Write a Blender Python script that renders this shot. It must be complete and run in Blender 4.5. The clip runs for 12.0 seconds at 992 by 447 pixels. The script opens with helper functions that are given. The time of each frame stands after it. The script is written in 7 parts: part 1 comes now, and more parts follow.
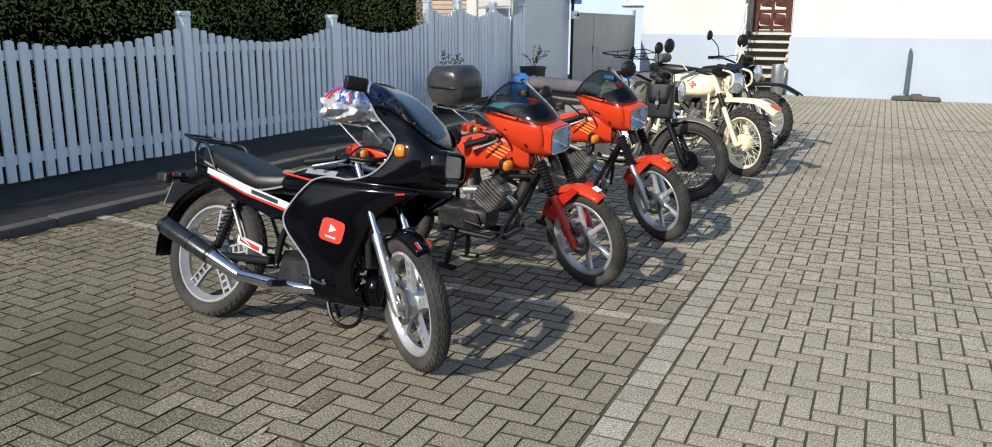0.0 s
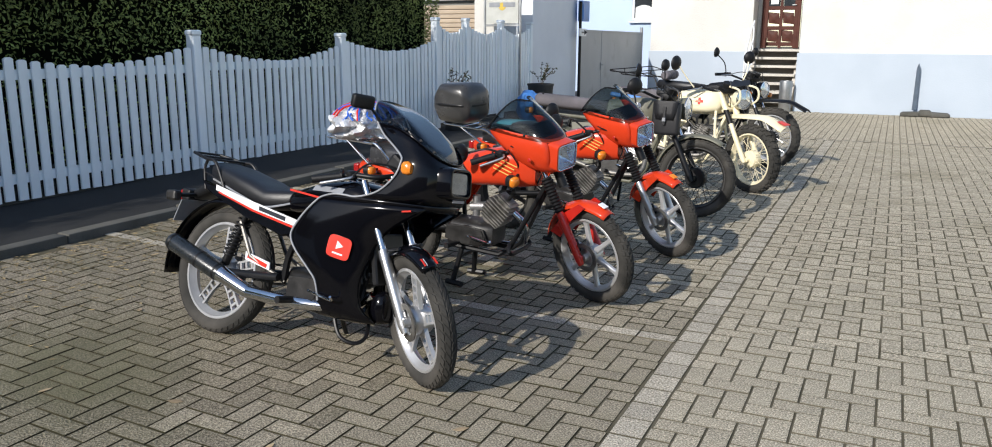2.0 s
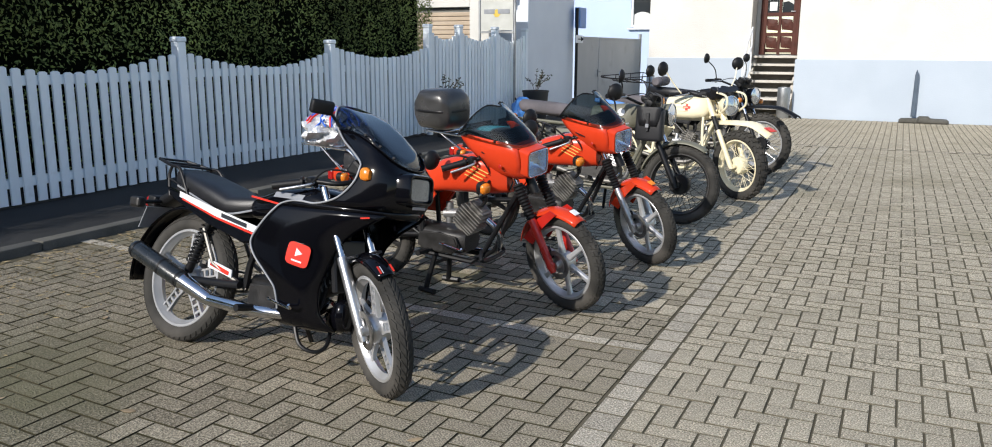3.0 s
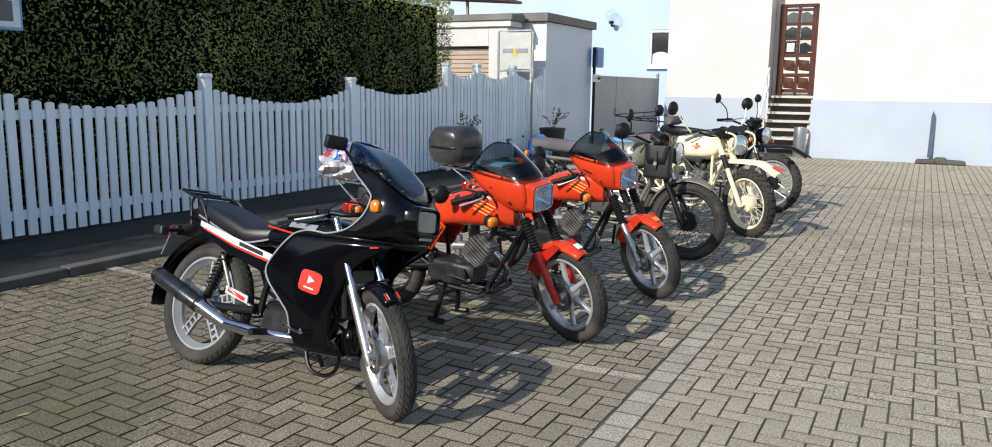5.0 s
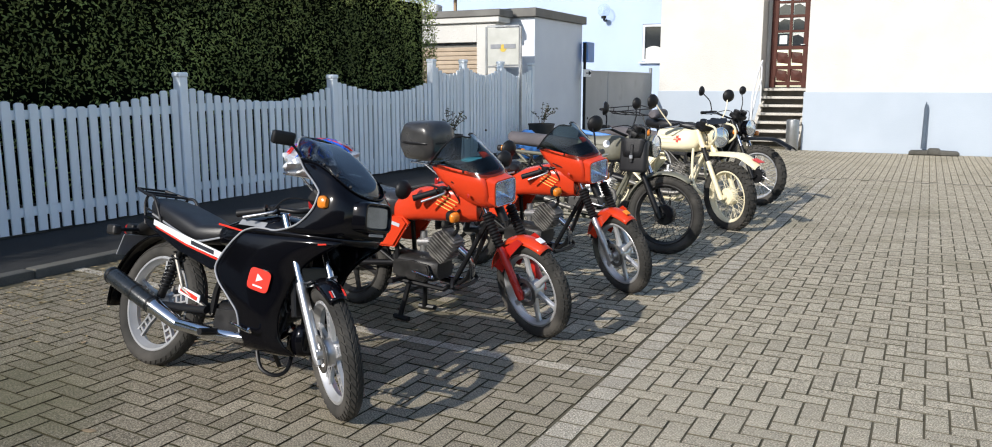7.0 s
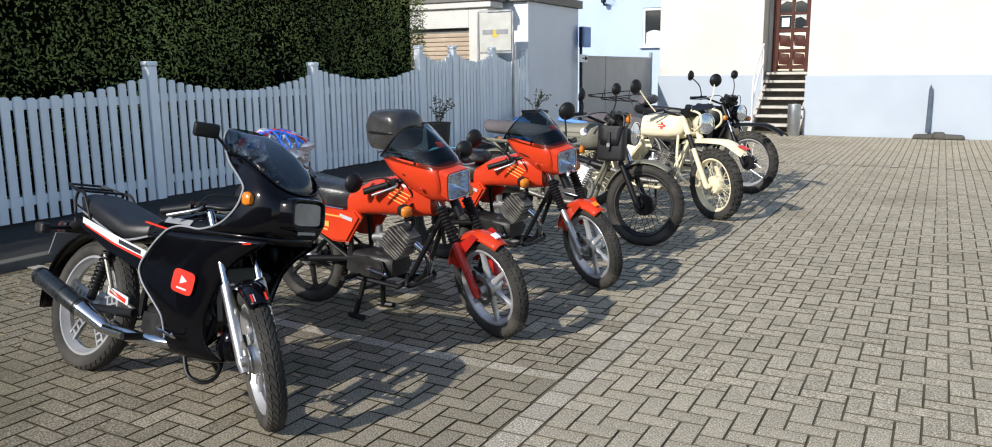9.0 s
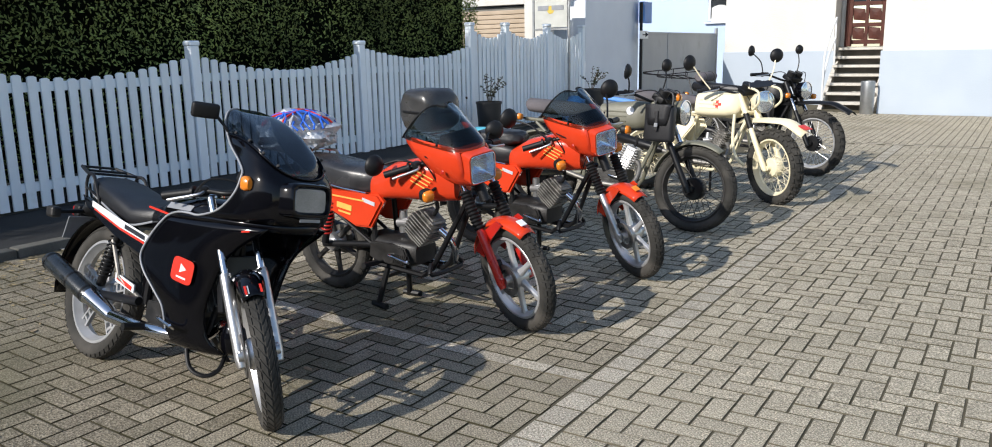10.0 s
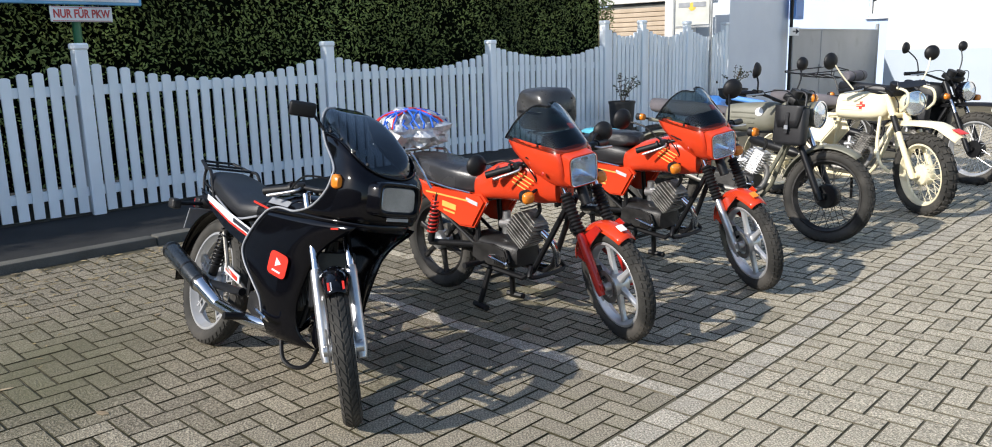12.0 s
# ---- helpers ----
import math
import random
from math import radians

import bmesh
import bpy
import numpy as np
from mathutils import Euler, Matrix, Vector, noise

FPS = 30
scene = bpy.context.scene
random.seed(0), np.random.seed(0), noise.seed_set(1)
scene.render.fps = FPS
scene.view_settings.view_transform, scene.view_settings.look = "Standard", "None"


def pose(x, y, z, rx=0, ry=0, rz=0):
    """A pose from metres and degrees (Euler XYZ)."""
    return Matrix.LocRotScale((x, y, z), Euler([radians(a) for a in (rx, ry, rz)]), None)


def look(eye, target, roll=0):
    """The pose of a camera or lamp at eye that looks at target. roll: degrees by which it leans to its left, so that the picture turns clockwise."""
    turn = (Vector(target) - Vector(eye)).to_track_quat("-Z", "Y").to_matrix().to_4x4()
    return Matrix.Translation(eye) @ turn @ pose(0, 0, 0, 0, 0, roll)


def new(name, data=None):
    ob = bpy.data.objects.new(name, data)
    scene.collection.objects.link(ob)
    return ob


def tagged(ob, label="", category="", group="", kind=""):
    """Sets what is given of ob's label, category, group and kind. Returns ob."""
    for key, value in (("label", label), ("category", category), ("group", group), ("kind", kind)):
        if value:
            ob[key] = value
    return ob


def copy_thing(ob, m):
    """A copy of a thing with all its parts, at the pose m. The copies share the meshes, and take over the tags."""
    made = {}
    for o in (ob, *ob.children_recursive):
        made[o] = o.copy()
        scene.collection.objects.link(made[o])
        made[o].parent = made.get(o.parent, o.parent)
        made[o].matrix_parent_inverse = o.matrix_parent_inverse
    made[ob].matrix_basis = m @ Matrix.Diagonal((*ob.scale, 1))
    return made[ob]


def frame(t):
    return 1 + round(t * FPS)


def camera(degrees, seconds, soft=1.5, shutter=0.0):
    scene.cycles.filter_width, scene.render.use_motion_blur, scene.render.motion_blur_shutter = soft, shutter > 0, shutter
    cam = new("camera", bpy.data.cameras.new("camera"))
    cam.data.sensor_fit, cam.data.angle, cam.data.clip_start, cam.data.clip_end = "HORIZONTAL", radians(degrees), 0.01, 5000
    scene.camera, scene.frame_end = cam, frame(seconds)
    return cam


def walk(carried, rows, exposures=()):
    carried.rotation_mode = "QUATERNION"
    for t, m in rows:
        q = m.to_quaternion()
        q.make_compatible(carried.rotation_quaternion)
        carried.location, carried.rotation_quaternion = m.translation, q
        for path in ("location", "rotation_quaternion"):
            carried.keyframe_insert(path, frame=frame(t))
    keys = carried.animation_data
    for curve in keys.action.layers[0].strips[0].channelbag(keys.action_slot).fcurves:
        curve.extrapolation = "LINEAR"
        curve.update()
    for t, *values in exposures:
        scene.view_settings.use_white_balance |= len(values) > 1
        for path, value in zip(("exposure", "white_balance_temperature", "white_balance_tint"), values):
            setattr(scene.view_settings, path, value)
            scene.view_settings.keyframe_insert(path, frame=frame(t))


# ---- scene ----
cam = camera(62.0, 12.0, soft=1.0)
PATH = [
    (0, (0.053, 0.012, 1.406), (-0.763, 1.777, 0.938), 0.5),
    (0.5, (0.051, 0.017, 1.406), (-0.775, 1.78, 0.947), 0.5),
    (1, (0.049, 0.009, 1.406), (-0.787, 1.77, 0.959), 0.5),
    (1.5, (0.053, 0.004, 1.409), (-0.786, 1.766, 0.97), 0.5),
    (2, (0.068, 0.006, 1.409), (-0.771, 1.77, 0.98), 0.3),
    (2.5, (0.091, 0.028, 1.406), (-0.749, 1.793, 0.985), 0.3),
    (3, (0.214, 0.13, 1.398), (-0.639, 1.891, 0.986), 0.2),
    (3.2, (0.267, 0.143, 1.395), (-0.594, 1.901, 0.987), 0.2),
    (4.8, (0.348, 0.039, 1.404), (-0.563, 1.787, 1.068), 0.7),
    (5, (0.354, 0.013, 1.413), (-0.551, 1.767, 1.086), 0.7),
    (5.5, (0.354, 0.01, 1.406), (-0.546, 1.768, 1.092), 0.6),
    (6, (0.369, 0.001, 1.403), (-0.531, 1.758, 1.085), 0.4),
    (6.5, (0.459, 0.084, 1.397), (-0.449, 1.835, 1.068), 0.0),
    (6.7, (0.503, 0.131, 1.391), (-0.406, 1.881, 1.061), 0.0),
    (8.5, (0.548, 0.326, 1.387), (-0.374, 2.064, 1.028), -0.8),
    (9, (0.665, 0.518, 1.386), (-0.265, 2.251, 1.022), -0.6),
    (9.5, (0.683, 0.679, 1.371), (-0.26, 2.401, 0.989), -0.5),
    (10, (0.696, 0.848, 1.364), (-0.366, 2.493, 0.954), -1.1),
    (10.3, (0.758, 0.907, 1.374), (-0.472, 2.431, 0.97), -2.1),
    (10.5, (0.789, 0.945, 1.379), (-0.501, 2.419, 0.974), -2.4),
    (11, (0.762, 0.913, 1.378), (-0.575, 2.345, 0.976), -2.4),
    (11.5, (0.71, 0.862, 1.371), (-0.642, 2.279, 0.97), -2.1),
    (12, (0.812, 1.048, 1.359), (-0.525, 2.48, 0.954), -1.4),
]
walk(cam, [(t, look(eye, target, roll)) for t, eye, target, roll in PATH],
     exposures=[(0, 0.0), (9.5, 0.02), (10.6, 0.22), (11.3, 0.33), (12.0, 0.30)])

# ---- light ----
SUN_DIR = Vector((0.48, 1.72, -1.0)).normalized()      # the way the light travels
world = bpy.data.worlds.new("world")
scene.world = world
world.use_nodes = True
wn = world.node_tree
sky = wn.nodes.new("ShaderNodeTexSky")
sky.sky_type = "NISHITA"
sky.sun_disc = False
sky.sun_elevation = math.asin(-SUN_DIR.z)
sky.sun_rotation = math.atan2(-SUN_DIR.x, -SUN_DIR.y)
sky.air_density, sky.dust_density, sky.ozone_density = 1.0, 0.6, 1.2
wn.nodes["Background"].inputs["Strength"].default_value = 0.19
wn.links.new(sky.outputs[0], wn.nodes["Background"].inputs["Color"])
sun = new("sun", bpy.data.lights.new("sun", "SUN"))
sun.data.energy, sun.data.angle, sun.data.color = 5.0, radians(0.55), (1.0, 0.953, 0.885)
sun.matrix_world = look((-3, -12, 11), Vector((-3, -12, 11)) + SUN_DIR)
scene.view_settings.exposure = 0.0

# ---- materials ----


def material(name, colour, dark=None, rough=0.6, metal=0.0, scale=8.0, fine=90.0, bump=0.15, coat=0.0, island=0.0, obrand=0.0,
             spec=0.5, speckle=0.0, rough_var=0.12, dist=0.004, stain=None, stain_at=(0.5, 0.7), stain_scale=2.0):
    """A procedural surface: two scales of variation, fine relief, and optional blotches."""
    m = bpy.data.materials.new(name)
    m.use_nodes = True
    t = m.node_tree
    p = t.nodes["Principled BSDF"]
    p.inputs["Metallic"].default_value = metal
    p.inputs["Specular IOR Level"].default_value = spec
    p.inputs["Coat Weight"].default_value = coat
    p.inputs["Coat Roughness"].default_value = 0.06
    co = t.nodes.new("ShaderNodeTexCoord")

    def nz(sc, detail=4.0):
        n = t.nodes.new("ShaderNodeTexNoise")
        n.inputs["Scale"].default_value, n.inputs["Detail"].default_value = sc, detail
        t.links.new(co.outputs["Object"], n.inputs["Vector"])
        return n.outputs["Fac"]

    def mix(fac, a, b):
        n = t.nodes.new("ShaderNodeMix")
        n.data_type = "RGBA"
        for sock, v in ((n.inputs[0], fac), (n.inputs[6], a), (n.inputs[7], b)):
            if hasattr(v, "is_linked"):
                t.links.new(v, sock)
            else:
                sock.default_value = v if not isinstance(v, tuple) else (*v, 1)[:4]
        return n.outputs[2]

    def mathn(op, a, b, c=None):
        n = t.nodes.new("ShaderNodeMath")
        n.operation = op
        for sock, v in zip(n.inputs, (a, b, c)):
            if v is None:
                continue
            if hasattr(v, "is_linked"):
                t.links.new(v, sock)
            else:
                sock.default_value = v
        return n.outputs[0]

    def ramp(v, lo, hi):
        n = t.nodes.new("ShaderNodeMapRange")
        t.links.new(v, n.inputs[0])
        n.inputs[1].default_value, n.inputs[2].default_value = lo, hi
        return n.outputs[0]

    dark = dark or tuple(c * 0.72 for c in colour)
    big = nz(scale)
    small = nz(fine, 3.0)
    col = mix(ramp(big, 0.3, 0.7), dark, colour)
    if speckle:
        col = mix(mathn("MULTIPLY", ramp(small, 0.42, 0.66), speckle), col, tuple(min(1, c * 1.9 + 0.03) for c in colour))
        col = mix(mathn("MULTIPLY", ramp(nz(fine * 1.7, 2.0), 0.52, 0.68), speckle), col, tuple(c * 0.28 for c in colour))
    if stain:
        col = mix(mathn("MULTIPLY", ramp(nz(stain_scale, 5.0), *stain_at), 0.85), col, stain)
    if island or obrand:
        v = t.nodes.new("ShaderNodeNewGeometry").outputs["Random Per Island"] if island else t.nodes.new("ShaderNodeObjectInfo").outputs["Random"]
        k = island or obrand
        hs = t.nodes.new("ShaderNodeHueSaturation")
        t.links.new(mathn("MULTIPLY_ADD", v, 2 * k, 1 - k), hs.inputs["Value"])
        t.links.new(col, hs.inputs["Color"])
        col = hs.outputs[0]
    t.links.new(col, p.inputs["Base Color"])
    t.links.new(mathn("MULTIPLY_ADD", big, rough_var * 2, rough - rough_var), p.inputs["Roughness"])
    if bump:
        b = t.nodes.new("ShaderNodeBump")
        b.inputs["Strength"].default_value, b.inputs["Distance"].default_value = bump, dist
        t.links.new(mathn("ADD", small, mathn("MULTIPLY", big, 0.6)), b.inputs["Height"])
        t.links.new(b.outputs[0], p.inputs["Normal"])
    return m


def glassy(name, colour, rough=0.02):
    """Thin clear or tinted sheet: tinted see-through plus surface gloss."""
    m = bpy.data.materials.new(name)
    m.use_nodes = True
    t = m.node_tree
    t.nodes.remove(t.nodes["Principled BSDF"])
    tr, gl = t.nodes.new("ShaderNodeBsdfTransparent"), t.nodes.new("ShaderNodeBsdfGlossy")
    tr.inputs[0].default_value = (*colour, 1)
    gl.inputs["Roughness"].default_value = rough
    lw, pw, mx = t.nodes.new("ShaderNodeLayerWeight"), t.nodes.new("ShaderNodeMath"), t.nodes.new("ShaderNodeMixShader")
    lw.inputs["Blend"].default_value = 0.5
    pw.operation = "POWER"
    pw.inputs[1].default_value = 3.0
    ad = t.nodes.new("ShaderNodeMath")
    ad.operation = "MULTIPLY_ADD"
    ad.inputs[1].default_value, ad.inputs[2].default_value = 0.7, 0.03
    t.links.new(lw.outputs["Facing"], pw.inputs[0])
    t.links.new(pw.outputs[0], ad.inputs[0])
    t.links.new(ad.outputs[0], mx.inputs[0])
    t.links.new(tr.outputs[0], mx.inputs[1])
    t.links.new(gl.outputs[0], mx.inputs[2])
    t.links.new(mx.outputs[0], t.nodes["Material Output"].inputs["Surface"])
    return m


PAVER_KW = dict(rough=0.9, scale=5.0, fine=120.0, bump=1.0, dist=0.008, speckle=1.0, spec=0.25)
YARD = dict(colour=(0.375, 0.328, 0.245), dark=(0.270, 0.236, 0.172), stain=(0.225, 0.2, 0.125), stain_at=(0.55, 0.8), stain_scale=0.8, **PAVER_KW)
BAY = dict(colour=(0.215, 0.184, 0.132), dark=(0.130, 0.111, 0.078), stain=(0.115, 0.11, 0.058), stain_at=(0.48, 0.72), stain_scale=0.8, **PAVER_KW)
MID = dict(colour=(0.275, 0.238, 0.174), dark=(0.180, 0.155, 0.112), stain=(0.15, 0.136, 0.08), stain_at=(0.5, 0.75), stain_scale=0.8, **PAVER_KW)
SLAB = dict(colour=(0.37, 0.33, 0.262), dark=(0.285, 0.254, 0.198), **PAVER_KW)
M_PAVER, M_PAVER_OB = material("yard_paver", island=0.08, **YARD), material("yard_paver_single", obrand=0.08, **YARD)
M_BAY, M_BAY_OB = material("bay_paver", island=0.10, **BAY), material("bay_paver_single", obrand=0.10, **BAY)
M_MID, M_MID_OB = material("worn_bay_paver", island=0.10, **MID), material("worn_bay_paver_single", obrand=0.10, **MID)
M_SLAB, M_SLAB_FAR = material("pale_slab", obrand=0.12, **SLAB), material("pale_slab_field", island=0.12, **SLAB)
M_JOINT = material("joint_sand", (0.15, 0.13, 0.092), (0.085, 0.076, 0.05), rough=0.95, scale=3.0, fine=260, bump=0.8, spec=0.1)
M_BAYJOINT = material("mossy_joint", (0.055, 0.048, 0.028), (0.03, 0.028, 0.014), rough=0.95, scale=3.0, fine=260, bump=0.8, spec=0.1)
M_ASPHALT = material("old_asphalt", (0.030, 0.030, 0.030), (0.016, 0.016, 0.016), rough=0.92, scale=2.5, fine=240, bump=0.8, speckle=0.35, spec=0.2)
M_KERB = material("kerb_concrete", (0.09, 0.086, 0.075), (0.045, 0.043, 0.034), rough=0.9, scale=4, fine=160, bump=0.5, speckle=0.3, obrand=0.1)
M_FENCE = material("white_painted_wood", (0.86, 0.91, 0.95), (0.79, 0.84, 0.88), rough=0.55, scale=3.5, fine=60, bump=0.12, obrand=0.06, stain=(0.52, 0.52, 0.48), stain_at=(0.66, 0.92), stain_scale=5.0)
M_BASEBOARD = material("dark_concrete_plinth", (0.07, 0.068, 0.062), (0.04, 0.04, 0.036), rough=0.9, scale=4, fine=120, bump=0.5)
M_WALL = material("white_render", (0.63, 0.613, 0.575), (0.55, 0.535, 0.50), rough=0.9, scale=1.4, fine=45, bump=0.55, dist=0.02, spec=0.2)
M_PLINTH = material("pale_grey_plinth_paint", (0.43, 0.48, 0.54), (0.39, 0.44, 0.50), rough=0.85, scale=1.2, fine=40, bump=0.25, dist=0.01, spec=0.2)
M_BLUEWALL = material("pale_blue_render", (0.46, 0.56, 0.75), (0.42, 0.51, 0.69), rough=0.9, scale=1.0, fine=50, bump=0.3, dist=0.01, spec=0.2)
M_SHED = material("shed_render", (0.76, 0.79, 0.84), (0.68, 0.71, 0.77), rough=0.9, scale=1.3, fine=60, bump=0.3, dist=0.01, stain=(0.45, 0.48, 0.52), stain_at=(0.62, 0.9), stain_scale=1.2)
M_FASCIA = material("grey_roof_fascia", (0.17, 0.165, 0.15), (0.11, 0.105, 0.095), rough=0.6, scale=3, fine=70, bump=0.2)
M_SHUTTER = material("beige_shutter", (0.42, 0.33, 0.24), (0.35, 0.27, 0.19), rough=0.5, scale=4, fine=60, bump=0.1, obrand=0.08)
M_GATE = material("grey_sheet_gate", (0.42, 0.42, 0.42), (0.35, 0.35, 0.35), rough=0.55, metal=0.0, scale=1.5, fine=50, bump=0.1, stain=(0.2, 0.19, 0.17), stain_at=(0.6, 0.9))
M_DOORWOOD = material("brown_door_wood", (0.085, 0.028, 0.02), (0.05, 0.016, 0.011), spec=0.2, rough=0.5, scale=6, fine=60, bump=0.2)
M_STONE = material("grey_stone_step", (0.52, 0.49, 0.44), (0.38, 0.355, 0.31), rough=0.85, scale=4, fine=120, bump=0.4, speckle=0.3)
# darker copy of the step stone: shade under the nosings is in the colour
M_RISER = material("shaded_stone_riser", (0.30, 0.27, 0.235), (0.2, 0.18, 0.155), rough=0.9, scale=4, fine=120, bump=0.4)
M_LEAF = material("hedge_leaf", (0.34, 0.40, 0.12), (0.09, 0.11, 0.032), rough=0.6, scale=1.2, fine=30, bump=0.0, island=0.6, spec=0.15)
M_HEDGESHADE = material("hedge_inner_shade", (0.004, 0.006, 0.003), (0.002, 0.003, 0.0015), spec=0.02, rough=0.95, scale=3, fine=40, bump=0.0)
M_SHRUB = material("dull_shrub_leaf", (0.045, 0.055, 0.025), (0.02, 0.026, 0.012), rough=0.6, scale=6, fine=30, bump=0.0, island=0.4, spec=0.2)
M_BARK = material("bark", (0.10, 0.07, 0.045), rough=0.9, scale=8, fine=60, bump=0.6)
M_SIGNWHITE = material("white_sign_enamel", (0.80, 0.82, 0.84), rough=0.35, scale=3, fine=40, bump=0.03)
M_SIGNBLUE = material("blue_sign_edge", (0.16, 0.42, 0.68), rough=0.35, scale=3, fine=40, bump=0.03)
M_BLUEBOX = material("blue_box_paint", (0.07, 0.24, 0.62), rough=0.4, scale=4, fine=40, bump=0.05)
M_SIGNRED = material("red_lettering", (0.55, 0.05, 0.05), rough=0.4, scale=3, fine=40, bump=0.0)
M_INK = material("black_lettering", (0.02, 0.022, 0.03), rough=0.4, scale=3, fine=40, bump=0.0)
M_POLEGREEN = material("green_pole_paint", (0.03, 0.17, 0.075), rough=0.4, scale=4, fine=40, bump=0.1)
M_GALV = material("galvanised_steel", (0.42, 0.43, 0.44), rough=0.4, metal=0.85, scale=6, fine=60, bump=0.1)
M_YELLOW = material("yellow_mark", (0.70, 0.50, 0.08), rough=0.4, scale=3, fine=40, bump=0.0)
M_POT = material("black_plastic_pot", (0.022, 0.022, 0.023), rough=0.55, scale=5, fine=60, bump=0.15)
M_GLASSDARK = material("window_pane", (0.03, 0.035, 0.04), rough=0.08, scale=2, fine=20, bump=0.0, spec=0.8, rough_var=0.03)
M_BLIND = material("pale_curtain", (0.7, 0.7, 0.68), rough=0.9, scale=6, fine=60, bump=0.2)
M_WOOD = material("weathered_timber", (0.32, 0.22, 0.13), rough=0.75, scale=4, fine=60, bump=0.3)
M_BOARD = material("weathered_board", (0.52, 0.52, 0.48), (0.42, 0.42, 0.38), rough=0.6, scale=5, fine=60, bump=0.05)
M_GLOBE = glassy("clear_globe_glass", (0.95, 0.97, 1.0), 0.05)
M_RUBBER = material("tyre_rubber", (0.058, 0.055, 0.050), (0.028, 0.027, 0.025), rough=0.86, scale=6, fine=90, bump=0.25, spec=0.15, stain=(0.11, 0.10, 0.088), stain_at=(0.5, 0.8), stain_scale=4)
M_BLACK = material("black_gloss_paint", (0.003, 0.003, 0.0045), (0.002, 0.002, 0.003), rough=0.09, scale=3, fine=30, bump=0.008, coat=0.06, spec=0.22, rough_var=0.03, stain=(0.007, 0.007, 0.007), stain_at=(0.55, 0.9), stain_scale=3)
M_MATBLACK = material("satin_black_metal", (0.008, 0.008, 0.009), spec=0.3, rough=0.42, scale=8, fine=80, bump=0.1)
M_PLASTIC = material("black_plastic", (0.010, 0.010, 0.011), spec=0.28, rough=0.5, scale=8, fine=160, bump=0.2)
M_DUSTYBOX = material("dusty_box_plastic", (0.014, 0.014, 0.015), (0.060, 0.058, 0.055), spec=0.5, rough=0.30, scale=7, fine=120, bump=0.12, rough_var=0.12)
M_SEAT = material("black_vinyl", (0.014, 0.014, 0.016), rough=0.42, scale=7, fine=220, bump=0.25, rough_var=0.08)
M_SEATGREY = material("worn_grey_vinyl", (0.045, 0.045, 0.048), (0.02, 0.02, 0.022), rough=0.27, scale=7, fine=220, bump=0.25, rough_var=0.1)
M_RED = material("orange_red_paint", (0.63, 0.050, 0.014), (0.50, 0.036, 0.010), rough=0.25, scale=3, fine=30, bump=0.02, spec=0.35, coat=0.15, rough_var=0.05)
M_DEEPRED = material("deep_red_paint", (0.50, 0.02, 0.012), (0.38, 0.015, 0.01), rough=0.3, scale=4, fine=40, bump=0.03, coat=0.3)
M_CREAM = material("cream_paint", (0.82, 0.74, 0.53), (0.72, 0.64, 0.43), rough=0.38, scale=5, fine=50, bump=0.05, stain=(0.35, 0.27, 0.15), stain_at=(0.66, 0.9), stain_scale=6)
M_OLIVE = material("olive_grey_paint", (0.17, 0.165, 0.125), (0.11, 0.105, 0.075), rough=0.5, scale=6, fine=60, bump=0.12)
M_CHROME = material("chrome", (0.78, 0.78, 0.80), (0.6, 0.6, 0.62), rough=0.12, metal=1.0, scale=6, fine=60, bump=0.03, rough_var=0.06)
M_ALU = material("cast_aluminium", (0.60, 0.60, 0.61), (0.42, 0.42, 0.42), rough=0.36, metal=0.9, scale=9, fine=120, bump=0.2)
M_WHEELSILVER = material("silver_wheel_paint", (0.58, 0.58, 0.59), (0.40, 0.40, 0.40), rough=0.33, metal=0.5, scale=6, fine=60, bump=0.06)
M_ENGINE = material("greyed_engine_alloy", (0.30, 0.285, 0.26), (0.05, 0.047, 0.043), rough=0.5, metal=0.7, scale=14, fine=120, bump=0.3)
M_CASE = material("dark_engine_case", (0.034, 0.032, 0.031), (0.012, 0.0115, 0.011), rough=0.45, metal=0.3, scale=14, fine=120, bump=0.3)
M_CARBON = material("carbon_sleeve", (0.016, 0.019, 0.021), rough=0.28, scale=20, fine=240, bump=0.15, coat=0.4)
M_AMBER = material("amber_lens", (0.75, 0.24, 0.02), (0.6, 0.16, 0.015), rough=0.18, scale=8, fine=80, bump=0.1, coat=0.4)
M_REDLENS = material("red_lens", (0.35, 0.012, 0.012), rough=0.2, scale=8, fine=80, bump=0.1, coat=0.4)
M_LAMPGLASS = material("lamp_glass", (0.88, 0.91, 0.95), (0.42, 0.46, 0.52), rough=0.13, metal=0.8, scale=9, fine=60, bump=0.25, coat=0.6, rough_var=0.1)
M_LENS = glassy("clear_lamp_lens", (0.86, 0.90, 0.95), 0.04)
M_LAMPDARK = material("shaded_lamp_glass", (0.34, 0.39, 0.46), (0.10, 0.12, 0.15), rough=0.10, metal=0.8, scale=7, fine=60, bump=0.2, coat=0.6, rough_var=0.06)
M_REFLECTOR = material("lamp_reflector", (0.92, 0.93, 0.94), (0.75, 0.77, 0.8), rough=0.16, metal=0.95, scale=26, fine=70, bump=0.3, dist=0.010, rough_var=0.05)
M_TINT = glassy("smoked_screen", (0.47, 0.53, 0.53), 0.04)
M_TINTDARK = glassy("dark_smoked_screen", (0.27, 0.31, 0.35), 0.05)
M_TRIM = material("grey_edge_trim", (0.30, 0.31, 0.33), rough=0.4, scale=8, fine=60, bump=0.05)
M_WHITEDECAL = material("white_decal", (0.80, 0.80, 0.82), rough=0.35, scale=6, fine=40, bump=0.02)
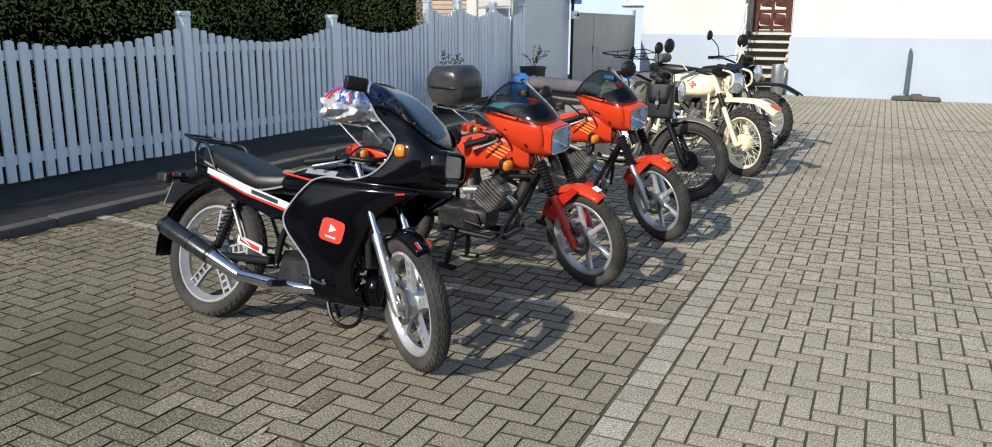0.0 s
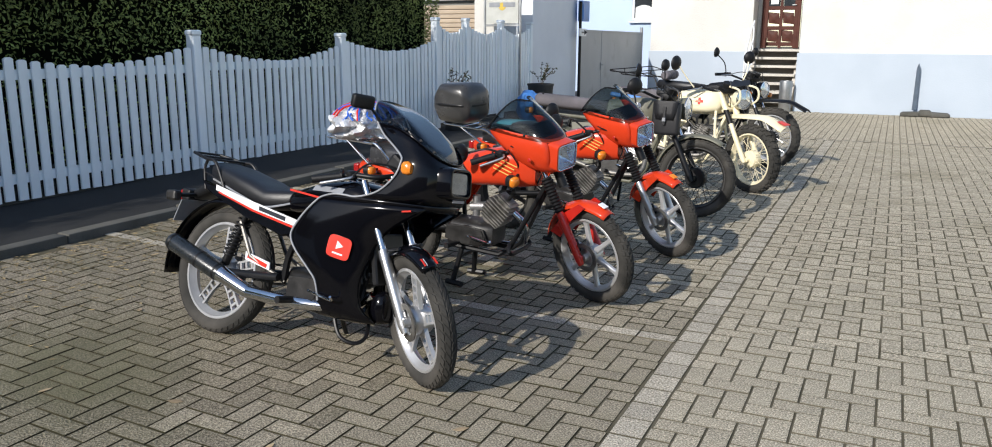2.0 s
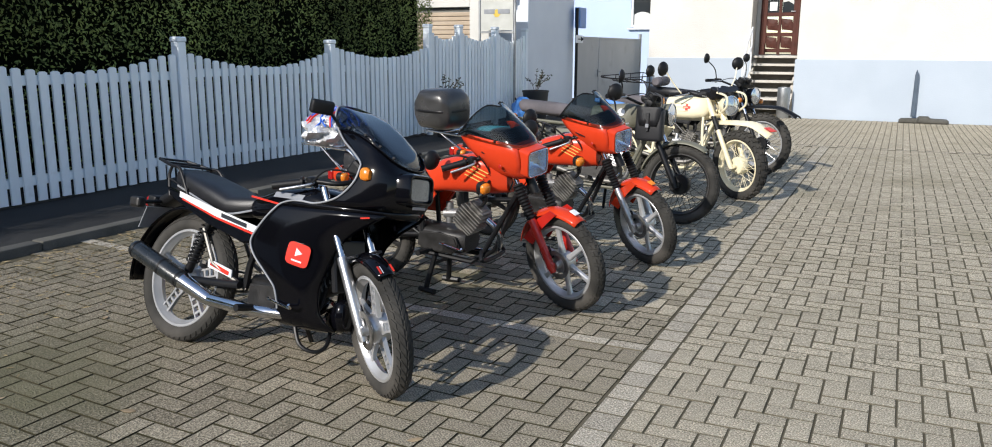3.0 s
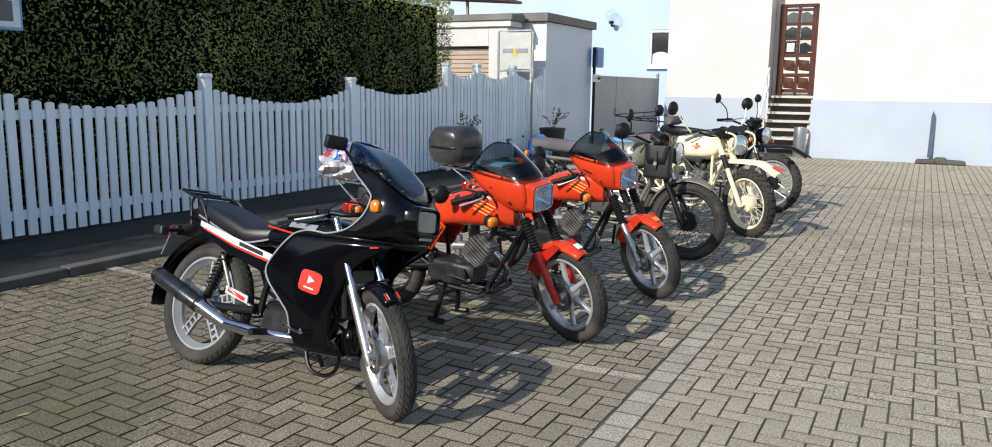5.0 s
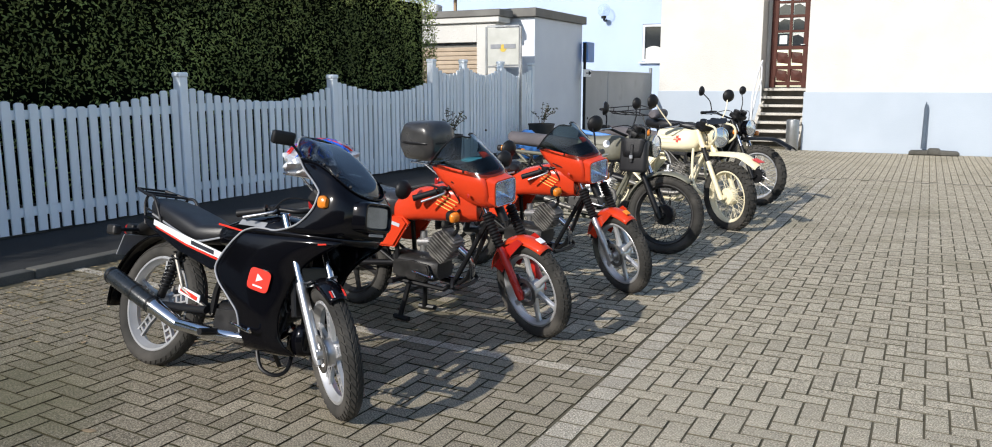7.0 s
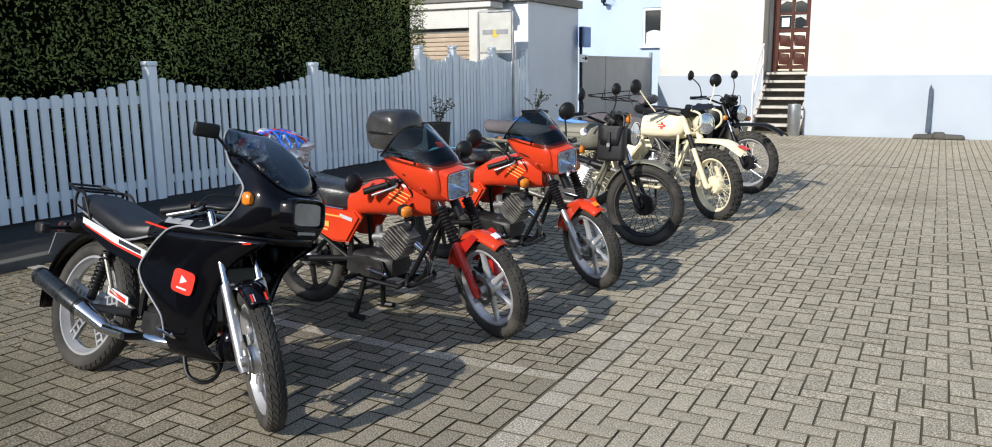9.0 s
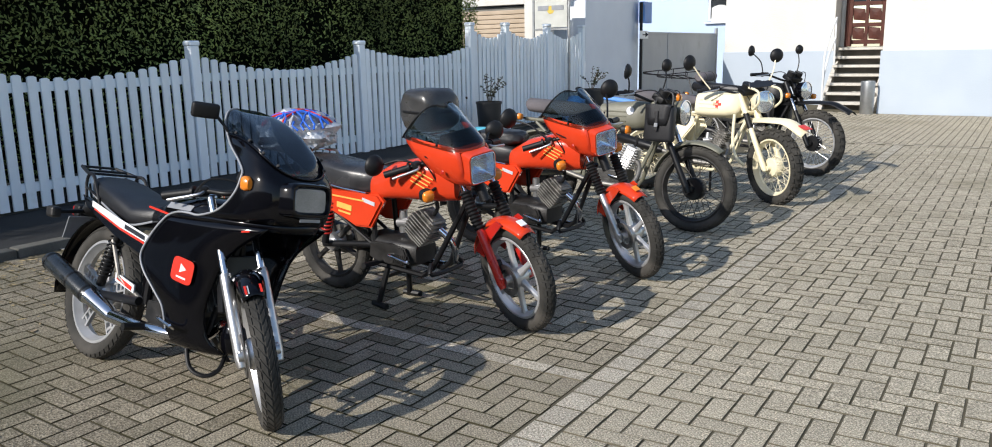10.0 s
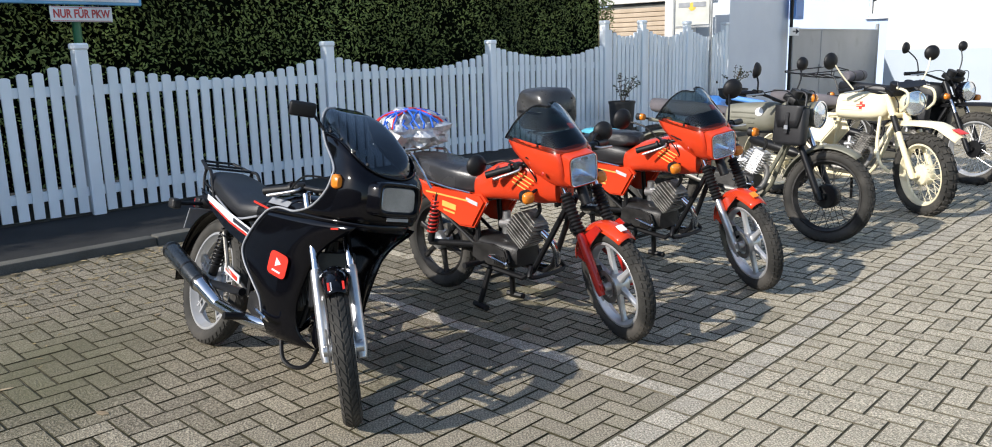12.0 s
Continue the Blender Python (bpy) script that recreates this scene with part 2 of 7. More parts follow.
M_SILVERDECAL = material("silver_decal", (0.55, 0.56, 0.60), rough=0.3, scale=6, fine=40, bump=0.02)
M_REDDECAL = material("red_decal", (0.72, 0.035, 0.018), rough=0.3, scale=6, fine=40, bump=0.02)
M_GOLDDECAL = material("yellow_stripe_decal", (0.78, 0.46, 0.10), rough=0.35, scale=6, fine=40, bump=0.02)
M_NAVY = material("dark_blue_decal", (0.012, 0.022, 0.06), rough=0.3, scale=6, fine=40, bump=0.02, coat=0.4)
M_FOIL = material("silver_wrap", (0.78, 0.79, 0.80), (0.42, 0.42, 0.44), rough=0.32, metal=0.35, scale=10, fine=40, bump=0.7, dist=0.02)
M_BLUENET = material("blue_elastic_cord", (0.02, 0.13, 0.62), rough=0.6, scale=20, fine=120, bump=0.1)
M_LIGHTBLUE = material("turquoise_cloth", (0.10, 0.45, 0.58), rough=0.8, scale=8, fine=90, bump=0.3)
M_LEATHER = material("black_leather", (0.018, 0.018, 0.02), spec=0.35, rough=0.45, scale=9, fine=140, bump=0.35)
M_CLOTHGREY = material("mauve_grey_cloth", (0.15, 0.135, 0.145), (0.085, 0.078, 0.085), rough=0.9, scale=6, fine=140, bump=0.4)
M_MIRROR = material("mirror_glass", (0.85, 0.87, 0.9), rough=0.03, metal=1.0, scale=3, fine=30, bump=0.0, rough_var=0.01)
M_LEAFDRY = material("dry_leaf", (0.42, 0.32, 0.20), (0.25, 0.18, 0.10), rough=0.8, scale=20, fine=90, bump=0.2, obrand=0.3)

# ---- mesh helpers ----


def part(name, bm, mat, parent=None, label="", xf=None, smooth=None):
    """Links a bmesh as one mesh object under a thing or a part."""
    if xf is not None:
        bmesh.ops.transform(bm, matrix=xf, verts=bm.verts)
    bmesh.ops.recalc_face_normals(bm, faces=bm.faces)
    me = bpy.data.meshes.new(name)
    bm.to_mesh(me)
    bm.free()
    for mm in (mat if isinstance(mat, (list, tuple)) else [mat]):
        me.materials.append(mm)
    if smooth is not None:
        me.shade_smooth()
        me.set_sharp_from_angle(angle=radians(smooth))
    ob = new(name, me)
    if parent:
        ob.parent = parent
    if label:
        ob["label"] = label
    return ob


def empty(name, m, label, category, group="", kind=""):
    ob = new(name)
    ob.matrix_world = m
    ob.empty_display_size = 0.1
    return tagged(ob, label, category, group, kind)


def box(bm, size, at=(0, 0, 0), rot=(0, 0, 0), bevel=0.0, seg=1):
    r = bmesh.ops.create_cube(bm, size=1.0)
    vs = r["verts"]
    bmesh.ops.scale(bm, vec=size, verts=vs)
    if bevel:
        es = list({e for v in vs for e in v.link_edges})
        rr = bmesh.ops.bevel(bm, geom=es, offset=bevel, segments=seg, affect="EDGES", profile=0.5)
        vs = list({v for f in rr["faces"] for v in f.verts} | {v for v in vs if v.is_valid})
        vs = [v for v in vs if v.is_valid]
    bmesh.ops.transform(bm, matrix=pose(*at, *rot), verts=vs)
    return bm


def rods(bm, pts, r, seg=8, cap=True, closed=False):
    """A round bar swept along points; r may be a list of radii."""
    pts = [Vector(p) for p in pts]
    n = len(pts)
    rr = r if isinstance(r, (list, tuple)) else [r] * n
    rings = []
    up = None
    for i, p in enumerate(pts):
        a = pts[(i - 1) % n] if (i or closed) else p
        b = pts[(i + 1) % n] if (i < n - 1 or closed) else p
        d = (b - a).normalized()
        if up is None:
            up = d.orthogonal().normalized()
        up = (up - d * up.dot(d))
        up = up.normalized() if up.length > 1e-6 else d.orthogonal().normalized()
        side = d.cross(up)
        rings.append([bm.verts.new(p + (up * math.cos(k * math.tau / seg) + side * math.sin(k * math.tau / seg)) * rr[i]) for k in range(seg)])
    pairs = list(zip(rings, rings[1:])) + ([(rings[-1], rings[0])] if closed else [])
    for a, b in pairs:
        for k in range(seg):
            bm.faces.new((a[k], a[(k + 1) % seg], b[(k + 1) % seg], b[k]))
    if cap and not closed:
        bm.faces.new(rings[0][::-1])
        bm.faces.new(rings[-1])
    return bm


def smoothed(pts, n=5):
    """A Catmull-Rom line through points."""
    pts = [Vector(p) for p in pts]
    out = []
    for i in range(len(pts) - 1):
        p0, p1, p2, p3 = pts[max(i - 1, 0)], pts[i], pts[i + 1], pts[min(i + 2, len(pts) - 1)]
        for k in range(n):
            t = k / n
            out.append(0.5 * ((2 * p1) + (p2 - p0) * t + (2 * p0 - 5 * p1 + 4 * p2 - p3) * t * t + (3 * p1 - p0 - 3 * p2 + p3) * t ** 3))
    return out + [pts[-1]]


def lathe(bm, profile, seg=32, m=None, closed=True):
    """Turns (radius, height) pairs round the z axis, then applies m."""
    m = m or Matrix()
    rings = []
    for r, z in profile:
        rings.append([bm.verts.new(m @ Vector((r * math.cos(k * math.tau / seg), r * math.sin(k * math.tau / seg), z))) for k in range(seg)])
    pairs = list(zip(rings, rings[1:])) + ([(rings[-1], rings[0])] if closed else [])
    for a, b in pairs:
        for k in range(seg):
            bm.faces.new((a[k], a[(k + 1) % seg], b[(k + 1) % seg], b[k]))
    return bm


def drum(bm, r, z0, z1, m=None, seg=24, bev=0.003):
    """A short turned body with eased rims, along z."""
    m = m or Matrix()
    prof = [(1e-4, z0), (r - bev, z0), (r, z0 + bev), (r, z1 - bev), (r - bev, z1), (1e-4, z1)]
    return lathe(bm, prof, seg, m, closed=False)


def loft(bm, rings, cap=True, closed=True):
    """Skins rings of equally many points."""
    vr = [[bm.verts.new(Vector(p)) for p in ring] for ring in rings]
    n = len(vr[0])
    for a, b in zip(vr, vr[1:]):
        for k in range(n if closed else n - 1):
            bm.faces.new((a[k], a[(k + 1) % n], b[(k + 1) % n], b[k]))
    if cap and closed:
        bm.faces.new(vr[0][::-1])
        bm.faces.new(vr[-1])
    return bm


def plate(bm, outline, y0, y1, bevel=0.0):
    """A flat body: outline of (x, z), between y0 and y1."""
    a = [bm.verts.new((x, y0, z)) for x, z in outline]
    b = [bm.verts.new((x, y1, z)) for x, z in outline]
    n = len(a)
    fs = [bm.faces.new(a), bm.faces.new(b[::-1])]
    for k in range(n):
        fs.append(bm.faces.new((a[k], b[k], b[(k + 1) % n], a[(k + 1) % n])))
    if bevel:
        es = list({e for f in fs[:2] for e in f.edges})
        bmesh.ops.bevel(bm, geom=es, offset=bevel, segments=2, affect="EDGES")
    return bm


def rounded_ring(cx, cz, hw, hh, n=24, p=3.0):
    """A superellipse of (u, v) points."""
    out = []
    for k in range(n):
        a = k * math.tau / n
        c, s = math.cos(a), math.sin(a)
        out.append((cx + hw * math.copysign(abs(c) ** (2 / p), c), cz + hh * math.copysign(abs(s) ** (2 / p), s)))
    return out


def body_x(bm, stations, n=20, p=2.6):
    """A rounded body along x: stations of (x, z centre, half width, half height[, y])."""
    rings = []
    for st in stations:
        x, zc, hw, hh = st[:4]
        y = st[4] if len(st) > 4 else 0
        rings.append([(x, y + u, v) for u, v in rounded_ring(0, zc, hw, hh, n, p)])
    return loft(bm, rings)


AXLE = pose(0, 0, 0, 90, 0, 0)       # turns z to -y, so that a turned body lies across the bike


def ease(a, b, v):
    t = min(1, max(0, (v - a) / (b - a)))
    return t * t * (3 - 2 * t)


def ground_z(y, x=-0.75):
    """The yard: a slight rise past the first bays, and a fall across the bays from the kerb to the gutter strip."""
    x = max(x, -4.8)
    cross = 0.022 * min(1.0, max(0.0, -1.2 - x)) + 0.042 * max(0.0, -2.2 - x)
    return 0.055 * ease(3.5, 8.0, y) - 0.045 * ease(11.0, 18.0, y) + cross * (1 - 0.5 * ease(6.0, 12.0, y))

# ---- structure: ground ----
bm = bmesh.new()
ys = [-400, -60, -20, -6] + [0.5 * k - 5.5 for k in range(50)] + [30, 80, 400]
xs = [-400, -30, -4.8, -3.5, -2.2, -1.7, -1.2, -0.7, 6, 40, 400]
grid = [[bm.verts.new((x, y, ground_z(y, x) - 0.0048)) for x in xs] for y in ys]
for a, b in zip(grid, grid[1:]):
    for k in range(len(xs) - 1):
        bm.faces.new((a[k], a[k + 1], b[k + 1], b[k]))
ground = tagged(part("ground", bm, M_JOINT, smooth=60), "sandy joints and soil under the paved yard", "ground", kind="structure")

# raised strip of old asphalt along the fence, behind a low kerb
KERB_X = -4.65


def walk_z(y):
    """Top of the raised asphalt strip."""
    return ground_z(y, KERB_X) + 0.058


bm = bmesh.new()
nseg = 60
rings = []
for k in range(nseg + 1):
    y = -6 + 27 * k / nseg
    g = walk_z(y)
    rings.append([(KERB_X - 0.115, y, g - 0.2), (KERB_X - 0.115, y, g - 0.006), (-5.2, y, g + 0.004 + 0.006 * math.sin(y * 2.1)), (-5.78, y, g + 0.014), (-12.0, y, g + 0.014), (-12.0, y, g - 0.2)])
loft(bm, rings)
tagged(part("walkway", bm, M_ASPHALT, smooth=40), "dark worn asphalt strip along the picket fence", "walkway", kind="structure")
bm = bmesh.new()
box(bm, (0.115, 0.994, 0.2), (0, 0, -0.03), bevel=0.012, seg=2)
kerb = tagged(part("kerb", bm, M_KERB, smooth=40), "low weathered concrete kerb of the raised strip", "kerb", kind="structure")
kerb.location = (KERB_X - 0.0575, -5.0, walk_z(-5) - 0.07)
for k in range(1, 26):
    y = -5 + k
    c = new("kerb", kerb.data)
    tagged(c, "low weathered concrete kerb of the raised strip", "kerb", kind="structure")
    c.location = (KERB_X - 0.0575, y, walk_z(y) - 0.07 + random.uniform(-0.004, 0.004))

# ---- structure: walls of the yard ----
WALL_Y = 18.62


def wall(name, x0, x1, y0, y1, z0, z1, mat, label, bevel=0.008):
    b = bmesh.new()
    box(b, (x1 - x0, y1 - y0, z1 - z0), ((x0 + x1) / 2, (y0 + y1) / 2, (z0 + z1) / 2), bevel=bevel)
    return tagged(part(name, b, mat), label, "wall", kind="structure")


GF = ground_z(19)
wall("wall_north", -1.80, 14.0, WALL_Y, WALL_Y + 0.4, -0.1, 6.5, M_WALL, "bright white rendered house wall in full sun")
wall("plinth_north", -1.83, 14.0, WALL_Y - 0.025, WALL_Y - 0.002, -0.1, 1.225, M_PLINTH, "pale grey painted plinth band of the white house")
# added out of view, so that the black fairing reflects a dark wall
wall("wall_south", -36.0, 14.0, -13.4, -13.0, -0.1, 5.2, M_RISER, "plain unseen wall added behind the view for dark reflections")
wall("wall_return", -1.80, -1.42, WALL_Y + 0.402, 21.2, -0.1, 6.5, M_WALL, "white return wall beside the stair recess")
wall("wall_north_west", -5.47, -3.05, 20.45, 21.2, -0.1, 6.5, M_WALL, "bright white rendered wall beside the stairs")
wall("plinth_north_west", -5.49, -3.03, 20.425, 20.448, -0.1, 1.225, M_PLINTH, "pale grey painted plinth band")
wall("wall_door_back_over", -3.048, -1.802, 21.1, 21.4, 3.42, 6.5, M_WALL, "white wall over the house door")
wall("wall_door_back_left", -3.048, -2.95, 21.1, 21.4, -0.1, 3.418, M_WALL, "white jamb wall beside the house door")
wall("wall_door_back_right", -2.06, -1.802, 21.1, 21.4, -0.1, 3.418, M_WALL, "white jamb wall beside the house door")
wall("wall_door_sill", -2.948, -2.062, 21.1, 21.4, -0.1, 1.29, M_WALL, "white wall under the house door")
wall("wall_blue_low", -16.0, -5.5, 22.0, 22.3, -0.1, 1.98, M_BLUEWALL, "pale blue rendered house wall", 0.0)
wall("wall_blue_left", -16.0, -6.42, 22.0, 22.3, 1.9802, 2.9618, M_BLUEWALL, "pale blue rendered house wall", 0.0)
wall("wall_blue_right", -5.82, -5.5, 22.0, 22.3, 1.9802, 2.9618, M_BLUEWALL, "pale blue rendered house wall", 0.0)
wall("wall_blue_high", -16.0, -5.5, 22.0, 22.3, 2.962, 7.0, M_BLUEWALL, "pale blue rendered house wall", 0.0)
# window in the blue wall
win = empty("window_1", pose(-6.12, 22.0, 2.47), "white framed window in the pale blue wall", "window", kind="structure")
bm = bmesh.new()
for s in (-1, 1):
    box(bm, (0.06, 0.08, 0.96), (s * 0.27, 0.05, 0), bevel=0.006)
    box(bm, (0.48, 0.08, 0.06), (0, 0.05, s * 0.45), bevel=0.006)
part("window_frame", bm, M_SIGNWHITE, win)
bm = bmesh.new()
box(bm, (0.5, 0.012, 0.86), (0, 0.07, 0))
part("pane", bm, M_GLASSDARK, win)
bm = bmesh.new()
loft(bm, [[(x, 0.055 + 0.006 * math.sin(x * 60), -0.42), (x, 0.055 + 0.006 * math.sin(x * 60), -0.2 + 0.12 * math.cos(x * 5))] for x in [-0.22 + 0.02 * k for k in range(23)]], closed=False)
part("curtain", bm, M_BLIND, win, "white half curtain")
bm = bmesh.new()
box(bm, (0.72, 0.12, 0.04), (0, -0.04, -0.52), bevel=0.006)
part("window_sill", bm, M_SIGNWHITE, win)

# house door with panes, up a flight of steps
door = empty("door_1", pose(-2.505, 21.06, 1.3), "brown wooden house door with six small panes, closed", "door", kind="structure")
bm = bmesh.new()
for s in (-1, 1):
    box(bm, (0.06, 0.09, 2.1), (s * 0.405, 0, 1.05), bevel=0.006)
box(bm, (0.75, 0.09, 0.06), (0, 0, 2.07), bevel=0.006)
part("door_frame", bm, M_DOORWOOD, door)
bm = bmesh.new()
for x in (-0.335, 0.0, 0.335):
    box(bm, (0.085 if x else 0.07, 0.05, 2.03), (x, 0, 1.02), bevel=0.005)
for z in (0.10, 0.47, 0.93, 1.31, 1.66, 1.99):
    box(bm, (0.585, 0.046, 0.09 if z < 1 else 0.06), (0, 0, z), bevel=0.005)
part("leaf", bm, M_DOORWOOD, door, "brown stained door leaf")
for i, z in enumerate((1.12, 1.485, 1.825)):
    for s in (-1, 1):
        bm = bmesh.new()
        box(bm, (0.25, 0.012, 0.30), (s * 0.165, 0.01, z))
        part("pane", bm, M_GLASSDARK, door)
        if (i, s) != (0, -1):
            bm = bmesh.new()
            loft(bm, [[(s * 0.165 + u, 0.0, z + 0.145), (s * 0.165 + u, 0.0, z + 0.145 - 0.03 - 0.05 * abs(u) / 0.12 * (1.5 if u * s > 0 else 0.6))] for u in [-0.12 + 0.02 * k for k in range(13)]], closed=False)
            part("curtain", bm, M_BLIND, door, "white lace curtain behind the pane")
bm = bmesh.new()
box(bm, (0.17, 0.006, 0.2), (-0.165, -0.004, 1.12))
part("notice", bm, M_SIGNWHITE, door, "pale paper notice behind a pane")
for z in (0.285, 0.70):
    for s in (-1, 1):
        bm = bmesh.new()
        bmesh.ops.create_cone(bm, segments=4, radius1=0.17, radius2=0.04, depth=0.012, cap_ends=True)
        bmesh.ops.transform(bm, matrix=pose(s * 0.165, 0.0, z, 90, 0, 0) @ pose(0, 0, 0, 0, 0, 45) @ Matrix.Diagonal((0.95, 1.2, 1, 1)), verts=bm.verts)
        part("panel", bm, M_DOORWOOD, door)
bm = bmesh.new()
rods(bm, [(0.33, -0.03, 1.0), (0.33, -0.06, 1.0), (0.24, -0.06, 1.0)], 0.01)
part("handle", bm, M_GALV, door)

stairs = empty("stairs", pose(-2.5, 19.0, 0), "grey stone steps climbing to the brown house door", "stairs", kind="structure")
for k in range(7):
    bm = bmesh.new()
    z = 1.285 - k * 0.183
    y = 2.02 - 0.26 * k
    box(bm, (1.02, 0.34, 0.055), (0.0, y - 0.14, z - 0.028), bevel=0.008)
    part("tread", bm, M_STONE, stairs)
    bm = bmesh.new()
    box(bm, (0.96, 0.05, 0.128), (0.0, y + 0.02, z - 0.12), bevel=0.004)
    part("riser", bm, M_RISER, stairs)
for s in (-1, 1):
    bm = bmesh.new()
    plate(bm, [(0.1, 0.0), (2.05, 0.0), (2.05, 1.2), (1.9, 1.2), (0.1, 0.06)], -0.04, 0.04)
    part("cheek", bm, M_STONE, stairs, xf=pose(s * 0.50, 0, 0, 0, 0, 90))
rail = empty("handrail", pose(-3.0, 19.0, 0), "white curved metal handrail beside the stone steps", "handrail")
for dz in (0.0, 0.42):
    bm = bmesh.new()
    rods(bm, smoothed([(0.0, 0.3, 0.1), (0.0, 0.3, 0.55 + dz), (0.0, 0.45, 0.85 + dz), (0.0, 0.9, 1.25 + dz), (0, 1.35, 1.5 + dz)], 6), 0.022)
    part("rail_tube", bm, M_SIGNWHITE, rail)
bm = bmesh.new()
rods(bm, [(0, 1.33, 0.8), (0, 1.33, 1.92)], 0.02)
part("post", bm, M_SIGNWHITE, rail)

# small bin by the steps
bin_ = empty("waste_bin", pose(-1.98, 18.4, ground_z(18.4)), "small grey metal bin beside the house steps", "bin")
bm = bmesh.new()
lathe(bm, [(0.001, 0), (0.115, 0), (0.125, 0.02), (0.13, 0.6), (0.125, 0.64), (0.11, 0.645), (0.105, 0.6), (0.001, 0.59)], 24, closed=False)
part("drum", bm, M_GALV, bin_, smooth=40)

# portable post on a heavy foot
stand = empty("barrier_post", pose(0.66, 18.42, ground_z(18.42)), "slim dark post on a grey rubber foot near the wall", "barrier post")
bm = bmesh.new()
body_x(bm, [(-0.44, 0.03, 0.08, 0.03), (-0.40, 0.045, 0.12, 0.045), (-0.12, 0.05, 0.14, 0.05), (-0.08, 0.07, 0.10, 0.07), (0.08, 0.07, 0.10, 0.07), (0.12, 0.05, 0.14, 0.05), (0.40, 0.045, 0.12, 0.045), (0.44, 0.03, 0.08, 0.03)], 16, 4)
part("foot", bm, M_KERB, stand, "worn grey rubber foot", smooth=40)
bm = bmesh.new()
plate(bm, [(-0.035, 0.12), (0.035, 0.12), (0.03, 0.92), (0.018, 0.98), (0.006, 1.03), (-0.012, 0.98), (-0.022, 0.92)], -0.02, 0.02, 0.004)
part("post", bm, material("dark_slate_paint", (0.10, 0.13, 0.17), rough=0.5), stand, xf=pose(-0.2, 0.06, 0, 0, 0, 20))

# ---- structure: shed, garage and gate ----
wall("shed_wall", -8.3, -5.86, 13.95, 16.25, -0.1, 2.58, M_SHED, "white rendered flat-roofed shed, shaded side")
wall("shed_roof_fascia", -8.4, -5.80, 13.86, 16.33, 2.582, 2.735, M_FASCIA, "grey metal edge of the flat shed roof")
garage = empty("garage", pose(0, 0, 0), "white garage with beige roller shutter and grey fascia", "garage", kind="structure")
for nm, x0, x1, z0, z1, mt in (("wall_pier", -6.60, -6.22, -0.1, 2.56, M_WALL), ("wall_pier", -10.6, -10.0, -0.1, 2.56, M_WALL), ("lintel", -9.998, -6.602, 2.13, 2.56, M_WALL)):
    bm = bmesh.new()
    box(bm, (x1 - x0, 0.36, z1 - z0 - 0.1), ((x0 + x1) / 2 - 0.12, 13.53, (z0 + z1 - 0.1) / 2), bevel=0.006)
    part(nm, bm, mt, garage)
bm = bmesh.new()
box(bm, (4.5, 0.46, 0.10), (-8.5, 13.52, 2.512), bevel=0.01)
part("white_trim", bm, M_WALL, garage)
bm = bmesh.new()
box(bm, (4.56, 0.52, 0.12), (-8.49, 13.52, 2.624), bevel=0.012)
part("fascia", bm, M_FASCIA, garage)
for k in range(25):
    bm = bmesh.new()
    box(bm, (3.39, 0.03, 0.072), (-8.42, 13.42, 0.14 + 0.078 * k), bevel=0.012, seg=2)
    part("slat", bm, M_SHUTTER, garage)
bm = bmesh.new()
box(bm, (3.39, 0.02, 2.1), (-8.42, 13.46, 1.05))
part("shutter_back", bm, M_FASCIA, garage)

# loose timber and a canopy lying on the garage roof
can = empty("roof_canopy", pose(-7.7, 13.6, 2.684), "weathered timber canopy resting on the garage roof", "canopy")
bm = bmesh.new()
box(bm, (2.6, 0.7, 0.05), (0.0, 0.1, 0.34), (0, 4, 0), bevel=0.008)
part("canopy_board", bm, M_WOOD, can)
for x in (-0.9, -0.25, 0.4):
    bm = bmesh.new()
    box(bm, (0.05, 0.05, 0.33), (x, 0.0, 0.165), bevel=0.005)
    part("prop", bm, M_WOOD, can)
bm = bmesh.new()
box(bm, (0.5, 0.3, 0.18), (-0.2, 0.0, 0.09), (0, 6, 10), bevel=0.03)
part("folded_tarpaulin", bm, M_SIGNWHITE, can, "folded white tarpaulin")

gate = empty("metal_gate", pose(-5.8, 16.3, GF), "grey sheet-metal double gate, closed", "gate", kind="structure")
for y0, y1 in ((0.02, 1.30), (1.34, 4.45)):
    bm = bmesh.new()
    box(bm, (0.03, y1 - y0, 1.56), (0, (y0 + y1) / 2, 0.86), bevel=0.004)
    part("gate_leaf", bm, M_GATE, gate)
    bm = bmesh.new()
    for z in (0.10, 1.64):
        box(bm, (0.045, y1 - y0, 0.04), (0.004, (y0 + y1) / 2, z), bevel=0.004)
    part("gate_frame", bm, M_GATE, gate)
bm = bmesh.new()
rods(bm, [(0.0, 4.50, 0), (0.0, 4.50, 1.78)], 0.04, 12)
part("post", bm, M_GALV, gate)
bm = bmesh.new()
box(bm, (0.03, 0.05, 0.16), (0.03, 1.27, 0.9), bevel=0.004)
rods(bm, [(0.045, 1.25, 0.93), (0.08, 1.25, 0.93), (0.08, 1.36, 0.93)], 0.009)
part("latch", bm, M_GALV, gate)

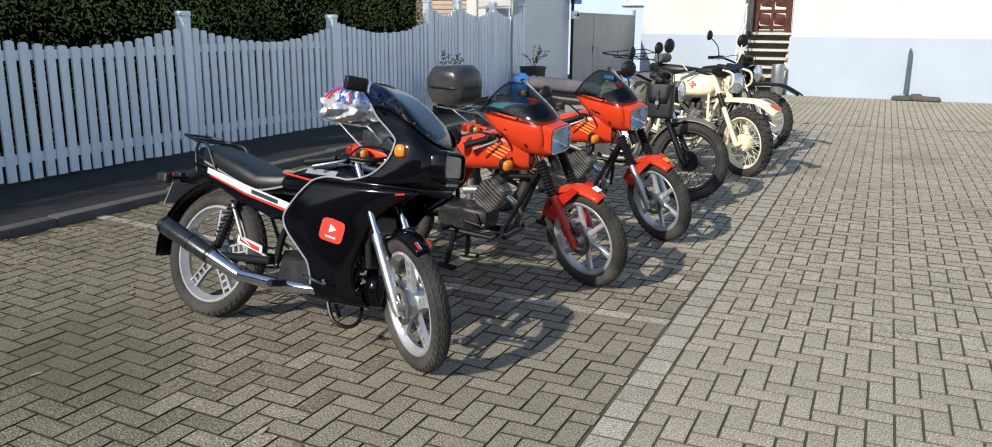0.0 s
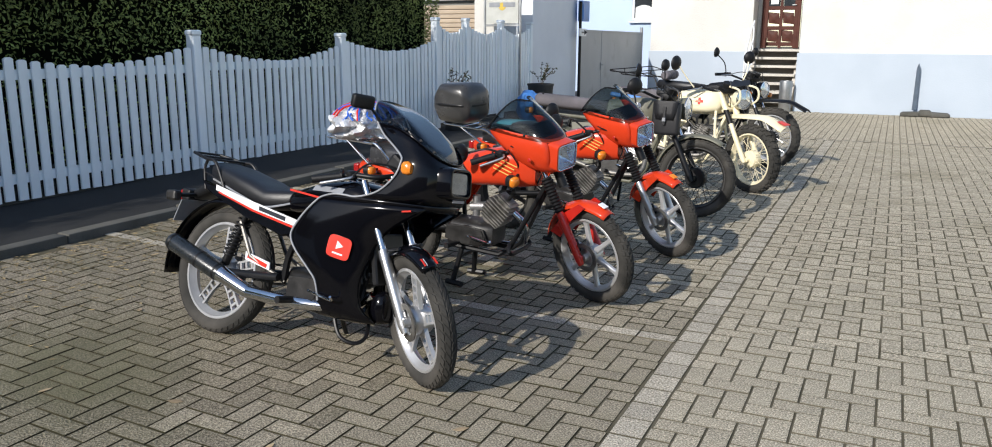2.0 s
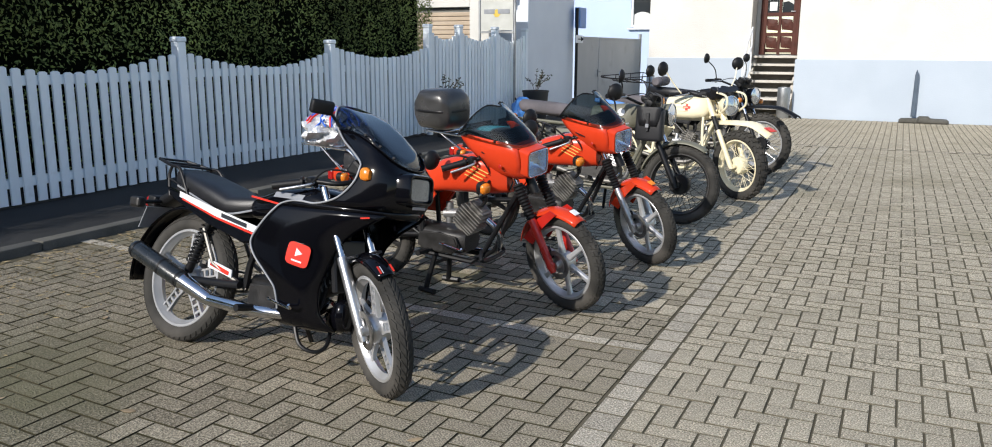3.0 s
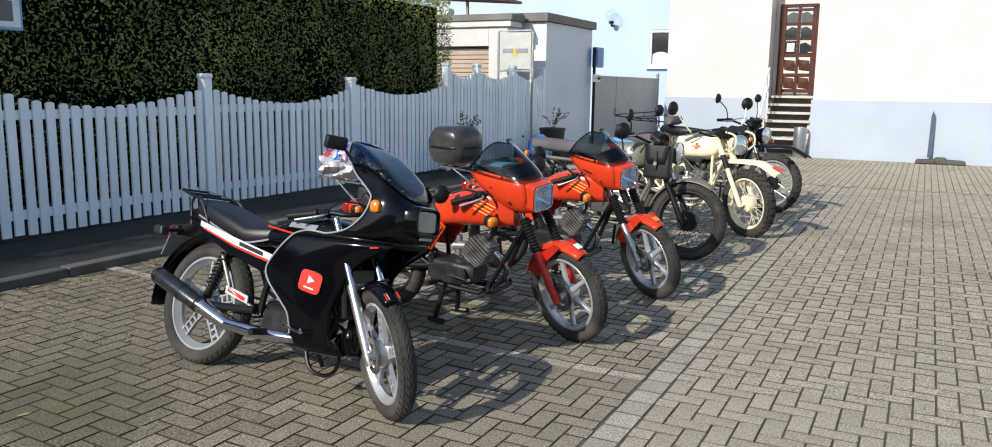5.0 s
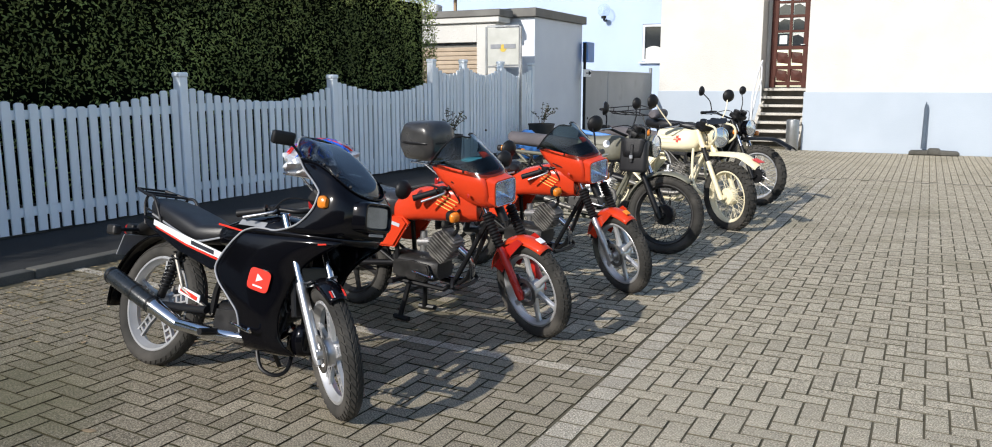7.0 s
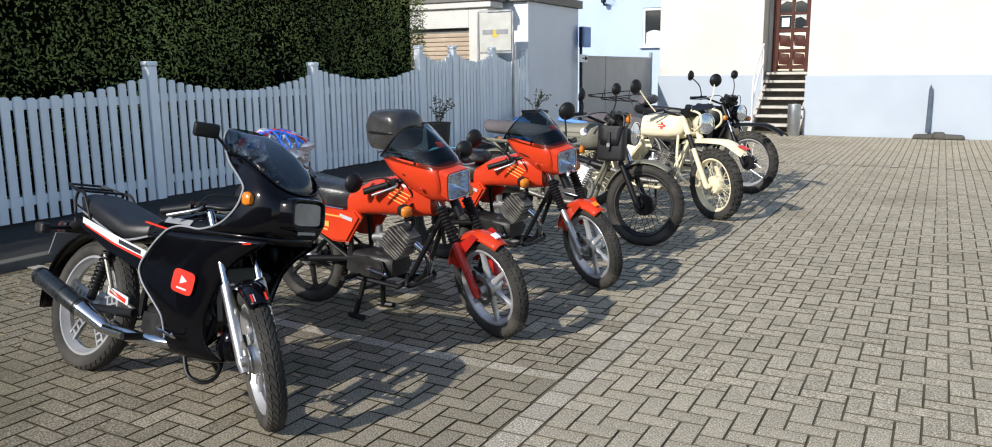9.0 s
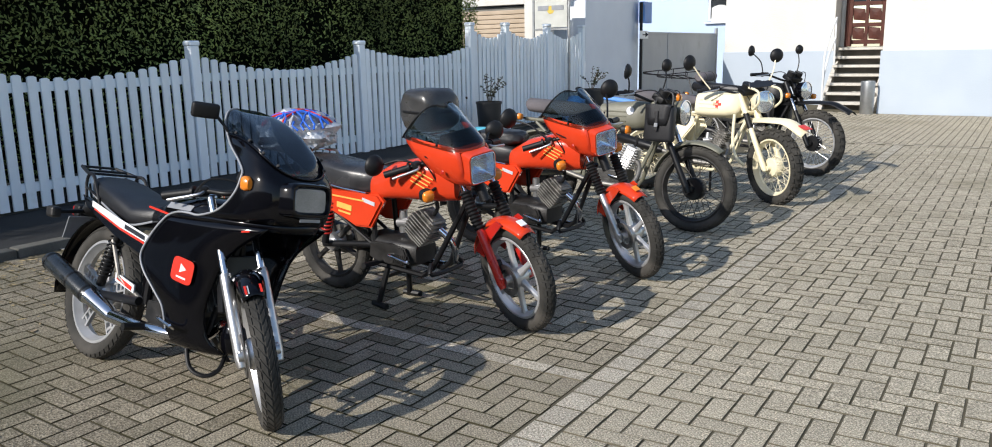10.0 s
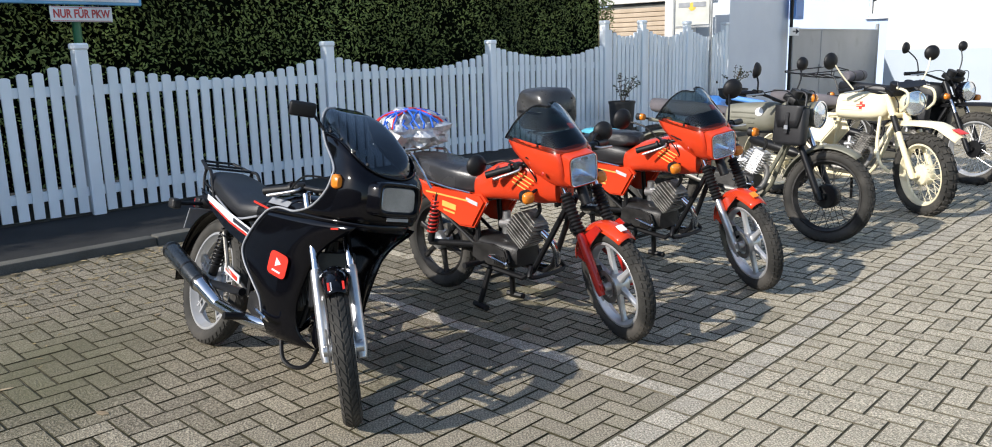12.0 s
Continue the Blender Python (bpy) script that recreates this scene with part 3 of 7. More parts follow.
# pole with a blue box and a small arrow plate
sp = empty("sign_pole", pose(-5.72, 16.05, GF), "dark pole with a small white arrow plate", "sign")
bm = bmesh.new()
rods(bm, [(0, 0, 0), (0, 0, 2.2)], 0.03, 12)
part("pole", bm, M_MATBLACK, sp)
bm = bmesh.new()
box(bm, (0.012, 0.40, 0.15), (0.04, 0.05, 1.6), bevel=0.003)
part("plate", bm, M_SIGNWHITE, sp)
bm = bmesh.new()
box(bm, (0.006, 0.13, 0.025), (0.05, 0.03, 1.6))
plate(bm, [(0.09, 1.55), (0.15, 1.6), (0.09, 1.65)], 0.0, 0.006)
part("arrow", bm, M_INK, sp)
bb = empty("letter_box", pose(-5.74, 16.3, 1.83), "blue metal box fixed to the shed corner", "box")
bm = bmesh.new()
box(bm, (0.10, 0.42, 0.40), (0.0, 0, 0.2), bevel=0.012, seg=2)
part("case", bm, M_BLUEBOX, bb)
bm = bmesh.new()
box(bm, (0.012, 0.36, 0.30), (0.053, 0, 0.19), bevel=0.004)
part("front_panel", bm, M_BLUEBOX, bb)

# globe lamp on the blue wall
gl = empty("wall_lamp", pose(-7.44, 21.99, 3.1), "clear glass globe lamp on a dark bracket", "lamp")
bm = bmesh.new()
rods(bm, smoothed([(0, 0, 0), (0, -0.16, -0.02), (0, -0.22, 0.05)], 5), 0.03)
drum(bm, 0.07, 0.0, 0.07, pose(0, -0.22, 0.03))
part("bracket", bm, M_MATBLACK, gl)
bm = bmesh.new()
bmesh.ops.create_uvsphere(bm, u_segments=24, v_segments=16, radius=0.17)
part("globe", bm, M_GLOBE, gl, xf=pose(0, -0.22, 0.25), smooth=180)

# framed sign board on the garage pier, its lettering unreadable
sb = empty("notice_board", pose(-6.05, 13.05, 1.63), "pale framed advertising board on two posts", "sign")
bm = bmesh.new()
for s in (-1, 1):
    box(bm, (0.035, 0.035, 2.3), (s * 0.33, 0.03, -0.42), bevel=0.005)
    box(bm, (0.62, 0.03, 0.035), (0, 0.03, 0.40 + s * 0.34), bevel=0.004)
part("frame", bm, M_GALV, sb)
bm = bmesh.new()
box(bm, (0.60, 0.02, 0.62), (0, 0.03, 0.40))
part("board", bm, M_BOARD, sb, "weathered off-white board")
bm = bmesh.new()
for x, w in ((-0.14, 0.2), (0.13, 0.22)):
    box(bm, (w, 0.006, 0.075), (x, 0.016, 0.40))
part("lettering_bar", bm, M_TRIM, sb, "faded lettering")
bm = bmesh.new()
for a in range(5):
    box(bm, (0.03, 0.004, 0.13), (0.0, 0.0165 + 0.0006 * a, 0.37), (0, a * 36, 0))
part("star_mark", bm, M_YELLOW, sb, "faded yellow mark")

# ---- picket fence ----
FX = -5.8
POSTS = [-3.2, -0.94, 1.32, 3.585, 5.855, 8.13, 10.37]


def picket_mesh(h, wdt=0.072):
    b = bmesh.new()
    plate(b, [(-wdt / 2, 0), (wdt / 2, 0), (wdt / 2, h - 0.012), (wdt / 2 - 0.02, h), (-wdt / 2 + 0.02, h), (-wdt / 2, h - 0.012)], -0.010, 0.010)
    return b


def fence_panel(y0, y1, base, z_end, sag, n, group):
    g = base
    f = empty("fence_panel", pose(FX, y0, 0, 0, 0, 0), "white wooden picket fence panel with scooped top", "fence", group, "structure")
    L = y1 - y0
    for z in (g + 0.16, g + 0.93):
        b = bmesh.new()
        box(b, (0.035, L - 0.1, 0.075), (-0.03, L / 2, z), bevel=0.004)
        part("rail", b, M_FENCE, f)
    for k in range(n):
        u = (k + 0.5) / n
        y = 0.055 + (L - 0.11) * u
        top = z_end - sag * (1 - (2 * u - 1) ** 2) ** 1.15
        b = picket_mesh(top - g - 0.01 * random.random())
        part("picket", b, M_FENCE, f, xf=pose(0.0, y + random.uniform(-0.004, 0.004), g + random.uniform(-0.006, 0.006), 0, 0, 90) @ pose(0, 0, 0, 0, random.uniform(-0.35, 0.35), 0))
    return f


def fence_post(y, top, z0):
    f = empty("fence_post", pose(FX, y, 0), "square white wooden fence post with flat cap", "fence post", "fence posts", "structure")
    b = bmesh.new()
    box(b, (0.095, 0.095, top - z0 - 0.05), (-0.02, 0, (top - 0.05 + z0) / 2), bevel=0.005)
    part("post", b, M_FENCE, f)
    b = bmesh.new()
    box(b, (0.115, 0.115, 0.05), (-0.02, 0, top - 0.025), bevel=0.012)
    part("cap", b, M_FENCE, f)


for a, b_ in zip(POSTS, POSTS[1:]):
    gb = 0.225 if a < 5 else 0.24
    ze = 1.37 if a < 8 else 1.43
    fence_panel(a, b_, gb, ze, 0.15 if a < 8 else 0.13, 20 if a < 8 else 21, "picket fence panels")
for y in POSTS[:-1]:
    fence_post(y, 1.505, 0.1)
fence_post(10.37, 1.745, 0.12)
for a, b_, n in ((10.37, 11.28, 8), (11.28, 12.52, 11), (12.52, 13.72, 11)):
    fence_panel(a, b_, 0.27, 1.66, 0.12, n, "tall gate panels")
for y in (11.28, 12.52, 13.72):
    fence_post(y, 1.76, 0.14)
bm = bmesh.new()
box(bm, (0.06, 17.0, 0.13), (FX - 0.05, 5.2, 0.15), bevel=0.006)
tagged(part("fence_base", bm, M_BASEBOARD), "dark concrete plinth board under the picket fence", "plinth", kind="structure")

# ---- hedge ----


def hedge(name, x0, x1, y0, y1, z0, z1, step, seed, label):
    """A clipped hedge: near-black core that stands for the shade inside, and thousands of small leaves in clumps on its
    faces.
    """
    rnd = random.Random(seed)
    h = empty(name, pose(0, 0, 0), label, "hedge", kind="stuff")
    # plain near-black box: the shade between the leaves, put in as colour
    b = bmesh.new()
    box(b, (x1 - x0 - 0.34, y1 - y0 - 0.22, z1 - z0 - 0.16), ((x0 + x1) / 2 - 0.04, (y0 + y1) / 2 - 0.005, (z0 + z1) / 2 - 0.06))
    part("inner_twigs", b, M_HEDGESHADE, h)["kind"] = "stuff"
    verts, faces = [], []

    def leaf(p, nrm, size):
        a = rnd.uniform(0, math.tau)
        t1 = nrm.orthogonal().normalized()
        t2 = nrm.cross(t1)
        d = (t1 * math.cos(a) + t2 * math.sin(a) + nrm * rnd.uniform(0.1, 0.9)).normalized()
        s = d.cross(nrm + Vector((rnd.uniform(-.6, .6), rnd.uniform(-.6, .6), rnd.uniform(-.6, .6)))).normalized()
        i = len(verts)
        verts.extend((p, p + d * size * 0.45 + s * size * 0.2, p + d * size, p + d * size * 0.45 - s * size * 0.2))
        faces.append((i, i + 1, i + 2, i + 3))

    def depth(y, z):
        v = noise.noise(Vector((y * 2.2, z * 2.2, seed))) * 0.07 + noise.noise(Vector((y * 7, z * 7, seed + 3))) * 0.05
        return v

    y = y0
    while y < y1:
        z = z0
        while z < z1:
            dd = depth(y, z)
            hole = noise.noise(Vector((y * 1.3, z * 1.6, seed + 9)))
            keep = 1.0 if hole < 0.30 else 0.45
            lower = 0.55 if z < z0 + 1.0 else 1.0
            for _ in range(3):
                if rnd.random() < keep * lower:
                    p = Vector((x1 - 0.10 + dd + rnd.uniform(-0.09, 0.03), y + rnd.uniform(0, step), z + rnd.uniform(0, step)))
                    leaf(p, Vector((1, rnd.uniform(-.5, .5), rnd.uniform(-.3, .8))).normalized(), rnd.uniform(0.028, 0.052))
            z += step
        y += step
    y = y0
    while y < y1:
        x = x0
        while x < x1:
            for _ in range(2):
                dd = depth(y, x + 5)
                leaf(Vector((x + rnd.uniform(0, step), y, z1 - 0.05 + dd + rnd.uniform(-0.05, 0.05))), Vector((rnd.uniform(-.6, .6), rnd.uniform(-.6, .6), 1)).normalized(), rnd.uniform(0.03, 0.06))
            x += step * 1.5
        y += step * 1.2
    z = z0
    while z < z1:
        x = x0
        while x < x1:
            for _ in range(5):
                leaf(Vector((x + rnd.uniform(0, step), y1 - 0.08 + depth(x, z) + rnd.uniform(-0.08, 0.04), z + rnd.uniform(0, step))), Vector((rnd.uniform(-.5, .5), 1, rnd.uniform(-.3, .8))).normalized(), rnd.uniform(0.03, 0.055))
            x += step
        z += step
    me = bpy.data.meshes.new("foliage")
    me.from_pydata([tuple(v) for v in verts], [], faces)
    me.materials.append(M_LEAF)
    o = new("foliage", me)
    o.parent = h
    o["kind"] = "stuff"
    return h


hedge("hedge", -7.6, -6.15, -3.5, 11.1, 0.35, 2.72, 0.042, 5, "tall clipped dark green conifer hedge behind the fence")
# ---- motorcycles ----
RAKE = Vector((-math.sin(radians(27)), 0, math.cos(radians(27))))


def steer_matrix(head, degrees):
    h = Vector(head)
    return Matrix.Translation(h) @ Matrix.Rotation(radians(degrees), 4, RAKE) @ Matrix.Translation(-h)


def tyre_mesh(bm, R, w, h, seg=60, tread="road"):
    """A tyre round the y axis, with raised tread blocks."""
    Rc = R - h / 2
    prof = []
    for k in range(16):
        a = -2.55 + 5.1 * k / 15
        prof.append((Rc + (h / 2) * math.cos(a), (w / 2) * math.sin(a)))
    lathe(bm, prof, seg, AXLE)
    n = {"road": 46, "block": 44, "knob": 30}[tread]
    lift = {"road": 0.0035, "block": 0.0045, "knob": 0.012}[tread]

    def at(a, phi, up):
        rad, lat = Rc + (h / 2 + up) * math.cos(phi), (w / 2 + up) * math.sin(phi)
        return Vector((rad * math.cos(a), lat, rad * math.sin(a)))

    def pad(a0, a1, p0, p1, sweep):
        q = []
        for up in (-0.001, lift):
            k = 0.12 if up > 0 else 0.0
            for aa, pp in ((a0, p0), (a1, p0), (a1, p1), (a0, p1)):
                am, pm = (a0 + a1) / 2, (p0 + p1) / 2
                q.append(bm.verts.new(at(aa + (am - aa) * k + sweep * abs(pp), pp + (pm - pp) * k, up)))
        for f in ((4, 5, 6, 7), (0, 1, 5, 4), (1, 2, 6, 5), (2, 3, 7, 6), (3, 0, 4, 7)):
            bm.faces.new([q[i] for i in f])

    da = math.tau / n
    for k in range(n):
        a = k * da
        if tread == "road":
            for s in (-1, 1):
                aa = a + (0.5 * da if s > 0 else 0)
                pad(aa, aa + da * 0.72, s * 0.06, s * 0.62, 0.22)
                pad(aa, aa + da * 0.72, s * 0.68, s * 1.15, 0.16)
        elif tread == "block":
            for p0, p1 in ((-1.15, -0.72), (-0.62, -0.24), (-0.17, 0.17), (0.24, 0.62), (0.72, 1.15)):
                pad(a + (0.5 * da if abs(p0 + p1) > 0.1 else 0), a + da * 0.7 + (0.5 * da if abs(p0 + p1) > 0.1 else 0), p0, p1, 0.05)
        else:
            for p0, p1 in ((-1.3, -0.85), (-0.68, -0.12), (0.12, 0.68), (0.85, 1.3)):
                o = 0.5 * da if abs(p0 + p1) > 1.2 else 0
                pad(a + o, a + o + da * 0.58, p0, p1, 0.0)
    return bm


def wheel(root, name, x, R, w, style, xf=Matrix(), rim_mat=None, tread="road", y=0.0, hub_mat=None, disc=0):
    m = xf @ Matrix.Translation((x, y, R))
    h = 0.078 if tread != "knob" else 0.085
    rin = R - h + 0.008
    bm = bmesh.new()
    # rim band with two flanges
    lathe(bm, [(rin, -w * 0.36), (rin + 0.004, -w * 0.30), (rin - 0.012, -w * 0.26), (rin - 0.024, 0), (rin - 0.012, w * 0.26), (rin + 0.004, w * 0.30), (rin, w * 0.36),
               (rin - 0.010, w * 0.36), (rin - 0.016, w * 0.2), (rin - 0.029, 0), (rin - 0.016, -w * 0.2), (rin - 0.010, -w * 0.36)], 56, AXLE)
    rm = rim_mat or M_WHEELSILVER
    arms = []
    if style == "plate":
        # five pierced pressed spokes, broad at the hub and the rim
        for k in range(5):
            a = k * math.tau / 5 + 0.3
            b2 = bmesh.new()
            for s in (-1, 1):
                u0, u1 = sorted((s * 0.014, s * 0.023))
                plate(b2, [(0.045, u0 * 1.35), (0.12, u0), (rin - 0.02, u0 * 1.1), (rin - 0.02, u1 * 1.25), (0.12, u1), (0.045, u1 * 1.35)], -0.009, 0.009)
            for xx, dx in ((0.055, 0.028), (0.105, 0.012), (0.14, 0.012), (0.175, 0.012)):
                plate(b2, [(xx, -0.017), (xx + dx, -0.017), (xx + dx, 0.017), (xx, 0.017)], -0.007, 0.007)
            bmesh.ops.transform(b2, matrix=Matrix.Rotation(-a, 4, "Y"), verts=b2.verts)
            arms.append(b2)
    elif style == "cast6":
        for k in range(6):
            a = k * math.tau / 6 + 0.35
            b2 = bmesh.new()
            rings = []
            for q, hw, th in ((0.045, 0.020, 0.016), (0.10, 0.014, 0.013), (0.17, 0.013, 0.012), (rin - 0.02, 0.021, 0.014)):
                rings.append([(q, v * th, u * hw) for u, v in ((-1, -0.6), (-0.6, -1), (0.6, -1), (1, -0.6), (1, 0.6), (0.6, 1), (-0.6, 1), (-1, 0.6))])
            loft(b2, rings)
            bmesh.ops.transform(b2, matrix=Matrix.Rotation(a, 4, "Y"), verts=b2.verts)
            arms.append(b2)
    wob = part(name, bm, rm, root, xf=m, smooth=35)
    for arm in arms:
        part("spoke", arm, rm, wob, xf=m, smooth=35)
    bm = bmesh.new()
    tyre_mesh(bm, R, w, h, tread=tread)
    part("tyre", bm, M_RUBBER, wob, xf=m, smooth=32)
    bm = bmesh.new()
    hr = {"plate": 0.06, "cast6": 0.055, "wire": 0.082}[style]
    prof = [(1e-4, -0.075), (0.02, -0.075), (0.022, -0.045), (hr - 0.008, -0.042), (hr, -0.03), (hr, 0.03), (hr - 0.008, 0.042), (0.022, 0.045), (0.02, 0.075), (1e-4, 0.075)]
    lathe(bm, prof, 28, AXLE, closed=False)
    part("hub", bm, hub_mat or (rm if style == "wire" else M_ALU), wob, xf=m, smooth=35)
    if style == "wire":
        bm = bmesh.new()
        for k in range(36):
            a = k * math.tau / 36
            s = 1 if k % 2 else -1
            b = a + (0.42 if (k // 2) % 2 else -0.42)
            rods(bm, [(hr * 0.92 * math.cos(b), s * 0.03, hr * 0.92 * math.sin(b)), ((rin - 0.02) * math.cos(a), s * 0.006, (rin - 0.02) * math.sin(a))], 0.0021, 5, cap=False)
        part("spokes", bm, rm if rim_mat else M_ALU, wob, "thin wire spokes", xf=m)["kind"] = "stuff"
    if disc:
        bm = bmesh.new()
        lathe(bm, [(0.055, disc * 0.055 - 0.003), (0.080, disc * 0.055 - 0.003), (0.080, disc * 0.055 + 0.003), (0.055, disc * 0.055 + 0.003)], 40, AXLE)
        part("brake_disc", bm, M_ENGINE, wob, xf=m, smooth=30)
        bm = bmesh.new()
        box(bm, (0.05, 0.05, 0.075), (-0.075, -disc * 0.055, 0.045), (0, -30, 0), bevel=0.01, seg=2)
        part("brake_caliper", bm, M_MATBLACK, wob, xf=m)
    return wob


def fork_line(x, R, t, dx=0.0):
    """A point t metres up the fork from the axle at (x, R)."""
    return Vector((x + dx, 0, R)) + RAKE * t


def round_mirror(root, stem_pts, centre, face, r, mat, xf=Matrix(), square=False):
    bm = bmesh.new()
    rods(bm, smoothed(stem_pts, 4), 0.006)
    st = part("mirror", bm, mat, root, xf=xf)
    bm = bmesh.new()
    m = Matrix.Translation(centre) @ Vector(face).to_track_quat("Z", "Y").to_matrix().to_4x4()
    if square:
        box(bm, (r * 2.2, r * 1.25, 0.03), (0, 0, -0.015), bevel=0.012, seg=3)
    else:
        lathe(bm, [(1e-4, -0.035), (r * 0.5, -0.032), (r * 0.9, -0.016), (r, -0.003), (r, 0.002), (r * 0.95, 0.004), (1e-4, 0.003)], 28, closed=False)
    part("mirror_shell", bm, M_PLASTIC, st, xf=xf @ m, smooth=40)
    bm = bmesh.new()
    if square:
        box(bm, (r * 2.0, r * 1.05, 0.003), (0, 0, 0.003), bevel=0.001)
    else:
        drum(bm, r * 0.88, 0.004, 0.007, seg=28, bev=0.001)
    part("mirror_glass", bm, M_MIRROR, st, xf=xf @ m)


def indicator(root, base, tip, xf=Matrix(), size=0.032):
    b, t = Vector(base), Vector(tip)
    bm = bmesh.new()
    rods(bm, [b, t], 0.008)
    st = part("indicator", bm, M_PLASTIC, root, xf=xf)
    bm = bmesh.new()
    body_x(bm, [(-0.03, 0, size * 0.7, size * 0.6), (-0.02, 0, size, size * 0.85), (0.012, 0, size, size * 0.85)], 16, 3)
    part("indicator_shell", bm, M_PLASTIC, st, xf=xf @ Matrix.Translation(t), smooth=40)
    bm = bmesh.new()
    body_x(bm, [(0.0125, 0, size * 0.98, size * 0.83), (0.028, 0, size * 0.95, size * 0.8), (0.038, 0, size * 0.6, size * 0.5)], 16, 3)
    part("indicator_lens", bm, M_AMBER, st, "amber lens", xf=xf @ Matrix.Translation(t), smooth=50)


def coil(bm, p0, p1, r, turns, wire):
    p0, p1 = Vector(p0), Vector(p1)
    d = (p1 - p0)
    u = d.normalized().orthogonal().normalized()
    v = d.normalized().cross(u)
    n = turns * 10
    rods(bm, [p0 + d * (k / n) + (u * math.cos(k * math.tau / 10) + v * math.sin(k * math.tau / 10)) * r for k in range(n + 1)], wire, 6)


def shock(root, top, bottom, spring_mat):
    t, b = Vector(top), Vector(bottom)
    bm = bmesh.new()
    rods(bm, [t, t.lerp(b, 0.5)], 0.014, 12)
    rods(bm, [t.lerp(b, 0.45), b], 0.020, 12)
    s = part("shock_absorber", bm, M_MATBLACK, root, smooth=40)
    bm = bmesh.new()
    coil(bm, t.lerp(b, 0.10), t.lerp(b, 0.80), 0.028, 9, 0.0045)
    part("spring", bm, spring_mat, s, smooth=60)


def grip_bar(root, pts, xf, y_grip=0.26, mat=None):
    bm = bmesh.new()
    rods(bm, smoothed(pts, 5), 0.011, 10)
    hb = part("handlebar", bm, mat or M_MATBLACK, root, xf=xf, smooth=50)
    for s in (-1, 1):
        e = Vector(pts[0] if s < 0 else pts[-1])
        n = Vector(pts[1] if s < 0 else pts[-2])
        d = (n - e).normalized()
        bm = bmesh.new()
        rods(bm, [e - d * 0.01, e + d * 0.115], 0.0175, 12)
        rods(bm, [e + d * 0.115, e + d * 0.125], 0.026, 12)
        part("grip", bm, M_PLASTIC, hb, "black rubber grip", xf=xf, smooth=50)
        bm = bmesh.new()
        c = e + d * 0.16
        box(bm, (0.05, 0.045, 0.04), tuple(c), bevel=0.01, seg=2)
        part("switch_block", bm, M_PLASTIC, hb, xf=xf)
        bm = bmesh.new()
        rods(bm, smoothed([c + Vector((0.02, 0, 0)), c + Vector((0.055, 0, -0.005)) - d * 0.03, e + d * 0.0 + Vector((0.06, 0, -0.012))], 4), 0.0065, 8)
        part("lever", bm, M_ALU, hb, "bright brake or clutch lever", xf=xf, smooth=50)
    return hb


def cables(root, runs, xf=Matrix()):
    for pts in runs:
        bm = bmesh.new()
        rods(bm, smoothed(pts, 6), 0.004, 6)
        part("cable", bm, M_PLASTIC, root, xf=xf)


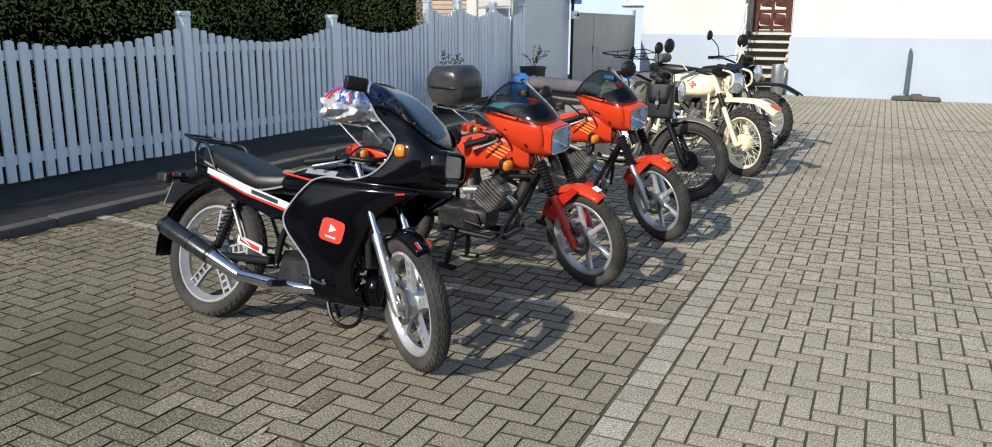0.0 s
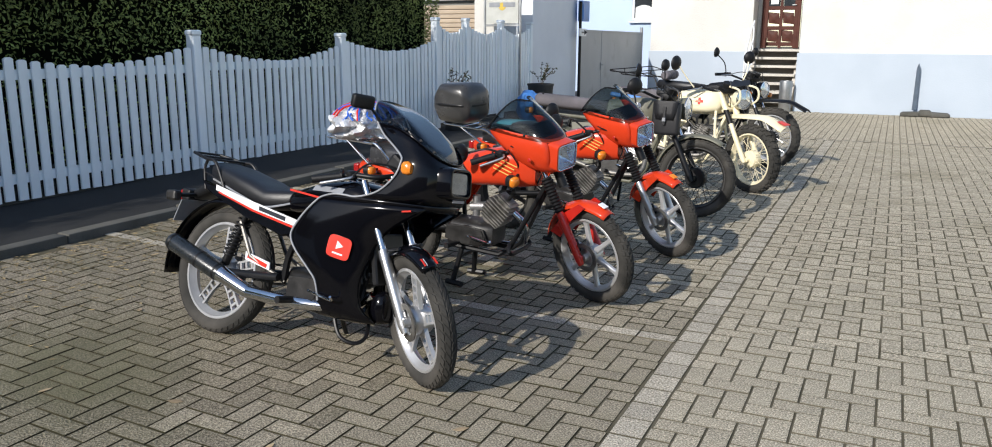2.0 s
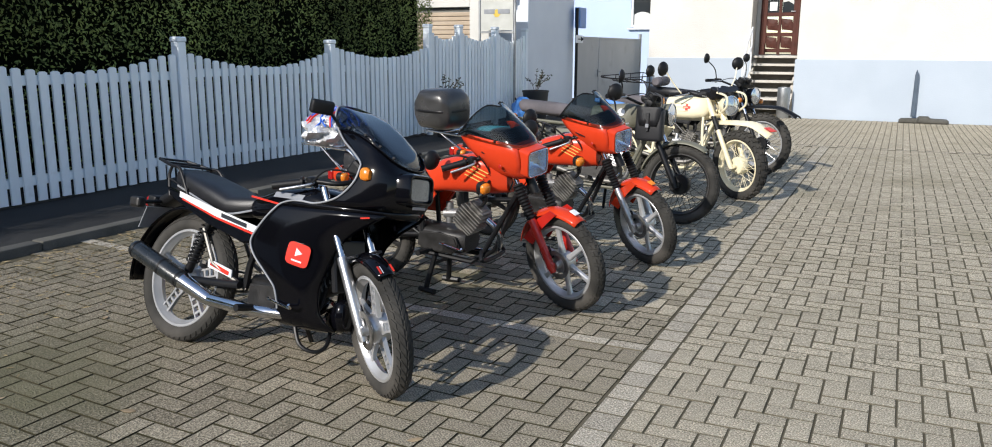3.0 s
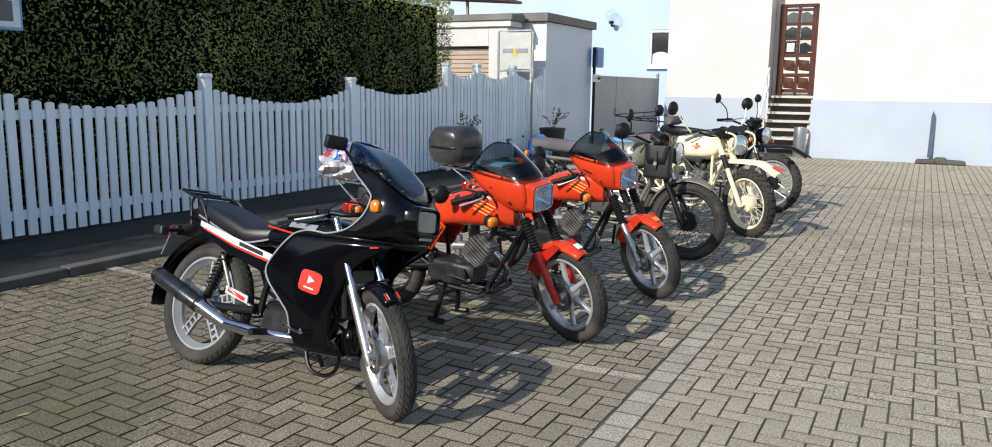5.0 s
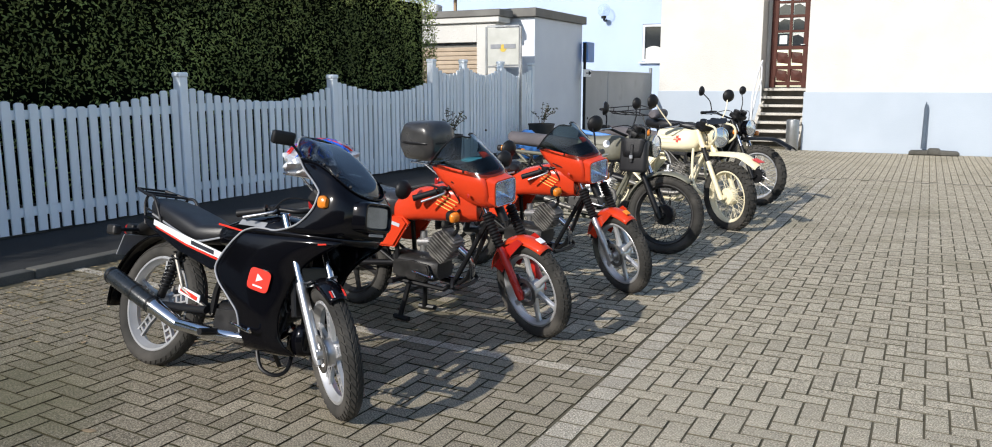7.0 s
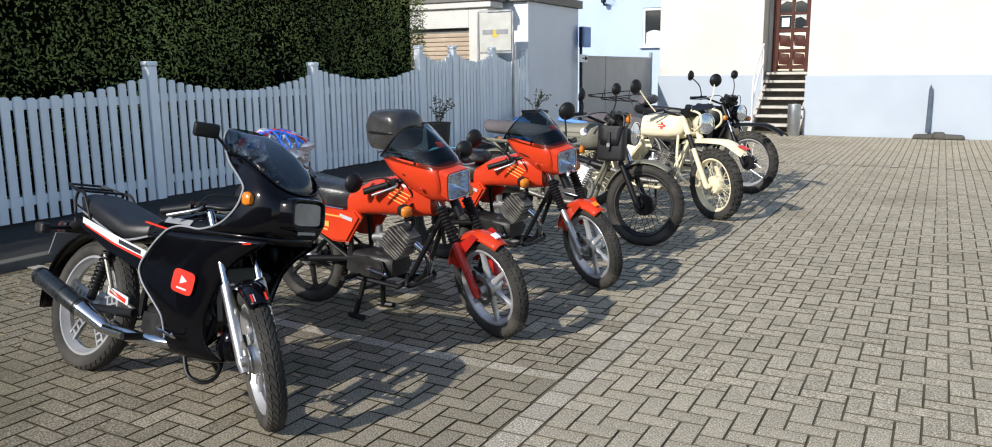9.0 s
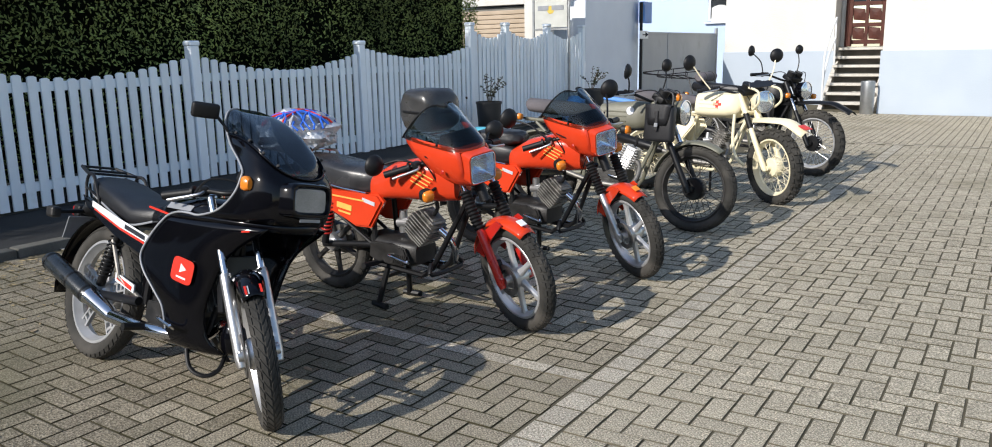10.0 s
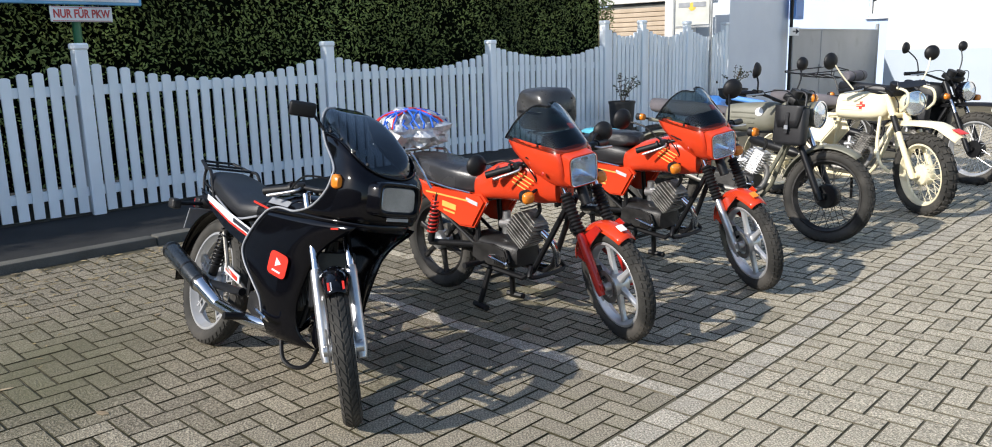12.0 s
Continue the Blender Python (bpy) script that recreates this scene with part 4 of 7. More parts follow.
def engine(root, cx=0.02, cz=0.30, tilt=35, scale=1.0, cyl_mat=None, case_mat=None):
    """A small two-stroke: case, finned cylinder, carburettor, sprocket cover."""
    case_mat, cyl_mat = case_mat or M_ENGINE, cyl_mat or M_ENGINE
    bm = bmesh.new()
    body_x(bm, [(cx - 0.23, cz + 0.02, 0.08, 0.05), (cx - 0.20, cz + 0.0, 0.10, 0.062), (cx - 0.05, cz - 0.01, 0.105, 0.072), (cx + 0.05, cz - 0.012, 0.10, 0.07), (cx + 0.09, cz - 0.01, 0.08, 0.055)], 18, 4)
    part("crankcase", bm, M_CASE, root, "oily dark grey engine case", smooth=35)
    for s in (-1, 1):
        bm = bmesh.new()
        plate(bm, [(cx - 0.20, cz - 0.045), (cx - 0.13, cz - 0.068), (cx + 0.03, cz - 0.07), (cx + 0.075, cz - 0.03), (cx + 0.05, cz + 0.03), (cx - 0.06, cz + 0.042), (cx - 0.19, cz + 0.035)], s * 0.102, s * 0.128, 0.008)
        for k in range(7):
            box(bm, (0.007, 0.006, 0.05), (cx - 0.02 + 0.013 * k, s * 0.129, cz - 0.03), (0, 20, 0))
        part("engine_cover", bm, M_CASE, root, "dark ribbed engine cover", smooth=35)
    T = Matrix.Translation((cx + 0.03, 0, cz + 0.05)) @ Matrix.Rotation(radians(tilt), 4, "Y")
    bm = bmesh.new()
    box(bm, (0.095, 0.095, 0.19), (0, 0, 0.095), bevel=0.012)
    cyl = part("cylinder", bm, cyl_mat, root, "finned alloy cylinder", xf=T)
    for k in range(9):
        wdt = 0.155 - (0.012 * max(0, 2 - k)) - (0.02 * max(0, k - 6))
        bm = bmesh.new()
        box(bm, (wdt, wdt * 0.98, 0.0065), (0, 0, 0.03 + 0.019 * k), bevel=0.002)
        part("fin", bm, cyl_mat, cyl, xf=T)
    bm = bmesh.new()
    rods(bm, smoothed([(0, 0, 0.18), (0, 0, 0.235), (-0.03, 0, 0.262)], 4), 0.011)
    part("spark_plug_cap", bm, M_PLASTIC, cyl, xf=T)
    bm = bmesh.new()
    rods(bm, [(cx - 0.09, 0.0, cz + 0.13), (cx + 0.0, 0.0, cz + 0.14)], 0.028, 14)
    rods(bm, [(cx - 0.06, 0, cz + 0.08), (cx - 0.06, 0, cz + 0.2)], 0.022, 14)
    part("carburettor", bm, M_ALU, root, smooth=40)
    for s in (-1, 1):
        bm = bmesh.new()
        rods(bm, [(cx - 0.10, s * 0.11, cz - 0.06), (cx - 0.10, s * 0.24, cz - 0.055)], 0.009)
        rods(bm, [(cx - 0.10, s * 0.17, cz - 0.055), (cx - 0.10, s * 0.27, cz - 0.05)], 0.016)
        part("footrest", bm, M_PLASTIC, root, smooth=40)
    bm = bmesh.new()
    rods(bm, smoothed([(cx - 0.02, -0.13, cz - 0.01), (cx - 0.01, -0.18, cz - 0.0), (cx + 0.13, -0.19, cz - 0.02), (cx + 0.15, -0.22, cz + 0.0)], 4), 0.006)
    part("brake_pedal", bm, M_CHROME, root, smooth=40)


def swing_and_chain(root, xr, R, cx, cz, mat, xf=None):
    for s in (-1, 1):
        bm = bmesh.new()
        rods(bm, [(cx - 0.22, s * 0.075, cz), (xr, s * 0.085, R)], 0.018, 10)
        part("swingarm", bm, mat, root, xf=xf, smooth=40)
    bm = bmesh.new()
    for dz in (0.032, -0.032):
        rods(bm, [(cx - 0.18, 0.062, cz + dz), (xr, 0.062, R + dz * 2)], 0.006, 6)
    part("chain", bm, M_ENGINE, root, xf=xf)
    bm = bmesh.new()
    lathe(bm, [(0.02, 0.058), (0.085, 0.058), (0.085, 0.066), (0.02, 0.066)], 36, Matrix.Translation((xr, 0, R)) @ pose(0, 0, 0, -90, 0, 0))
    part("sprocket", bm, M_ENGINE, root, xf=xf)


def fender(root, x, R, gap, w, a0, a1, mat, xf=Matrix(), name="front_fender", flare=0.0, tip=None):
    """A curved mudguard about the axle from angle a0 to a1 (degrees from ahead, upward)."""
    bm = bmesh.new()
    rings = []
    n = 18
    for k in range(n + 1):
        a = radians(a0 + (a1 - a0) * k / n)
        rr = R + gap + flare * (k / n)
        ring = []
        taper = 1.0 - 0.25 * abs(2 * k / n - 1) ** 3
        for j in range(9):
            u = -1 + j / 4
            ring.append((x + (rr - 0.028 * abs(u) ** 2.2 * taper) * math.cos(a), u * w / 2 * taper, R + (rr - 0.028 * abs(u) ** 2.2) * math.sin(a)))
        rings.append(ring)
    loft(bm, rings, closed=False)
    o = part(name, bm, mat, root, xf=xf, smooth=50)
    sm = o.modifiers.new("thick", "SOLIDIFY")
    sm.thickness = 0.004
    return o


def stickers(root, name, quads, mat, label="", smooth=None):
    """Small flat marks: each (centre, normal, up, width, height)."""
    bm = bmesh.new()
    for c, nrm, up, w, h in quads:
        n = Vector(nrm).normalized()
        u = (Vector(up) - n * Vector(up).dot(n)).normalized()
        r = u.cross(n)
        m = Matrix((r, u, n)).transposed().to_4x4()
        m.translation = Vector(c)
        box(bm, (w, h, 0.002), (0, 0, 0))
        vs = list(bm.verts)[-8:]
        bmesh.ops.transform(bm, matrix=m, verts=vs)
    return part(name, bm, mat, root, label)


def bike_root(front, rear, lean, label, level=False):
    f, r = Vector((*front, 0)), Vector((*rear, 0))
    d = f - r
    mid = (f + r) / 2
    zf, zr = (0.0, 0.0) if level else (ground_z(f.y, f.x), ground_z(r.y, r.x))
    z = (zf + zr) / 2
    ob = empty("motorcycle", Matrix.Translation((mid.x, mid.y, z)) @ Matrix.Rotation(math.atan2(d.y, d.x), 4, "Z") @ Matrix.Rotation(math.atan2(zr - zf, d.length), 4, "Y") @ Matrix.Rotation(radians(-lean), 4, "X"), label, "motorcycle", "parked motorcycles")
    return ob, d.length / 2


# -- black bike with the full fairing --
def black_bike():
    root, h = bike_root((-1.600, 2.792), (-2.808, 2.92), 12.0, "black motorcycle with full fairing, smoked screen and silver wheels", level=True)
    R, RF = 0.30, 0.287            # rear and front wheel radius
    XR = -0.565                     # rear axle
    REAR = Matrix(((1, 0, 0, 0), (0, 1, 0.10, -0.092), (0, 0, 1, 0.021), (0, 0, 0, 1)))   # the wheel stands further out than the tail
    BARS = steer_matrix((0.36, 0, 0.78), -29)
    S = Matrix.Translation((0.0, -0.070, 0)) @ steer_matrix((0.36, 0, 0.78), -32)
    wheel(root, "rear_wheel", XR, R, 0.092, "plate", xf=REAR)
    wheel(root, "front_wheel", h, RF, 0.074, "plate", xf=S, disc=1)
    # fork
    for s in (-1, 1):
        bm = bmesh.new()
        rods(bm, [fork_line(h, RF, 0.30, -0.02) + Vector((0, s * 0.066, 0)), fork_line(h, RF, 0.62, -0.02) + Vector((0, s * 0.066, 0))], 0.0155, 14)
        fk = part("fork_tube", bm, M_CHROME, root, "chromed fork tube", xf=S, smooth=40)
        bm = bmesh.new()
        a, b = fork_line(h, RF, -0.05, -0.02), fork_line(h, RF, 0.31, -0.02)
        off = Vector((0, s * 0.066, 0))
        rods(bm, [a + off, a.lerp(b, 0.1) + off, b.lerp(a, 0.06) + off, b + off], [0.017, 0.023, 0.023, 0.020], 14)
        box(bm, (0.045, 0.02, 0.05), tuple(fork_line(h, RF, 0.0, -0.012) + off), bevel=0.006)
        part("fork_slider", bm, M_ALU, fk, "silver fork slider", xf=S, smooth=40)
    fender(root, h, RF, 0.024, 0.105, 57, 150, M_BLACK, S)
    for w0, w1, mt in ((-0.030, -0.022, M_REDDECAL), (-0.019, -0.015, M_SILVERDECAL), (0.022, 0.030, M_REDDECAL)):
        bm = bmesh.new()
        rr = []
        for k in range(5):
            a = radians(58 + 8 * k / 4)
            rr.append([(h + (RF + 0.0265) * math.cos(a), u, RF + (RF + 0.0265) * math.sin(a)) for u in (w0, w1)])
        loft(bm, rr, closed=False)
        part("fender_stripe", bm, mt, root, "thin stripe at the fender tip", xf=S)
    for s in (-1, 1):
        bm = bmesh.new()
        rods(bm, smoothed([fork_line(h, RF, 0.30, -0.03) + Vector((0, s * 0.055, 0)), (h - 0.12, s * 0.052, RF + 0.28), (h - 0.02, s * 0.05, RF + 0.305)], 4), 0.006)
        part("fender_stay", bm, M_MATBLACK, root, xf=S)
    # fairing: the left and right flanks run from the belly up to the cockpit rim; (z, rear x, front x, width factor)
    FLANK = [(0.213, 0.200, 0.345, 0.52), (0.222, 0.135, 0.368, 0.66), (0.238, 0.085, 0.366, 0.78), (0.262, 0.105, 0.345, 0.87), (0.295, 0.140, 0.326, 0.92), (0.34, 0.136, 0.319, 0.955), (0.385, 0.124, 0.320, 0.98),
             (0.42, 0.096, 0.327, 0.995), (0.45, 0.068, 0.336, 1.0), (0.50, 0.020, 0.353, 1.0), (0.545, -0.006, 0.372, 1.0), (0.58, -0.005, 0.388, 1.0), (0.625, 0.020, 0.425, 1.0), (0.66, 0.043, 0.468, 0.995),
             (0.69, 0.066, 0.515, 0.99), (0.715, 0.088, 0.555, 0.98), (0.738, 0.113, 0.580, 0.97)]
    # rings that close round the nose; (rear z, rear x, rear half width, middle half width, nose x, nose z)
    NOSE_RINGS = [(0.738, 0.113, 0.204, 0.200, 0.606, 0.725), (0.757, 0.172, 0.200, 0.200, 0.616, 0.757)]
    RIM_RINGS = [(0.757, 0.285, 0.196, 0.190, 0.616, 0.757), (0.782, 0.365, 0.190, 0.190, 0.622, 0.782), (0.82, 0.415, 0.185, 0.184, 0.625, 0.815), (0.87, 0.453, 0.181, 0.178, 0.624, 0.852), (0.92, 0.466, 0.176, 0.170, 0.619, 0.888),
                 (0.945, 0.460, 0.168, 0.168, 0.613, 0.902), (0.985, 0.405, 0.147, 0.167, 0.606, 0.914), (1.03, 0.338, 0.128, 0.164, 0.600, 0.924), (1.075, 0.296, 0.116, 0.158, 0.596, 0.934)]
    SCREEN_RINGS = [(1.073, 0.297, 0.1165, 0.1588, 0.5975, 0.931), (1.11, 0.274, 0.110, 0.146, 0.552, 0.988), (1.14, 0.265, 0.105, 0.128, 0.482, 1.055), (1.16, 0.262, 0.097, 0.110, 0.405, 1.114), (1.173, 0.255, 0.080, 0.084, 0.325, 1.160), (1.181, 0.250, 0.045, 0.046, 0.268, 1.182)]
    SKEW = 0.126                     # the fairing sits slightly crooked on the bike

    def half_width(x):
        return 0.22 - 0.084 * x

    def skewed(x, y, z):
        return (x, y + SKEW * max(0.0, x), z)

    def flank_ring(q, s, n=18):
        z, xr, xf_, k = q
        out = []
        for i in range(n + 1):
            t = i / n
            x = xr + (xf_ - xr) * t
            out.append(skewed(x, s * (half_width(x) * k + 0.007 * math.sin(math.pi * t) - 0.030 * t ** 5 - 0.006 * (1 - t) ** 4), z))
        return out

    def nose_ring(q, s, n=26):
        z, xr, yr, ym, xn, zn = q
        p = (Vector((xr, yr)), Vector((xr + 0.62 * (xn - xr), ym)), Vector((xn + 0.002, min(ym, 0.168))), Vector((xn, 0.0)))
        out = []
        for i in range(n + 1):
            t = i / n
            u = 1 - t
            v = p[0] * u ** 3 + p[1] * 3 * u * u * t + p[2] * 3 * u * t * t + p[3] * t ** 3
            f = (v.x - xr) / max(1e-4, xn - xr)
            out.append(skewed(v.x, s * v.y if i < n else 0.0, z + (zn - z) * min(1.0, max(0.0, f)) ** 2.3))
        return out

    def shell(name, ring, levels, mat, label):
        b = bmesh.new()
        for s in (-1, 1):
            loft(b, [ring(q, s) for q in levels], closed=False)
        bmesh.ops.remove_doubles(b, verts=b.verts, dist=0.0008)
        o = part(name, b, mat, root, label, smooth=60)
        md = o.modifiers.new("thick", "SOLIDIFY")
        md.thickness = 0.004 if mat is M_BLACK else 0.0025
        return o

    shell("lower_fairing", flank_ring, FLANK, M_BLACK, "glossy black fairing with scuffs")
    shell("nose_apron", nose_ring, NOSE_RINGS, M_BLACK, "glossy black nose underside")
    shell("upper_fairing", nose_ring, RIM_RINGS, M_BLACK, "glossy black nose fairing")
    shell("windscreen", nose_ring, SCREEN_RINGS, M_TINTDARK, "dark smoked windscreen")
    # bevelled ridge that runs along the seam of screen and fairing
    for s in (-1, 1):
        bm = bmesh.new()
        rods(bm, [Vector(p) + Vector((0.002, s * 0.001, 0.001)) for p in nose_ring((1.074, 0.2965, 0.1165, 0.159, 0.597, 0.9325), s)], 0.0035, 6)
        part("screen_seam", bm, M_BLACK, root, smooth=60)
    # dark inner panel behind the nose
    bm = bmesh.new()
    body_x(bm, [(0.38, 0.81, 0.12, 0.05, 0.048), (0.46, 0.85, 0.15, 0.085, 0.058), (0.55, 0.85, 0.12, 0.085, 0.07), (0.59, 0.84, 0.08, 0.06, 0.075)], 16, 3)
    part("inner_panel", bm, M_PLASTIC, root, smooth=50)
    for s in (-1, 1):
        bm = bmesh.new()
        pts = [Vector(flank_ring(q, s)[0]) for q in FLANK[4:]] + [Vector(nose_ring(NOSE_RINGS[1], s)[0])]
        pts += [Vector(skewed(0.23, s * 0.199, 0.759))] + [Vector(nose_ring(q, s)[0]) for q in RIM_RINGS] + [Vector(nose_ring(q, s)[0]) for q in SCREEN_RINGS[1:]]
        rods(bm, smoothed([p + Vector((-0.002, s * 0.002, 0)) for p in pts], 3), 0.0045, 8)
        part("edge_trim", bm, M_TRIM, root, "grey rubber edge trim", smooth=60)
        for k, u in enumerate((3, 8, 13, 18)):
            bm = bmesh.new()
            p = Vector(nose_ring(SCREEN_RINGS[0], s)[u])
            rods(bm, [p + Vector((0, 0, 0.012)), p + Vector((0.002, s * 0.007, 0.015))], 0.006, 8)
            part("screw", bm, M_PLASTIC, root)
        # indicators in the nose flanks
        bm = bmesh.new()
        body_x(bm, [(-0.024, 0, 0.008, 0.017), (-0.013, 0, 0.016, 0.026), (0.008, 0, 0.020, 0.028), (0.024, -0.002, 0.010, 0.019)], 14, 3)
        part("indicator", bm, M_AMBER, root, "amber indicator lens", xf=Matrix.Translation(skewed(0.497, s * 0.181, 0.899)) @ pose(0, 0, 0, 0, 0, 7 - s * -6), smooth=50)
    # lamp in the nose
    NOSE = Matrix.Translation((0.613, 0.070, 0.856)) @ pose(0, 0, 0, 0, 0, 9) @ pose(0, 0, 0, 0, -4, 0)
    bm = bmesh.new()
    fr = [[(-0.04, u, v) for u, v in rounded_ring(0, 0, 0.112, 0.068, 28, 5)], [(0.026, u, v) for u, v in rounded_ring(0, 0, 0.110, 0.066, 28, 5)], [(0.034, u, v) for u, v in rounded_ring(0, 0, 0.103, 0.060, 28, 5)],
          [(0.034, u, v) for u, v in rounded_ring(0, 0, 0.094, 0.053, 28, 6)], [(0.012, u, v) for u, v in rounded_ring(0, 0, 0.090, 0.050, 28, 6)]]
    loft(bm, fr, cap=False)
    lamp = part("headlamp", bm, M_BLACK, root, xf=NOSE, smooth=40)
    bm = bmesh.new()
    loft(bm, [[(0.012, u, v) for u, v in rounded_ring(0, 0, 0.090, 0.050, 28, 6)], [(-0.03, u, v) for u, v in rounded_ring(0, 0, 0.066, 0.036, 28, 4)], [(-0.05, u, v) for u, v in rounded_ring(0, 0, 0.012, 0.012, 28, 2)]], cap=False)
    part("reflector", bm, M_REFLECTOR, lamp, xf=NOSE, smooth=60)
    bm = bmesh.new()
    loft(bm, [[(0.018, u, v) for u, v in rounded_ring(0, 0, 0.0915, 0.0515, 28, 6)], [(0.025, u, v) for u, v in rounded_ring(0, 0, 0.083, 0.044, 28, 6)]])
    part("lamp_glass", bm, M_LAMPDARK, lamp, "dark glossy lamp glass", xf=NOSE).visible_shadow = False
    stickers(root, "nose_badge", [((0.634, 0.082, 0.782), (1, 0.15, 0.0), (0, 0, 1), 0.11, 0.012)], M_TRIM, "small pale lettering")
    # red reflector strip under the nose flank
    bm = bmesh.new()
    box(bm, (0.045, 0.004, 0.007), skewed(0.515, -0.1775, 0.722), (0, -8, 5), bevel=0.001)
    part("flank_reflector", bm, M_REDDECAL, root, "small red reflector strip")
    # tank, seat, tail
    bm = bmesh.new()
    body_x(bm, [(-0.20, 0.685, 0.07, 0.035), (-0.13, 0.70, 0.115, 0.055), (0.05, 0.735, 0.135, 0.075), (0.22, 0.74, 0.13, 0.085), (0.33, 0.72, 0.10, 0.075), (0.37, 0.70, 0.05, 0.04)], 24, 3)
    tank = part("fuel_tank", bm, M_BLACK, root, "black tank with red pinstripe", smooth=50)
    bm = bmesh.new()
    drum(bm, 0.032, 0.0, 0.016, pose(0.14, 0, 0.815, 0, -6, 0))
    part("fuel_cap", bm, M_CHROME, tank, smooth=40)
    for s in (-1, 1):
        stickers(tank, "tank_badge", [((0.10, s * 0.130, 0.772), (0, s, 0.75), (0, 0, 1), 0.17, 0.028)], M_TRIM, "pale brand mark drawn as a bar")
        stickers(tank, "tank_stripe", [((0.03, s * 0.139, 0.735), (0, s, 0.1), (0.1, 0, 1), 0.30, 0.008)], M_REDDECAL, "thin red stripe")
    bm = bmesh.new()
    body_x(bm, [(-0.70, 0.795, 0.07, 0.02), (-0.68, 0.79, 0.105, 0.045), (-0.58, 0.765, 0.125, 0.055), (-0.40, 0.72, 0.13, 0.055), (-0.30, 0.69, 0.125, 0.05), (-0.18, 0.70, 0.105, 0.05), (-0.12, 0.715, 0.07, 0.035)], 22, 3.2)
    seat = part("seat", bm, M_SEAT, root, "black vinyl seat with rolled edge", smooth=50)
    bm = bmesh.new()
    for s in (-1, 1):
        rods(bm, smoothed([(-0.66, s * 0.108, 0.752), (-0.40, s * 0.131, 0.682), (-0.28, s * 0.125, 0.655), (-0.13, s * 0.095, 0.69)], 5), 0.005, 6)
    part("piping", bm, M_TRIM, seat)
    for s in (-1, 1):
        bm = bmesh.new()
        plate(bm, [(-0.72, 0.745), (-0.60, 0.715), (-0.36, 0.655), (-0.10, 0.60), (-0.02, 0.63), (-0.04, 0.56), (-0.15, 0.535), (-0.40, 0.60), (-0.66, 0.69)], s * 0.105, s * 0.135, 0.008)
        sp_ = part("side_cover", bm, M_BLACK, root, "black side cover with white stripe", smooth=40)
        bm = bmesh.new()
        y = s * 0.138
        plate(bm, [(-0.60, 0.702), (-0.34, 0.637), (-0.08, 0.592), (-0.05, 0.618), (-0.34, 0.672), (-0.60, 0.728)], y - 0.001, y + 0.001)
        part("white_stripe", bm, M_WHITEDECAL, sp_, "white stripe")
        bm = bmesh.new()
        plate(bm, [(-0.58, 0.69), (-0.34, 0.627), (-0.08, 0.58), (-0.08, 0.590), (-0.34, 0.636), (-0.58, 0.70)], y - 0.001, y + 0.001)
        part("red_stripe", bm, M_REDDECAL, sp_, "red stripe")
        bm = bmesh.new()
        plate(bm, [(-0.30, 0.637), (-0.13, 0.606), (-0.13, 0.625), (-0.30, 0.656)], y - 0.002 * (s < 0), y + 0.002 * (s > 0) + 0.0005)
        part("model_badge", bm, M_INK, sp_, "dark model mark drawn as a bar")
    fender(root, XR, R, 0.035, 0.13, 62, 190, M_BLACK, REAR, name="rear_fender", flare=0.07)
    bm = bmesh.new()
    body_x(bm, [(-0.885, 0.655, 0.03, 0.02), (-0.84, 0.665, 0.07, 0.03), (-0.70, 0.72, 0.09, 0.035), (-0.6, 0.74, 0.09, 0.03)], 14, 3)
    part("tail_piece", bm, M_PLASTIC, root, smooth=50)
    bm = bmesh.new()
    box(bm, (0.06, 0.13, 0.06), (-0.91, 0, 0.655), (0, 8, 0), bevel=0.012, seg=2)
    tl = part("tail_lamp", bm, M_PLASTIC, root)
    bm = bmesh.new()
    box(bm, (0.02, 0.12, 0.05), (-0.946, 0, 0.652), (0, 8, 0), bevel=0.006)
    part("lens", bm, M_REDLENS, tl)
    bm = bmesh.new()
    box(bm, (0.006, 0.16, 0.12), (-0.90, -0.03, 0.575), (0, 25, 0), bevel=0.002)
    part("number_plate", bm, M_TRIM, root, "small plate seen from behind, plain")
    for s in (-1, 1):
        bm = bmesh.new()
        rods(bm, [(-0.83, s * 0.04, 0.66), (-0.805, s * 0.19, 0.655)], 0.01)
        st = part("indicator", bm, M_PLASTIC, root)
        bm = bmesh.new()
        box(bm, (0.07, 0.045, 0.05), (-0.805, s * 0.212, 0.654), bevel=0.012, seg=2)
        part("indicator_lens", bm, M_CASE, st, "dim grey indicator lens")
    # small rack behind the seat
    for s in (-1, 1):
        bm = bmesh.new()
        rods(bm, smoothed([(-0.55, s * 0.125, 0.70), (-0.64, s * 0.12, 0.83), (-0.72, s * 0.11, 0.845), (-0.85, s * 0.08, 0.87)], 5), 0.008)
        rods(bm, smoothed([(-0.70, s * 0.115, 0.70), (-0.72, s * 0.115, 0.80), (-0.70, s * 0.115, 0.845)], 4), 0.007)
        rods(bm, [(-0.56, s * 0.126, 0.74), (-0.71, s * 0.117, 0.78)], 0.005)
        part("rack_side", bm, M_MATBLACK, root, smooth=40)
    for x, z, y in ((-0.70, 0.845, 0.115), (-0.77, 0.856, 0.1), (-0.85, 0.87, 0.08)):
        bm = bmesh.new()
        rods(bm, [(x, -y, z), (x, y, z)], 0.006)
        part("rack_bar", bm, M_MATBLACK, root)
    # engine, frame, exhaust
    engine(root, 0.10, 0.33, 60)
    swing_and_chain(root, XR, R, 0.08, 0.33, M_MATBLACK, REAR)
